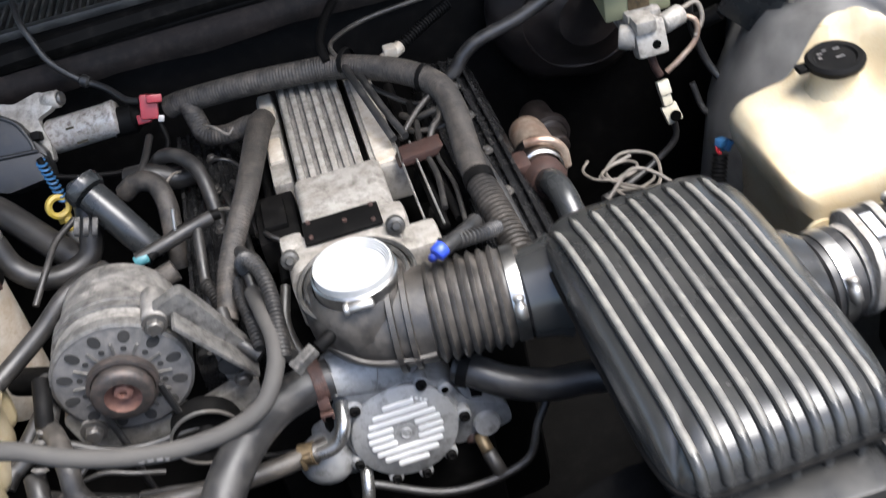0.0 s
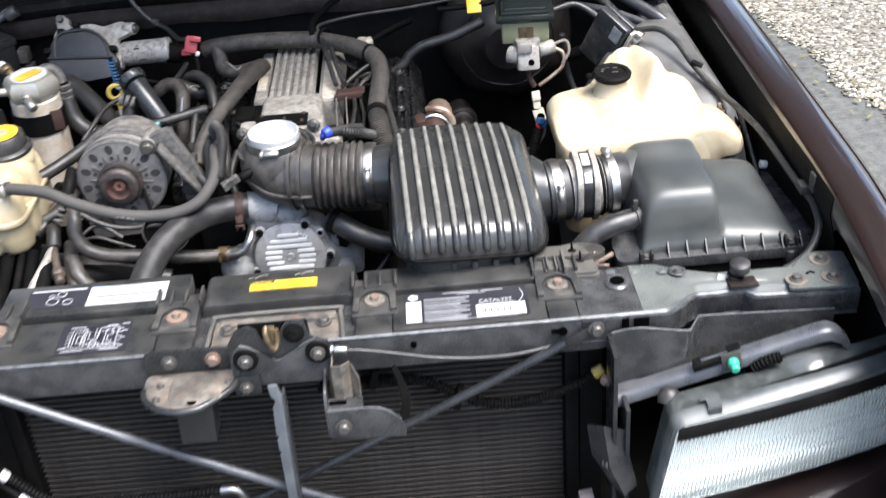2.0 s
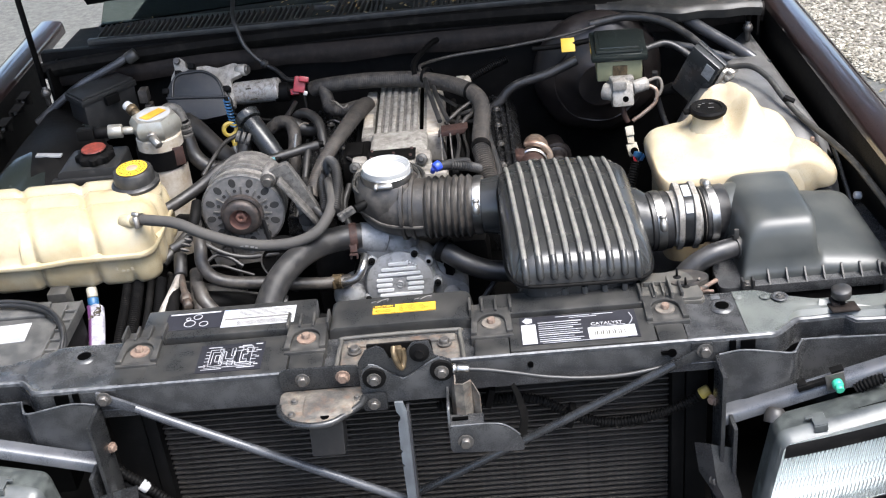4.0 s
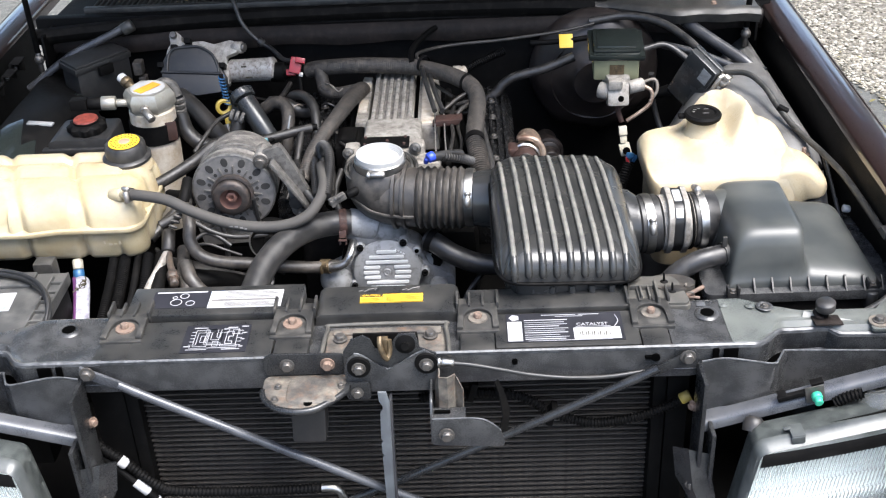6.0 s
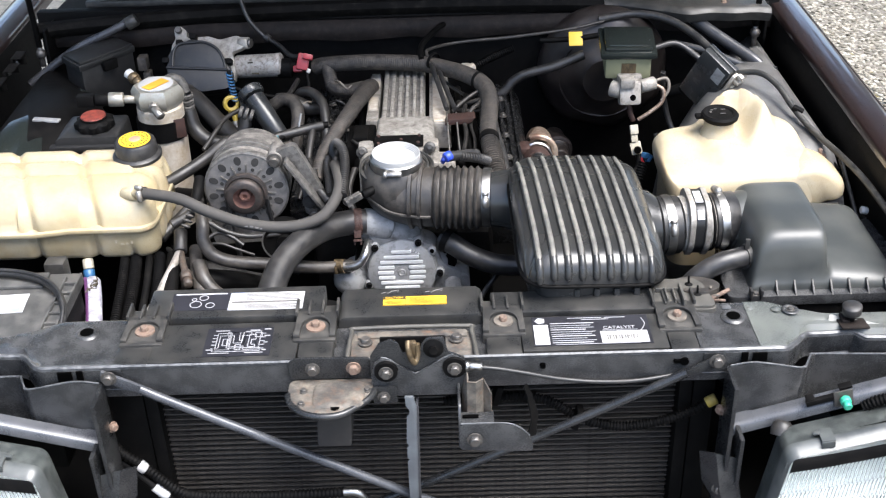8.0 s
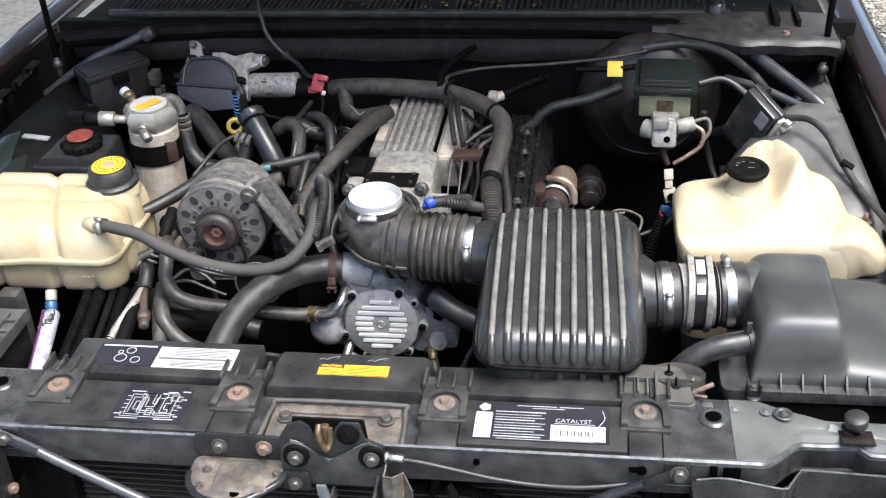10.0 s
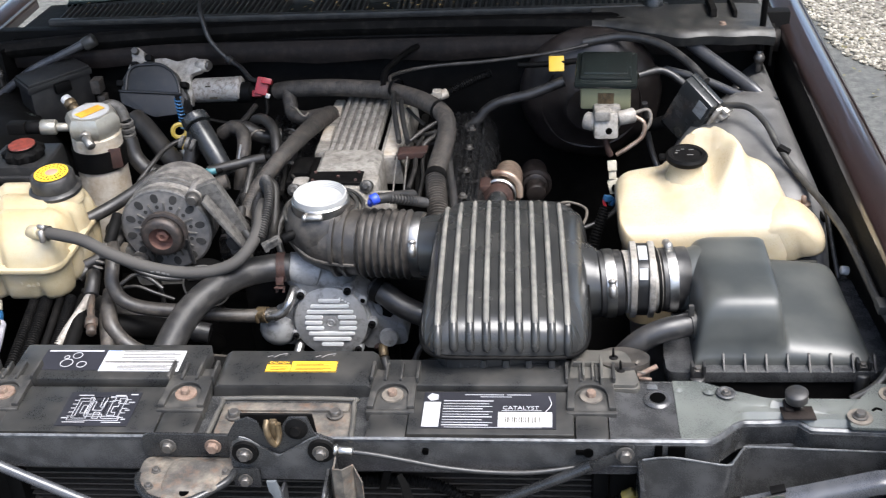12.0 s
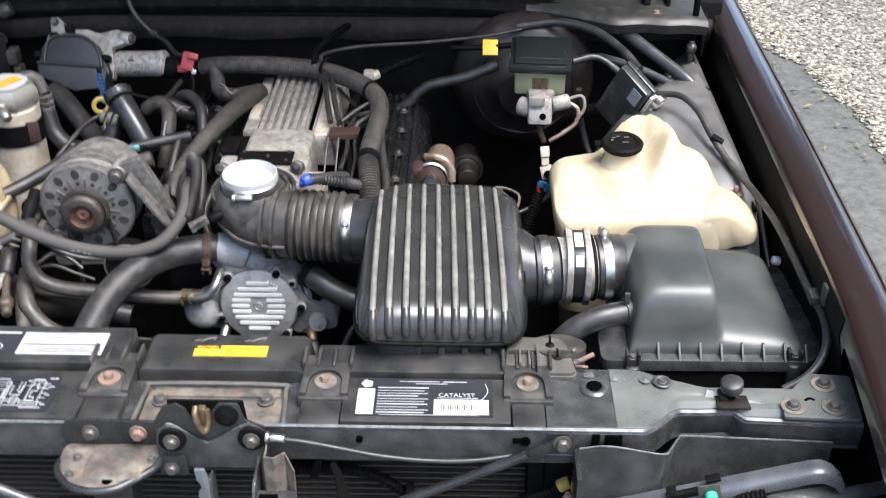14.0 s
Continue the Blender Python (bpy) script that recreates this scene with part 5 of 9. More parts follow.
for p in ((0.235, 0.02, 0.672), (0.12, 0.045, 0.70)):
    part("clip", cbox(p, (0.010, 0.02, 0.034), 0.002, (0, 15, 0)), "dull_black", loomf)


# ---- headlamps ----
def headlamp(s, o=0.0):
    """A lamp with its glass, bezel and frame; s is 1 for the driver's side."""
    t = thing("headlamp", (s * 0.68 + o, -0.09, 0.56), "rectangular headlamp with fluted clear lens and pale bezel", "headlamp", "headlamps")

    def P(u, v, d=0.0):
        """u across from the inner end, v up from the foot, d forward, in metres."""
        sweep = 0.05 * (u / 0.4) ** 2
        return (s * (0.468 + u * 0.985 + 0.025 * v / 0.14) + o, -0.128 + sweep + 0.022 * (v / 0.14) - d, 0.572 + v + u * 0.145)
    corners = rounded([(0.012, 0.004), (0.40, 0.004), (0.41, 0.118), (0.018, 0.125)], 0.012)
    outer = rounded([(0.005, -0.003), (0.407, -0.003), (0.416, 0.126), (0.011, 0.134)], 0.014)
    bm = bmesh.new()
    fr, br, bo, ro = ([bm.verts.new(P(u, v, d)) for u, v in ring] for ring, d in ((corners, 0.004), (corners, -0.006), (outer, -0.005), (outer, -0.016)))
    for a, b in ((br, fr), (fr, bo), (bo, ro)):
        for k in range(len(a)):
            j = (k + 1) % len(a)
            bm.faces.new((a[k], a[j], b[j], b[k]))
    bmesh.ops.recalc_face_normals(bm, faces=bm.faces)
    part("bezel", bm, "bezel", t, "pale grey bezel")
    shell = bmesh.new()
    body = rounded([(0.007, -0.001), (0.405, -0.001), (0.414, 0.124), (0.013, 0.132)], 0.014)
    back = rounded([(0.020, 0.010), (0.395, 0.010), (0.400, 0.112), (0.024, 0.118)], 0.014)
    rings = [[shell.verts.new(P(u, v, d)) for u, v in ring] for ring, d in ((body, -0.010), (body, -0.050), (back, -0.070))]
    for a, b in zip(rings, rings[1:]):
        for k in range(len(a)):
            j = (k + 1) % len(a)
            shell.faces.new((a[k], a[j], b[j], b[k]))
    shell.faces.new(rings[-1])
    bmesh.ops.recalc_face_normals(shell, faces=shell.faces)
    part("lamp_body", shell, "lamp_grey", t, "dull grey-green lamp body")
    rows = []
    nu = 420
    for k in range(nu + 1):
        u = 0.014 + 0.386 * k / nu
        flute = [0.0032 * (1 - abs(math.cos(math.pi * (k / 6 + ph)))) for ph in (0.0, 0.5)]
        rows.append([P(u, 0.006 + 0.113 * j / 16, (0.001 + flute[1 if 5 <= j < 9 else 0]) if 0 < j < 14 else 0.001) for j in range(17)])
    lens = part("lens", sheet(rows, 0.0025), "lens_glass", t, "fluted clear glass lens")
    lens.visible_shadow = False
    rows = [[P(0.014 + 0.386 * k / 60, 0.004 + 0.118 * j / 8, -0.012 - 0.026 * (1 - (2 * j / 8 - 1) ** 2) - 0.012 * (1 - (2 * k / 60 - 1) ** 2)) for j in range(9)] for k in range(61)]
    part("reflector", sheet(rows, 0.001), "reflector", t, "silvered reflector")
    part("top_strip", sheet([[P(0.02 + 0.37 * k / 12, v, d) for v, d in ((0.104, 0.0052), (0.118, 0.0050), (0.1225, 0.003))] for k in range(13)], 0.001), "dull_black", t)
    part("clip", joined(cbox(P(0.066, 0.138, -0.016), (0.018, 0.026, 0.0025), 0.001, (0, -s * 8, 0)), cbox(P(0.066, 0.134, -0.002), (0.018, 0.0025, 0.010), 0.001, (0, -s * 8, 0)), cbox(P(0.054, 0.139, -0.022), (0.010, 0.006, 0.0025), 0.001, (0, -s * 8, 0))), "bezel", t, "pale spring clip")
    part("housing", sheet([[P(0.02 + 0.38 * k / 10, v, d) for v, d in ((0.13, -0.03), (0.12, -0.06), (0.02, -0.07))] for k in range(11)], 0.003), "dull_black", t)
    return t


headlamp(1)
headlamp(-1, -0.006)


def lamp_frame(s, o=0.0):
    t = thing("headlamp_carrier", (s * 0.6 + o, -0.03, 0.6), "painted steel frame that carries the headlamp", "bracket", "headlamp carriers")

    def X(x):
        return s * x + o
    rail = []
    for k in range(25):
        x = 0.442 + 0.31 * k / 24
        z = 0.690 + 0.30 * (x - 0.45) - 0.03 * max(0, (x - 0.715) / 0.037) ** 2
        w = 1 + 1.6 * max(0, 1 - (x - 0.442) / 0.035)
        rail.append([(X(x), -0.019 + 0.011 * w, z), (X(x), -0.019, z + 0.001), (X(x), -0.028, z - 0.001), (X(x), -0.031, z - 0.004), (X(x), -0.032, z - 0.016)])
    part("top_rail", sheet(rail, 0.002), "rail_paint", t, "worn grey steel rail")
    part("back_plate", sheet([[(X(x), y, z - d) for d in (0, 0.04, 0.09)] for x, y, z in ((0.442, -0.003, 0.776), (0.478, -0.003, 0.780), (0.540, -0.003, 0.769), (0.552, 0.008, 0.767), (0.568, 0.040, 0.757), (0.580, 0.050, 0.752), (0.66, 0.050, 0.749), (0.76, 0.050, 0.745))], 0.002), "plate_paint", t, "bent black steel back plate")
    part("plate_edge", tube([(X(x), y, z) for x, y, z in ((0.442, -0.004, 0.777), (0.478, -0.004, 0.781), (0.540, -0.004, 0.770), (0.552, 0.007, 0.768), (0.568, 0.039, 0.758), (0.580, 0.049, 0.753), (0.66, 0.049, 0.750), (0.76, 0.049, 0.746))], 0.0014, 6, 6), "worn_edge", t, "bare worn plate edge")
    part("upright", joined(box(min(X(0.436), X(0.442)), max(X(0.436), X(0.442)), -0.055, -0.001, 0.52, 0.775, 0.001)), "black_paint", t, "black steel upright")
    part("inner_post", box(min(X(0.452), X(0.458)), max(X(0.452), X(0.458)), -0.062, -0.02, 0.52, 0.690, 0.001), "black_paint", t)
    part("baffle_wing", sheet([[(X(0.405), -0.03, 0.645), (X(0.425), -0.045, 0.652), (X(0.452), -0.05, 0.648)], [(X(0.41), -0.04, 0.60), (X(0.43), -0.07, 0.60), (X(0.458), -0.06, 0.61)], [(X(0.44), -0.06, 0.55), (X(0.45), -0.075, 0.55), (X(0.47), -0.06, 0.555)]], 0.003), "black_paint", t, "bent black plastic baffle")
    hexbolt(t, (X(0.430), -0.058, 0.60), (0, -1, 0), 0.007, "bolt_dark")
    hexbolt(t, (X(0.434), -0.012, 0.705), (-s, -0.6, 0), 0.006, "rust_bolt")
    return t


lamp_frame(1)
lamp_frame(-1, 0.004)
adj = thing("lamp_adjuster", (0.598, -0.03, 0.72), "green plastic headlamp adjuster in a black bracket", "adjuster")
part("screw", joined(cyl((0.596, -0.046, 0.7375), (0.596, -0.036, 0.7385), 0.0075), cyl((0.596, -0.054, 0.7365), (0.596, -0.045, 0.7375), 0.0062, seg=8)), "green", adj)
part("plate", cbox((0.595, -0.0345, 0.7385), (0.026, 0.002, 0.026), 0.0006, (0, -12, 0)), "bolt_dark", adj, "small steel plate")
part("bracket", joined(cbox((0.572, -0.031, 0.7355), (0.056, 0.008, 0.008), 0.002, (0, -17, 0)), cbox((0.600, -0.020, 0.748), (0.018, 0.012, 0.004), 0.0015, (0, -17, 0)), cbox((0.552, -0.026, 0.7325), (0.012, 0.014, 0.005), 0.0015, (0, -17, 0))), "dull_black", adj, "black plastic bracket")
cnd = thing("lamp_lead", (0.63, -0.03, 0.72), "short corrugated black lead behind the headlamp", "cable")
part("sheath", tube([(0.625, -0.035, 0.722), (0.640, -0.038, 0.734), (0.660, -0.040, 0.742)], 0.0075, 10, 10, ridge=0.001, pitch=0.005), "dull_black", cnd)
bulb = thing("lamp_boot", (0.51, -0.06, 0.70), "dusty rubber boot behind the headlamp", "boot")
part("boot", lathe([(0, 0), (0.014, 0), (0.015, 0.01), (0.013, 0.018), (0.009, 0.022), (0, 0.022)], (0.508, -0.055, 0.690), (0.3, 0.6, 0.8), 24), "hose_black", bulb)
lens_top = thing("lamp_bulb_cover", (0.70, 0.0, 0.70), "domed clear lamp cover behind the headlamp", "lamp cover")
part("shell", lathe([(0.06, 0), (0.055, 0.02), (0.035, 0.035), (0, 0.04)], (0.705, -0.03, 0.70), (0, -0.3, 1), 28), "lens_glass", lens_top)


# ---- intake tract ----
def clamp(parent, centre, axis, r, w=0.012, screw=(0, -1, 0)):
    """A worm-drive hose clamp: band, screw housing and screw."""
    c, a = Vector(centre), Vector(axis).normalized()
    band = part("clamp_band", lathe([(r - 0.001, -w / 2), (r + 0.0012, -w / 2), (r + 0.0018, 0), (r + 0.0012, w / 2), (r - 0.001, w / 2), (r - 0.001, -w / 2)], c, a, 40), "chrome", parent, "bright steel hose clamp")
    s = Vector(screw).normalized()
    s = (s - a * s.dot(a)).normalized()
    t = a.cross(s)
    p = c + s * (r + 0.004)
    part("screw", joined(cyl(p - t * 0.014, p + t * 0.010, 0.0048), cyl(p - t * 0.018, p - t * 0.012, 0.0062, seg=8), cyl(p - t * 0.008, p + t * 0.008, 0.0066, seg=10)), "steel", band)
    return band


SX0, SX1, SY0, SY1, SZ = 0.160, 0.386, 0.142, 0.530, 0.822
silencer = thing("air_silencer", (0.27, 0.35, 0.70), "black plastic intake silencer box with nine dusty ribs", "intake box")


def sil_lift(a, b):
    return 0.94 + 0.06 * (1 - b * b) - 0.55 * max(0, b - 0.25) ** 1.6


def sil_point(u, v, up=0.0):
    """A point of the lid's skin; u runs across it and v back from the front edge, each from -1 to 1."""
    k = max(abs(u), abs(v)) / (abs(u) ** 7 + abs(v) ** 7) ** (1 / 7)
    a, b = u / k, max(-1.0, min(1.0, v / k))
    f = max(0, (1 - abs(a) ** 5) * (1 - abs(b) ** 9)) ** 0.4
    return Vector(((SX0 + SX1) / 2 + u * (SX1 - SX0) / 2, (SY0 + SY1) / 2 + v * (SY1 - SY0) / 2 + 0.012 * u, SZ + 0.050 * f * sil_lift(a, b) - 0.009 * u + up))


part("lid", dome(SX0, SX1, SY0, SY1, SZ, 0.050, 44, 64, 5, 9, sil_lift, 0.012, tilt=-0.009, corner=7), "silencer_plastic", silencer, "glossy black ribbed lid")
low = dome(SX0 + 0.012, SX1 - 0.012, SY0 + 0.012, SY1 - 0.02, SZ - 0.006, -0.13, 24, 30, 4, 5, None, 0.012, tilt=-0.009, corner=7)
part("base", low, "silencer_plastic", silencer)
seam = []
for k in range(81):
    a = math.tau * k / 80
    ca, sa = math.cos(a), math.sin(a)
    r = 1 / (abs(ca) ** 7 + abs(sa) ** 7) ** (1 / 7)
    seam.append(((SX0 + SX1) / 2 + ca * r * (SX1 - SX0) / 2 * 1.004, (SY0 + SY1) / 2 + sa * r * (SY1 - SY0) / 2 * 1.004 + 0.012 * ca * r, SZ - 0.003 - 0.009 * ca * r))
part("seam_flange", tube(seam, 0.0030, 8, 2), "dull_black", silencer)
for k in range(9):
    f = k / 8
    aa, ab = -0.752 + 1.487 * f, -0.858 + 1.504 * f
    pts, crest = [], []
    for j in range(61):
        t = j / 60
        u = aa + (ab - aa) * t ** 1.9
        v = -0.9990 / (1 + abs(aa) ** 7) ** (1 / 7) + 1.845 * t ** 1.9
        p = sil_point(u, v, 0.0002)
        pts.append(p)
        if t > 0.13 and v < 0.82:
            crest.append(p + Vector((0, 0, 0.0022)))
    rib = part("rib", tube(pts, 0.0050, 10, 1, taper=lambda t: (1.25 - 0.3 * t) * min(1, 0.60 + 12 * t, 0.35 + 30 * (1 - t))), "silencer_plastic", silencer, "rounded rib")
    # Pale strip along the crest: dust, with reflected sky painted in.
    part("dust_sheen_crest", tube(crest, 0.0037, 8, 1, taper=lambda t: min(1.25 - 0.25 * t, 0.3 + 12 * t, 0.4 + 30 * (1 - t))), "rib_dust_sheen", rib, "dust and painted sky sheen on the rib's crest")
for k in range(5):
    part("underside_rib", cbox((0.215 + 0.030 * k, SY0 + 0.013, SZ - 0.028), (0.010, 0.014, 0.03), 0.004), "silencer_plastic", silencer)
part("inlet_neck", lathe([(0.062, 0), (0.060, 0.015), (0.050, 0.030), (0.047, 0.05)], (0.372, 0.375, 0.783), (1, -0.10, 0.02), 36), "silencer_plastic", silencer)
part("outlet_neck", lathe([(0.058, 0), (0.052, 0.014), (0.048, 0.04)], (0.172, 0.478, 0.785), (-1, 0.05, 0), 36), "silencer_plastic", silencer)

duct = thing("intake_duct", (0.02, 0.51, 0.73), "dusty black rubber intake elbow with bellows", "intake duct")
prof = [(0.050, 0.0)]
for k in range(7):
    b = 0.004 + k * 0.0118
    prof += [(0.051, b), (0.0555, b + 0.0025), (0.0565, b + 0.0055), (0.0525, b + 0.0085)]
prof += [(0.050, 0.088), (0.050, 0.108)]
part("bellows", lathe(prof, (0.030, 0.502, 0.780), (1, -0.11, 0.015), 44), "grey_rubber", duct, "ribbed rubber bellows")
clamp(duct, (0.126, 0.491, 0.782), (1, -0.11, 0.015), 0.051, 0.014, (0.0, -1, 0.35))
part("elbow", tube([(-0.040, 0.545, 0.795), (-0.042, 0.535, 0.790), (-0.036, 0.520, 0.787), (-0.010, 0.510, 0.781), (0.015, 0.505, 0.780), (0.034, 0.502, 0.780)], 0.053, 28, 6, taper=lambda t: 0.99 if t < 0.4 else 0.99 + 0.02 * t), "grey_rubber", duct, "smooth dusty rubber elbow")
part("bowl", lathe([(0, -0.058), (0.030, -0.056), (0.052, -0.042), (0.062, -0.02), (0.063, 0.0), (0.056, 0.022), (0.047, 0.034)], (-0.034, 0.527, 0.805), (0.0, -0.10, 1), 40), "grey_rubber", duct)
for k, x in enumerate((-0.005, 0.012)):
    part("strengthening_rib", lathe([(0.0545, -0.004), (0.0592, -0.0028), (0.0592, 0.0028), (0.0545, 0.004)], (x, 0.508 - 0.1 * (x + 0.005), 0.781), (1, -0.14, 0), 40), "grey_rubber", duct)
part("side_rib", tube([(-0.085, 0.492, 0.79), (-0.05, 0.464, 0.775), (-0.01, 0.452, 0.770), (0.025, 0.450, 0.768)], 0.003, 6), "grey_rubber", duct)
cap = thing("throttle_cover", (-0.033, 0.523, 0.84), "round white disc clamped over the throttle duct opening", "cover")
part("band", lathe([(0.043, -0.012), (0.0462, -0.012), (0.0465, 0.004), (0.0445, 0.006), (0.043, 0.004), (0.043, -0.012)], (-0.033, 0.523, 0.846), (0.02, -0.03, 1), 44), "chrome", cap, "bright clamp band")
part("disc", lathe([(0, 0.0008), (0.0325, 0.0008), (0.0340, 0.0022), (0.0352, 0.0024), (0.0358, 0.0044), (0.0368, 0.0047), (0.0374, 0.0068), (0.0384, 0.0071), (0.0390, 0.0092), (0.0398, 0.0095), (0.0402, 0.0114), (0.0412, 0.0118), (0.0424, 0.0112), (0.0430, 0.004), (0.0430, -0.010), (0, -0.010)], (-0.033, 0.523, 0.8485), (0.02, -0.03, 1), 44), mat("disc_white", (0.36, 0.36, 0.352), 0.5, alt=(0.31, 0.31, 0.302), bump=0.05, blotch=60), cap, "plain white disc")
part("screw", joined(cyl((-0.050, 0.4765, 0.840), (-0.022, 0.4735, 0.842), 0.0050), cyl((-0.054, 0.477, 0.8398), (-0.048, 0.4765, 0.840), 0.0068, seg=8)), "steel", cap)

# throttle body and plenum
engine = thing("engine", (0, 0.8, 0.45), "dirty vee engine with ribbed alloy intake plenum", "engine")
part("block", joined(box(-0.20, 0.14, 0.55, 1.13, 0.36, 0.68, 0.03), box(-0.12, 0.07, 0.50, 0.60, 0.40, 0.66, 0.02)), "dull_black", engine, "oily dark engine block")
part("throttle_flange", joined(*[lathe([(r - 0.006, -0.006), (r, -0.006), (r, 0.004), (r - 0.003, 0.006), (r - 0.006, 0.004), (r - 0.006, -0.006)], (-0.033, 0.535 + 0.006 * k, 0.826 - 0.006 * k), (0, -0.06, 1), 40) for k, r in enumerate((0.058, 0.067))]), "dusty_plastic", engine, "dusty round throttle flange")
part("throttle_body", prism(rounded([(-0.106, 0.730), (-0.106, 0.800), (-0.094, 0.815), (0.020, 0.815), (0.034, 0.800), (0.034, 0.730)], 0.01), 0.595, 0.655, 0.005), "dirty_alloy", engine, "dirty cast throttle body")
part("front_plenum", joined(prism([(-0.080, 0.72), (-0.078, 0.806), (-0.072, 0.812), (0.025, 0.812), (0.034, 0.806), (0.036, 0.72)], 0.652, 0.778, 0.005)), "dirty_alloy", engine)
for c, sz in (((-0.094, 0.652, 0.800), (0.030, 0.034, 0.034)), ((0.026, 0.648, 0.803), (0.034, 0.040, 0.034)), ((0.048, 0.612, 0.775), (0.05, 0.05, 0.06))):
    part("mounting_boss", cbox(c, sz, 0.009), "dirty_alloy", engine)
plate = part("plenum_plate", box(-0.078, 0.014, 0.630, 0.674, 0.8175, 0.8215, 0.0015), "dull_black", engine, "black blanking plate with rusty screws")
for x, y in ((-0.070, 0.638), (0.006, 0.668), (-0.028, 0.652), (-0.070, 0.668), (0.004, 0.638)):
    hexbolt(plate, (x, y, 0.8215), (0, 0, 1), 0.003, "rust", washer=False)
for x, y, z in ((-0.100, 0.634, 0.806), (0.026, 0.628, 0.815)):
    part("bolt", joined(cyl((x, y, z), (x, y - 0.018, z + 0.010), 0.011, seg=14), cyl((x, y - 0.016, z + 0.009), (x, y - 0.022, z + 0.012), 0.006, seg=6)), "dusty_plastic", engine)
PM = pose(0, 0, 0, -4.5, 0, 0)
plen = part("plenum_lid", joined(prism([(-0.076, 0.74), (-0.072, 0.798), (0.016, 0.798), (0.016, 0.74)], 0.776, 1.060, 0.004), prism([(0.023, 0.74), (0.024, 0.795), (0.062, 0.795), (0.068, 0.74)], 0.776, 1.060, 0.004), box(-0.105, -0.078, 0.82, 1.06, 0.73, 0.785, 0.006)), "dirty_alloy", engine, "ribbed cast plenum lid")
for k in range(6):
    x = -0.065 + 0.0148 * k
    part("rib", cbox((x, 0.918, 0.8000), (0.0084, 0.272, 0.010), 0.0022), "dirty_alloy", plen)
    if k < 5:
        part("groove", box(x + 0.0045, x + 0.0103, 0.784, 1.052, 0.7975, 0.7992, 0), "alt_dirt", plen, "darker strip in the groove")
part("gap", box(0.0165, 0.0225, 0.780, 1.05, 0.75, 0.790, 0), "dark_gap", plen)
part("rough_patch", cbox((0.044, 0.91, 0.797), (0.026, 0.25, 0.006), 0.003), "foil", plen, "flaking pale crust")
part("rough_patch", cbox((-0.091, 1.02, 0.786), (0.020, 0.07, 0.008), 0.003), "foil", plen, "flaking pale crust")
part("rough_patch", cbox((-0.092, 0.90, 0.786), (0.020, 0.06, 0.008), 0.003), "foil", plen, "flaking pale crust")
for s, x0 in ((1, 0.120), (-1, -0.245)):
    vc = part("valve_cover", prism(rounded([(x0, 0.62), (x0 + 0.005, 0.735), (x0 + 0.085, 0.735), (x0 + 0.105, 0.70), (x0 + 0.11, 0.62)], 0.012), 0.60, 1.10, 0.004), "valve_black", engine, "black ribbed valve cover")
    for k in range(6):
        part("rib", cbox((x0 + 0.012 + 0.014 * k, 0.85, 0.738), (0.006, 0.48, 0.010), 0.002), "valve_black", vc)
    for y in (0.72, 0.82, 0.915, 1.0):
        hexbolt(vc, (x0 + 0.058, y, 0.743), (0, 0, 1), 0.006, "bolt_dark")
part("fuel_rail", joined(cyl((0.085, 0.66, 0.765), (0.085, 1.02, 0.765), 0.007), cyl((-0.115, 0.66, 0.755), (-0.115, 1.02, 0.755), 0.007), *[cyl((0.085, 0.70 + 0.09 * k, 0.765), (0.075, 0.70 + 0.09 * k, 0.72), 0.011) for k in range(4)]), "dull_black", engine)
part("coil_cover", joined(box(-0.135, -0.082, 0.70, 0.80, 0.74, 0.788, 0.006), cbox((-0.11, 0.75, 0.79), (0.03, 0.06, 0.012), 0.004)), "dull_black", engine, "black sensor housing")
part("bracket", prism([(0.055, 0.80), (0.062, 0.812), (0.115, 0.815), (0.105, 0.803)], 0.755, 0.785, 0.001), "rust", engine, "rusty bracket")

# pump and its slotted cover
pump = thing("water_pump", (-0.03, 0.52, 0.60), "bright cast alloy pump with slotted round cover", "pump")
CN = Vector((0, -1, 0.16)).normalized()
CC = Vector((-0.031, 0.487, 0.638))
part("housing", joined(lathe([(0.0, 0.060), (0.060, 0.058), (0.066, 0.045), (0.067, 0.004), (0.064, 0.0), (0, 0.0)], CC, -CN, 44),
                         ball((-0.126, 0.502, 0.613), (0.034, 0.032, 0.031)), prism(rounded([(-0.130, 0.584), (-0.060, 0.578), (-0.058, 0.690), (-0.090, 0.688), (-0.112, 0.645), (-0.140, 0.636)], 0.014), 0.494, 0.535, 0.009),
                         ball((-0.052, 0.535, 0.702), (0.062, 0.046, 0.036)), prism(rounded([(-0.010, 0.700), (0.030, 0.682), (0.048, 0.640), (0.092, 0.618), (0.094, 0.586), (0.020, 0.574)], 0.012), 0.494, 0.545, 0.008),
                         ball((0.040, 0.512, 0.640), (0.018, 0.016, 0.022)), cyl((-0.098, 0.505, 0.735), (-0.050, 0.514, 0.716), 0.0235, 0.028)), "alloy", pump, "cast alloy housing")
part("core_plug", lathe([(0, 0), (0.0165, 0), (0.0165, 0.010), (0.0145, 0.013), (0, 0.0125)], (0.062, 0.497, 0.600), CN, 28), "alloy", pump, "round pressed plug")
part("drain_cock", cyl((0.045, 0.505, 0.582), (0.043, 0.492, 0.572), 0.010), "rust", pump, "rusty drain plug")
cover = part("cover", lathe([(0, 0), (0.062, 0), (0.0625, 0.002), (0.0625, 0.0065), (0.0605, 0.0085), (0.0, 0.0085)], CC, CN, 56), "alloy", pump, "round slotted alloy cover")
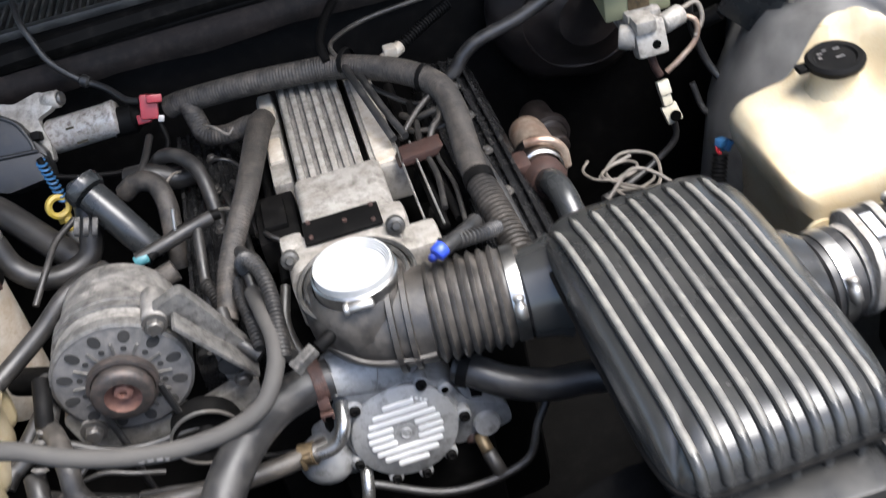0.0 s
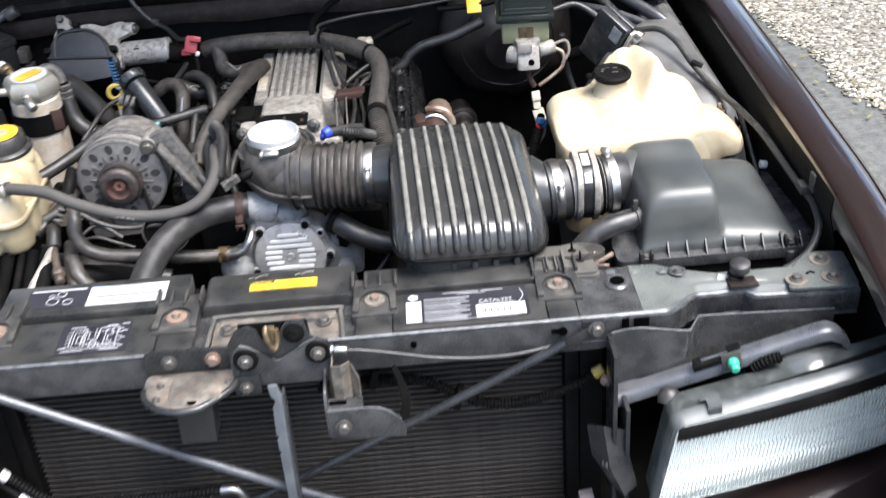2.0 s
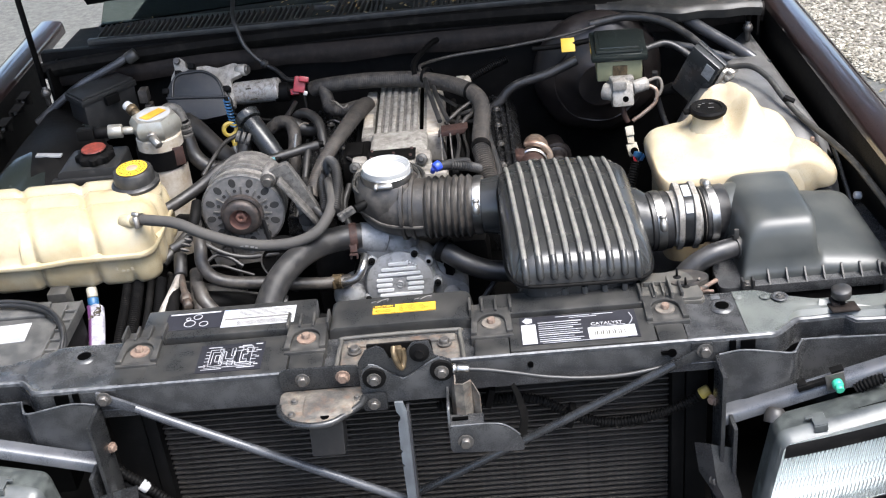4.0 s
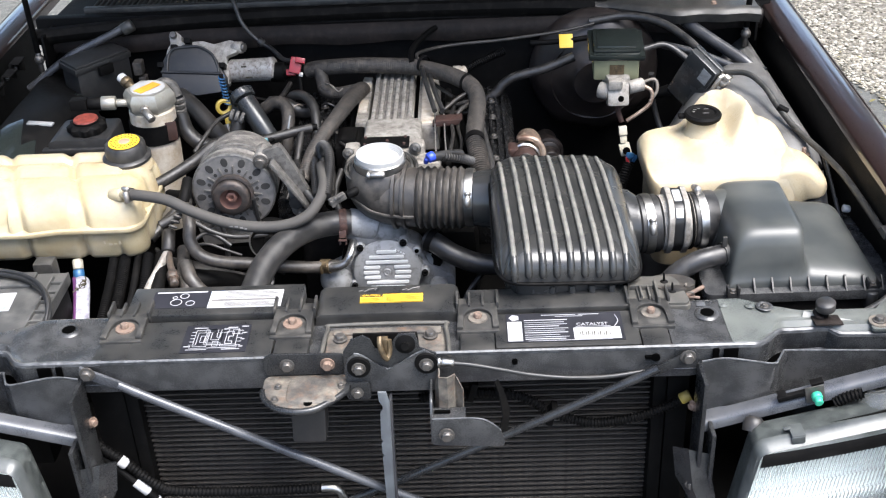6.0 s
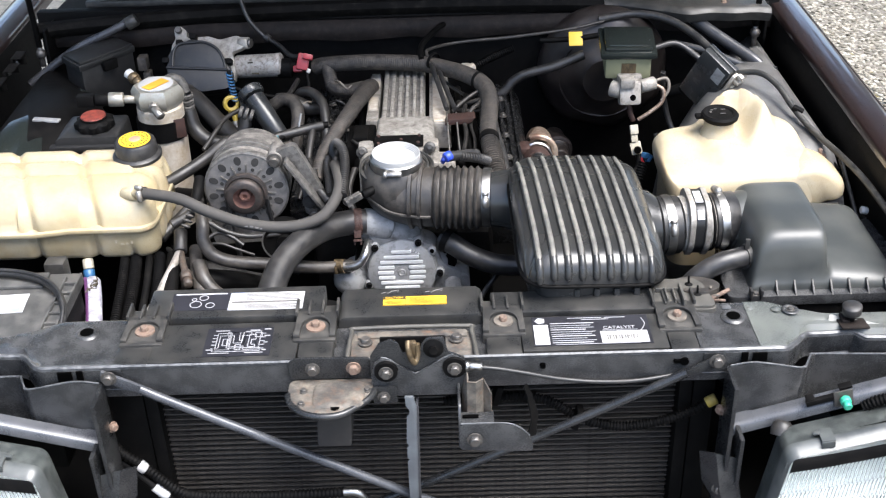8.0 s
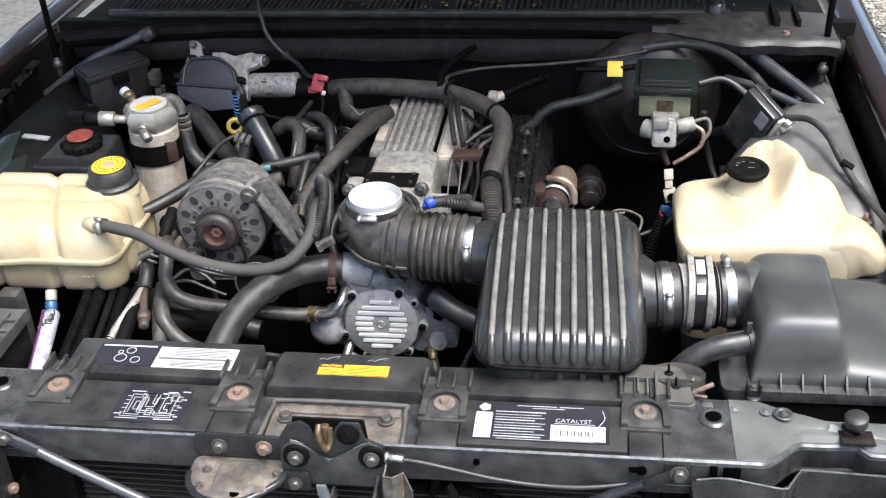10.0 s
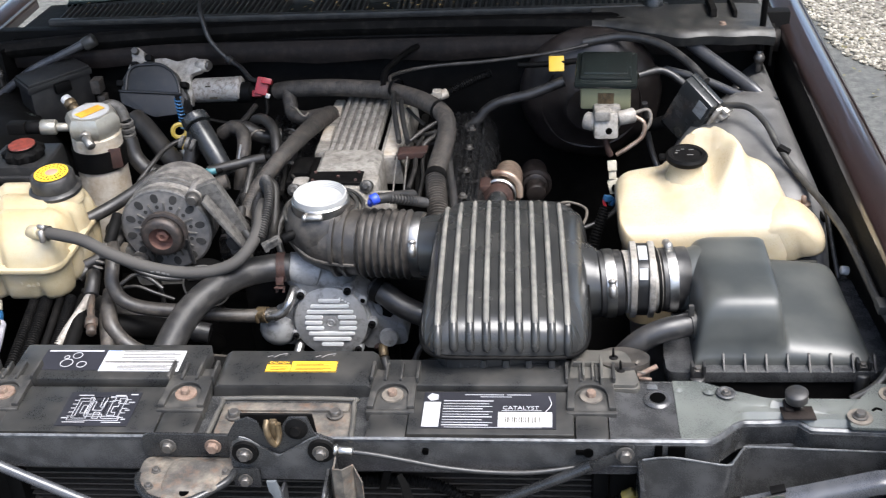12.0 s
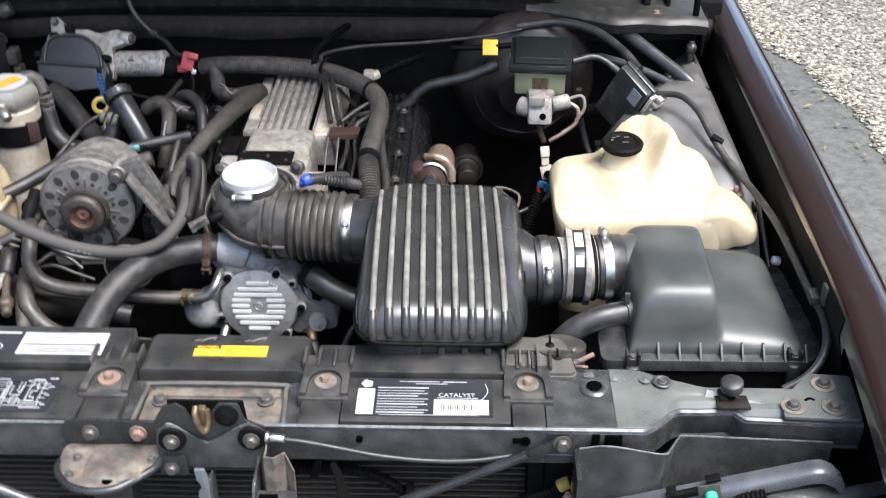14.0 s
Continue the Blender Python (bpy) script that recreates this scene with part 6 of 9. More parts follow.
cx, cz = Vector((1, 0, 0)), Vector((0, 0.158, 0.987))
TURN = Matrix((cx, cz, CN)).transposed().to_4x4()
for k in range(-4, 5):
    v = 0.0100 * k
    half = math.sqrt(max(0.0, 0.0440 ** 2 - v * v))
    spans = [(-half, -0.0145 + abs(v) * 0.2), (0.0145 - abs(v) * 0.2, half)] if abs(k) < 2 else [(-half, half)]
    for a, b in spans:
        p = CC + CN * 0.0085 + cz * v + cx * ((a + b) / 2)
        bm = prism(rounded([(-(b - a) / 2, -0.0029), ((b - a) / 2, -0.0029), ((b - a) / 2, 0.0029), (-(b - a) / 2, 0.0029)], 0.0028, 4), -0.001, 0.0034, 0.0014, FLAT)
        bm.transform(Matrix.Translation(p) @ TURN)
        part("raised_bar", bm, "bare_alu", cover, "bright raised bar")
bm = lathe([(0, 0), (0.0135, 0), (0.0135, 0.0012), (0, 0.0012)], CC + CN * 0.0085, CN, 6)
part("badge_plate", bm, "alloy", cover)
part("badge", lathe([(0, 0), (0.0068, 0), (0.0068, 0.0022), (0.0055, 0.003), (0.0045, 0.0018), (0.002, 0.0018), (0.0018, 0.0028), (0, 0.0028)], CC + CN * 0.0095, CN, 24), "alloy", cover)
bar_text(cover, [(-0.010, 0, 0.003, 0.003), (-0.005, 0, 0.004, 0.003), (0.001, 0, 0.003, 0.003), (0.006, 0, 0.004, 0.003)], CC + CN * 0.0088 + cx * 0.024 + cz * 0.038, cx * 0.85 - cz * 0.5, cz * 0.85 + cx * 0.5, "bare_alu")
for a, rr, r in ((134, 0.0680, 0.0062), (61, 0.0650, 0.0062), (-3, 0.0690, 0.0062), (202, 0.0660, 0.0055), (146, 0.0740, 0.0), (35, 0.0680, 0.0), (247, 0.066, 0.0055), (278, 0.066, 0.0055), (310, 0.066, 0.0062)):
    p = CC + (cx * math.cos(radians(a)) + cz * math.sin(radians(a))) * rr
    part("boss", lathe([(0, -0.006), (0.0088, -0.006), (0.0088, 0.0065), (0.0078, 0.0075), (0, 0.0075)], p, CN, 18), "alloy", cover)
    part("bolt", lathe([(0, 0.007), (r, 0.007), (r, 0.0125), (r - 0.001, 0.0135), (0.0032, 0.0135), (0.0028, 0.010), (0, 0.010)], p, CN, 16), "dull_black", cover, "black socket-head cover bolt") if r else part("eye", lathe([(0, 0.0074), (0.0042, 0.0074), (0.0042, 0.0080), (0, 0.0080)], p, CN, 14), "dark_gap", cover)
part("elbow_pipe", tube([(-0.140, 0.470, 0.659), (-0.120, 0.465, 0.662), (-0.104, 0.466, 0.670), (-0.094, 0.474, 0.685), (-0.090, 0.498, 0.695)], 0.0078, 14), "pipe_alu", pump, "bright bent pipe")
part("drain_pipe", tube([(-0.088, 0.492, 0.596), (-0.089, 0.474, 0.592), (-0.094, 0.458, 0.575), (-0.102, 0.455, 0.550), (-0.125, 0.455, 0.51), (-0.16, 0.455, 0.47)], 0.0078, 14), "pipe_alu", pump, "bright bent pipe")
part("sensor", cyl((0.050, 0.49, 0.586), (0.054, 0.470, 0.574), 0.008), "brass", pump, "brass sensor")
part("sensor_boot", cyl((0.054, 0.471, 0.574), (0.062, 0.45, 0.552), 0.009), "hose_black", pump, "black sensor boot")

# hoses
h = thing("radiator_hose", (-0.18, 0.40, 0.72), "thick black rubber upper radiator hose", "hose")
part("hose", tube([(-0.092, 0.500, 0.735), (-0.120, 0.495, 0.737), (-0.160, 0.470, 0.742), (-0.198, 0.42, 0.745), (-0.228, 0.36, 0.735), (-0.243, 0.29, 0.715), (-0.247, 0.22, 0.690), (-0.247, 0.17, 0.665)], 0.0225, 20, 8), "rubber", h)
band = part("clamp_band", lathe([(0.0222, -0.007), (0.0242, -0.007), (0.0248, -0.003), (0.0242, 0.0), (0.0248, 0.003), (0.0242, 0.007), (0.0222, 0.007), (0.0222, -0.007)], (-0.106, 0.498, 0.736), (1, 0.12, -0.03), 32), "rust", h, "rusty spring clamp")
part("clamp_tang", joined(cbox((-0.106, 0.474, 0.728), (0.013, 0.003, 0.020), 0.001, (-20, 0, 0)), cbox((-0.106, 0.467, 0.716), (0.015, 0.012, 0.003), 0.001, (-20, 0, 0)), cbox((-0.1005, 0.470, 0.711), (0.003, 0.010, 0.010), 0.001, (-20, 0, 0)), cbox((-0.1115, 0.470, 0.711), (0.003, 0.010, 0.010), 0.001, (-20, 0, 0))), "rust", band, "bent clamp ears")
h = thing("overflow_hose", (-0.3, 0.42, 0.77), "black rubber overflow hose clipped to the coolant tank", "hose")
part("hose", tube([(-0.476, 0.460, 0.828), (-0.440, 0.446, 0.830), (-0.398, 0.432, 0.828), (-0.353, 0.420, 0.810), (-0.30, 0.420, 0.787), (-0.25, 0.422, 0.775), (-0.20, 0.428, 0.773), (-0.162, 0.438, 0.783), (-0.140, 0.465, 0.800), (-0.134, 0.50, 0.812), (-0.140, 0.54, 0.815), (-0.150, 0.60, 0.80)], 0.0098, 14, 8), "hose_dust", h)
bar_text(h, [(0.0, 0.0, 0.006, 0.003), (0.009, 0.0, 0.006, 0.003), (0.018, -0.001, 0.006, 0.003), (0.026, -0.002, 0.004, 0.003)], (-0.292, 0.4105, 0.783), (1, 0, -0.15), (0, 0.3, 1), "fan_grey")
part("clamp_band", lathe([(0.0095, -0.005), (0.0122, -0.005), (0.0122, 0.005), (0.0095, 0.005)], (-0.470, 0.458, 0.828), (1, -0.3, 0), 20), "chrome", h, "bright hose clamp")
part("clamp_screw", joined(cyl((-0.472, 0.446, 0.840), (-0.470, 0.441, 0.820), 0.005), cyl((-0.480, 0.455, 0.842), (-0.466, 0.45, 0.842), 0.004)), "steel", h)
h = thing("heater_hose", (-0.27, 0.43, 0.68), "dusty rubber heater hose with brass spring clamp", "hose")
part("hose", tube([(-0.120, 0.478, 0.657), (-0.16, 0.465, 0.662), (-0.21, 0.448, 0.676), (-0.267, 0.435, 0.692), (-0.325, 0.430, 0.702), (-0.358, 0.432, 0.716), (-0.373, 0.44, 0.740), (-0.374, 0.455, 0.762), (-0.382, 0.49, 0.772), (-0.40, 0.53, 0.765)], 0.0115, 14, 8), "grey_rubber", h)
part("spring_clamp", joined(lathe([(0.0115, -0.009), (0.0135, -0.009), (0.0135, 0.009), (0.0115, 0.009)], (-0.142, 0.471, 0.660), (1, -0.2, 0.1), 22), cbox((-0.143, 0.457, 0.669), (0.010, 0.008, 0.010), 0.002), cbox((-0.148, 0.456, 0.662), (0.006, 0.006, 0.016), 0.002)), "brass", h, "brass-coloured spring clamp")
h = thing("lower_hose", (0.13, 0.45, 0.66), "black rubber hose that dips behind the silencer", "hose")
part("hose", tube([(0.045, 0.50, 0.695), (0.065, 0.485, 0.690), (0.095, 0.47, 0.676), (0.14, 0.46, 0.662), (0.20, 0.45, 0.660), (0.27, 0.41, 0.655)], 0.019, 18, 8), "rubber", h)
part("clamp_band", lathe([(0.0212, -0.006), (0.0232, -0.006), (0.0232, 0.006), (0.0212, 0.006)], (0.054, 0.494, 0.694), (1, -0.6, -0.3), 26), "dull_black", h, "rusty hose clamp")
h = thing("lower_hose", (-0.33, 0.38, 0.64), "dusty rubber hose low beside the pulleys", "hose")
part("clamp_band", lathe([(0.0132, -0.005), (0.0150, -0.005), (0.0150, 0.005), (0.0132, 0.005)], (-0.22, 0.37, 0.640), (1, 0, -0.05), 20), "rust", h, "rusty hose clamp")
part("hose", tube([(-0.385, 0.43, 0.70), (-0.372, 0.40, 0.685), (-0.345, 0.385, 0.660), (-0.30, 0.375, 0.645), (-0.22, 0.37, 0.640), (-0.12, 0.365, 0.628), (-0.04, 0.335, 0.605), (0.02, 0.28, 0.56)], 0.013, 14, 8), "grey_rubber", h)
h = thing("breather_hose", (0.46, 0.30, 0.70), "black rubber breather hose from the filter box", "hose")
part("hose", tube([(0.537, 0.270, 0.785), (0.515, 0.262, 0.785), (0.485, 0.255, 0.781), (0.455, 0.250, 0.765), (0.43, 0.245, 0.738), (0.41, 0.24, 0.70), (0.395, 0.235, 0.65)], 0.0165, 16, 8), "rubber", h)
part("clamp_band", joined(lathe([(0.0168, -0.004), (0.0195, -0.004), (0.0195, 0.004), (0.0168, 0.004)], (0.528, 0.267, 0.785), (1, 0.3, 0), 24), cbox((0.526, 0.262, 0.81), (0.008, 0.006, 0.02), 0.002)), "dusty_plastic", h)

# air meter and filter box
AX = Vector((1, 0.10, 0.02)).normalized()
maf = thing("air_flow_meter", (0.46, 0.37, 0.74), "grey cast air flow meter with black band between two clamps", "air meter")
part("rubber_sleeve", joined(lathe([(0.046, 0), (0.049, 0.002), (0.049, 0.034), (0.046, 0.036)], (0.402, 0.368, 0.786), AX, 40), lathe([(0.044, 0), (0.047, 0.002), (0.047, 0.040), (0.045, 0.042)], (0.492, 0.376, 0.788), AX, 40)), "rubber", maf)
clamp(maf, (0.418, 0.3695, 0.7865), AX, 0.0495, 0.014, (0, -1, 0.35))
clamp(maf, (0.507, 0.3775, 0.788), AX, 0.0475, 0.013, (0, 0.3, 1))
SIDE = Matrix(((0, 1, 0, 0), (1, 0, 0, 0), (0, 0, 1, 0), (0, 0, 0, 1)))
part("body", lathe([(0.040, 0), (0.0465, 0.001), (0.0475, 0.052), (0.040, 0.053)], (0.439, 0.3715, 0.787), AX, 40), "dirty_alloy", maf, "cast grey meter body")


def meter_ring(grow):
    return rounded([(0.3235 - grow, 0.770), (0.3215 - grow, 0.815 + grow), (0.340, 0.838 + grow), (0.396, 0.841 + grow), (0.420, 0.824), (0.424, 0.752), (0.345, 0.742 - grow)], 0.010, 4)


for x in (0.4485, 0.4745):
    part("flange", prism(meter_ring(0.003), x, x + 0.0095, 0.0022, SIDE), "dirty_alloy", maf, "cast flange")
part("black_band", prism(meter_ring(-0.001), 0.458, 0.4745, 0.001, SIDE), "housing_black", maf, "black moulded band")
part("sticker", cbox((0.4662, 0.366, 0.8405), (0.0125, 0.034, 0.0014), 0, (4, 0, 0)), "white", maf, "white part sticker")
part("sticker", cbox((0.4662, 0.3305, 0.8265), (0.0115, 0.016, 0.0014), 0, (51, 0, 0)), "white", maf, "white part sticker")
part("gasket", lathe([(0.0475, 0), (0.050, 0.001), (0.050, 0.004), (0.0475, 0.005)], (0.485, 0.3755, 0.788), AX, 36), "dull_black", maf)

filt = thing("air_filter_box", (0.63, 0.33, 0.60), "black plastic air filter housing with clipped lid", "air filter box")


def filter_lid():
    """A lid with a tall dome beside a lower shoulder that falls to the outer side."""
    bm = bmesh.new()
    nx, ny = 60, 40
    rows = []
    for j in range(ny + 1):
        b = math.sin(math.pi / 2 * (2 * j / ny - 1))
        y = 0.333 + b * 0.111
        row = []
        for i in range(nx + 1):
            a = math.sin(math.pi / 2 * (2 * i / nx - 1))
            x = 0.643 + a * 0.114 + 0.006 * (1 - b) * max(0, a) ** 2
            edge = ((1 - abs(a) ** 10) * (1 - abs(b) ** 8)) ** 0.4
            u = (x - 0.590) / 0.060
            dm = max(0.0, 1 - abs(u) ** 7) ** 0.40 if abs(u) < 1 else 0.0
            v = (y - 0.330) / 0.101
            dm *= max(0.0, 1 - abs(v) ** 9) ** 0.40 if abs(v) < 1 else 0.0
            sh = 0.030 + 0.026 * (b * 0.5 + 0.5) - 0.012 * max(0, a)
            soft = min(1.0, 1.02 / (1 + math.exp(-(dm - 0.52) * 8.5)))
            z = 0.744 + edge * (sh + (0.098 - sh) * soft)
            row.append(bm.verts.new((x, y, z)))
        rows.append(row)
    for a, b in zip(rows, rows[1:]):
        for k in range(nx):
            bm.faces.new((a[k], a[k + 1], b[k + 1], b[k]))
    return bm


part("lid", filter_lid(), "filter_plastic", filt, "smooth black lid with a dome")
part("lid_neck", lathe([(0.053, 0), (0.050, 0.016), (0.0465, 0.028), (0.044, 0.04)], (0.560, 0.381, 0.786), (-1, -0.10, 0), 36), "filter_plastic", filt)
part("rim", prism(rounded([(0.490, 0.205), (0.776, 0.208), (0.800, 0.24), (0.785, 0.452), (0.520, 0.452), (0.505, 0.30), (0.490, 0.27)], 0.015), 0.730, 0.748, 0.003, FLAT), "plate_paint", filt, "dusty rim")
part("tray", prism(rounded([(0.496, 0.212), (0.772, 0.214), (0.79, 0.24), (0.778, 0.445), (0.525, 0.445), (0.497, 0.27)], 0.02), 0.60, 0.7285, 0.004, FLAT), "dull_black", filt)
for k in range(8):
    part("rim_rib", prism([(0.206, 0.747), (0.229, 0.747), (0.229, 0.764), (0.2255, 0.764)], 0.5665 + 0.0285 * k, 0.5695 + 0.0285 * k, 0.0006, Matrix(((0, 1, 0, 0), (1, 0, 0, 0), (0, 0, 1, 0), (0, 0, 0, 1)))), "dusty_plastic", filt)
for x, y in ((0.532, 0.206), (0.752, 0.216)):
    cl = part("clip", joined(cbox((x, y, 0.742), (0.018, 0.012, 0.020), 0.003), cbox((x - 0.008, y - 0.001, 0.756), (0.004, 0.014, 0.014), 0.001), cbox((x + 0.008, y - 0.001, 0.756), (0.004, 0.014, 0.014), 0.001), cyl((x, y - 0.004, 0.712), (x, y - 0.004, 0.742), 0.010)), "housing_black", filt)
    hexbolt(cl, (x, y, 0.752), (0, 0, 1), 0.0045, "bolt_dark")
part("hinge_tab", cbox((0.715, 0.448, 0.765), (0.045, 0.02, 0.012), 0.003), "box_plastic", filt)

# washer tank
wash = thing("washer_tank", (0.60, 0.58, 0.62), "translucent cream washer fluid tank with black cap", "tank")
TOP_LINE = [(0.441, 0.790), (0.440, 0.808), (0.445, 0.820), (0.458, 0.831), (0.490, 0.838), (0.512, 0.842), (0.528, 0.857), (0.543, 0.880), (0.560, 0.901), (0.576, 0.911), (0.596, 0.913), (0.617, 0.906), (0.636, 0.890), (0.650, 0.868), (0.662, 0.858), (0.681, 0.851), (0.692, 0.843), (0.702, 0.824), (0.713, 0.803)]


def tank_rings(rings):
    """A closed skin over rings of equal length."""
    bm = bmesh.new()
    vs = [[bm.verts.new(p) for p in r] for r in rings]
    for a, b in zip(vs, vs[1:]):
        for k in range(len(a)):
            j = (k + 1) % len(a)
            bm.faces.new((a[k], b[k], b[j], a[j]))
    bm.faces.new(vs[0])
    bm.faces.new(vs[-1][::-1])
    bmesh.ops.recalc_face_normals(bm, faces=bm.faces)
    return bm


def tank_body():
    """The tank's main chamber: a level shoulder in front that climbs to the filler hump at the back."""
    top = smooth_path([(x, 0.0, z) for x, z in TOP_LINE], 4)
    rings = []
    for y, inset in ((0.472, 0.034), (0.4735, 0.022), (0.478, 0.012), (0.486, 0.005), (0.498, 0.001), (0.515, 0.0), (0.532, 0.0), (0.550, 0.0), (0.566, 0.0), (0.582, 0.0), (0.598, 0.0), (0.614, 0.0), (0.628, 0.0), (0.640, 0.0015), (0.650, 0.005), (0.657, 0.012), (0.660, 0.022)):
        climb = ease((y - 0.500) / 0.120)
        ring = []
        for p in top:
            shoulder = min(p[2], 0.816 + 0.012 * ease((p[0] - 0.50) / 0.12)) if p[2] > 0.80 else p[2]
            z = shoulder + (p[2] - shoulder) * climb - inset
            z = min(z, 0.843 + 0.050 * ease((p[0] - 0.582) / 0.055) + 0.085 * ease((y - 0.635) / 0.027))
            side = inset * (1 if p[0] < 0.56 else -1) * min(1.0, abs(p[0] - 0.56) / 0.06)
            lean = -0.012 * ease((y - 0.60) / 0.06) * max(0.0, (p[0] - 0.62) / 0.09)
            ring.append(Vector((p[0] + side + lean, y, z)))
        low, end = ring[0], ring[-1]
        ring = [Vector((low.x + 0.014, y, 0.64)), Vector((low.x + 0.014, y, 0.735)), Vector((low.x + 0.012, y, 0.752)), Vector((low.x + 0.005, y, 0.772))] + ring + [Vector((end.x + 0.004, y, 0.77)), Vector((end.x + 0.002, y, 0.74)), Vector((end.x - 0.002, y, 0.64))]
        rings.append(ring)
    return tank_rings(rings)


def tank_wing():
    """The stepped lobe that reaches towards the wheel arch, hollowed beneath."""
    line = [(0.610, 0.770), (0.655, 0.818), (0.690, 0.832), (0.708, 0.829), (0.727, 0.820), (0.748, 0.801), (0.756, 0.790), (0.758, 0.776), (0.755, 0.767), (0.745, 0.763), (0.728, 0.761), (0.712, 0.753), (0.696, 0.740), (0.660, 0.715), (0.620, 0.720)]
    loop = smooth_path([(x, 0.0, z) for x, z in line + line[:1]], 4)[:-1]
    c = Vector((0.69, 0.0, 0.775))
    rings = []
    for y, s in ((0.474, 0.70), (0.476, 0.82), (0.481, 0.91), (0.490, 0.97), (0.504, 1.0), (0.522, 1.0), (0.540, 1.0), (0.551, 0.97), (0.558, 0.90), (0.562, 0.78)):
        rings.append([Vector((c.x + (p[0] - c.x) * s, y, c.z + (p[2] - c.z) * s)) for p in loop])
    return tank_rings(rings)


part("tank_body", joined(tank_body(), tank_wing()), "tank", wash)
neck = part("filler_neck", lathe([(0.034, 0), (0.028, 0.012), (0.026, 0.030), (0, 0.030)], (0.551, 0.600, 0.840), (0, 0, 1), 28), "tank", wash)
part("cap", joined(lathe([(0, 0), (0.028, 0), (0.0325, 0.004), (0.0335, 0.010), (0.030, 0.014), (0.024, 0.0135), (0.022, 0.011), (0, 0.011)], (0.551, 0.600, 0.870), (0, -0.06, 1), 36), cbox((0.518, 0.606, 0.874), (0.02, 0.016, 0.007), 0.003)), "dull_black", wash, "black flip cap with worn markings")
bar_text(wash, [(-0.016, 0.010, 0.006, 0.002), (-0.008, 0.014, 0.005, 0.002), (0.004, 0.012, 0.008, 0.002), (-0.018, 0.002, 0.004, 0.003), (0.0, -0.004, 0.010, 0.002)], (0.551, 0.600, 0.8822), (1, 0, 0), (0, 1, 0.06), "fan_grey")
part("mount_screw", joined(lathe([(0, 0), (0.012, 0), (0.012, 0.003), (0, 0.003)], (0.738, 0.585, 0.796), (0, 0, 1), 18), cyl((0.738, 0.585, 0.797), (0.738, 0.585, 0.812), 0.004)), "rust_bolt", wash)
part("sensor_plug", joined(cyl((0.470, 0.478, 0.745), (0.470, 0.450, 0.74), 0.014), cyl((0.470, 0.452, 0.74), (0.470, 0.438, 0.738), 0.010), lathe([(0, 0), (0.021, 0), (0.021, 0.004), (0, 0.004)], (0.470, 0.474, 0.748), (0, -1, 0), 20)), "tank", wash, "cream moulded outlet plug")

# coolant tank
cool = thing("coolant_tank", (-0.6, 0.55, 0.70), "yellowed translucent coolant tank with seam and moulded bulges", "tank")


def coolant_ring(d, z, side=0.45, r=0.034):
    """A rounded rectangle, drawn in by d at the front and less at the sides, with the way out at each point."""
    x0, x1, y0, y1 = -0.86 + d * side, -0.455 - d * side, 0.438 + d, 0.655 - d * 0.5
    r = max(0.006, r - d * 0.25)
    r = min(r, (y1 - y0) * 0.48)
    pts = []
    for k in range(97):
        t = k / 96
        pts.append((x0 + r + (x1 - x0 - 2 * r) * t, y0, 0, -1))
    for k in range(1, 9):
        a = -math.pi / 2 + math.pi / 2 * k / 9
        pts.append((x1 - r + r * math.cos(a), y0 + r + r * math.sin(a), math.cos(a), math.sin(a)))
    for k in range(33):
        pts.append((x1, y0 + r + (y1 - y0 - 2 * r) * k / 32, 1, 0))
    for k in range(1, 6):
        a = math.pi / 2 * k / 6
        pts.append((x1 - r + r * math.cos(a), y1 - r + r * math.sin(a), math.cos(a), math.sin(a)))
    for k in range(97):
        pts.append((x1 - r - (x1 - x0 - 2 * r) * k / 96, y1, 0, 1))
    for k in range(1, 6):
        a = math.pi / 2 + math.pi / 2 * k / 6
        pts.append((x0 + r + r * math.cos(a), y1 - r + r * math.sin(a), math.cos(a), math.sin(a)))
    for k in range(33):
        pts.append((x0, y1 - r - (y1 - y0 - 2 * r) * k / 32, -1, 0))
    for k in range(1, 9):
        a = math.pi + math.pi / 2 * k / 9
        pts.append((x0 + r + r * math.cos(a), y0 + r + r * math.sin(a), math.cos(a), math.sin(a)))
    return [(x, y, z, nx, ny) for x, y, nx, ny in pts]


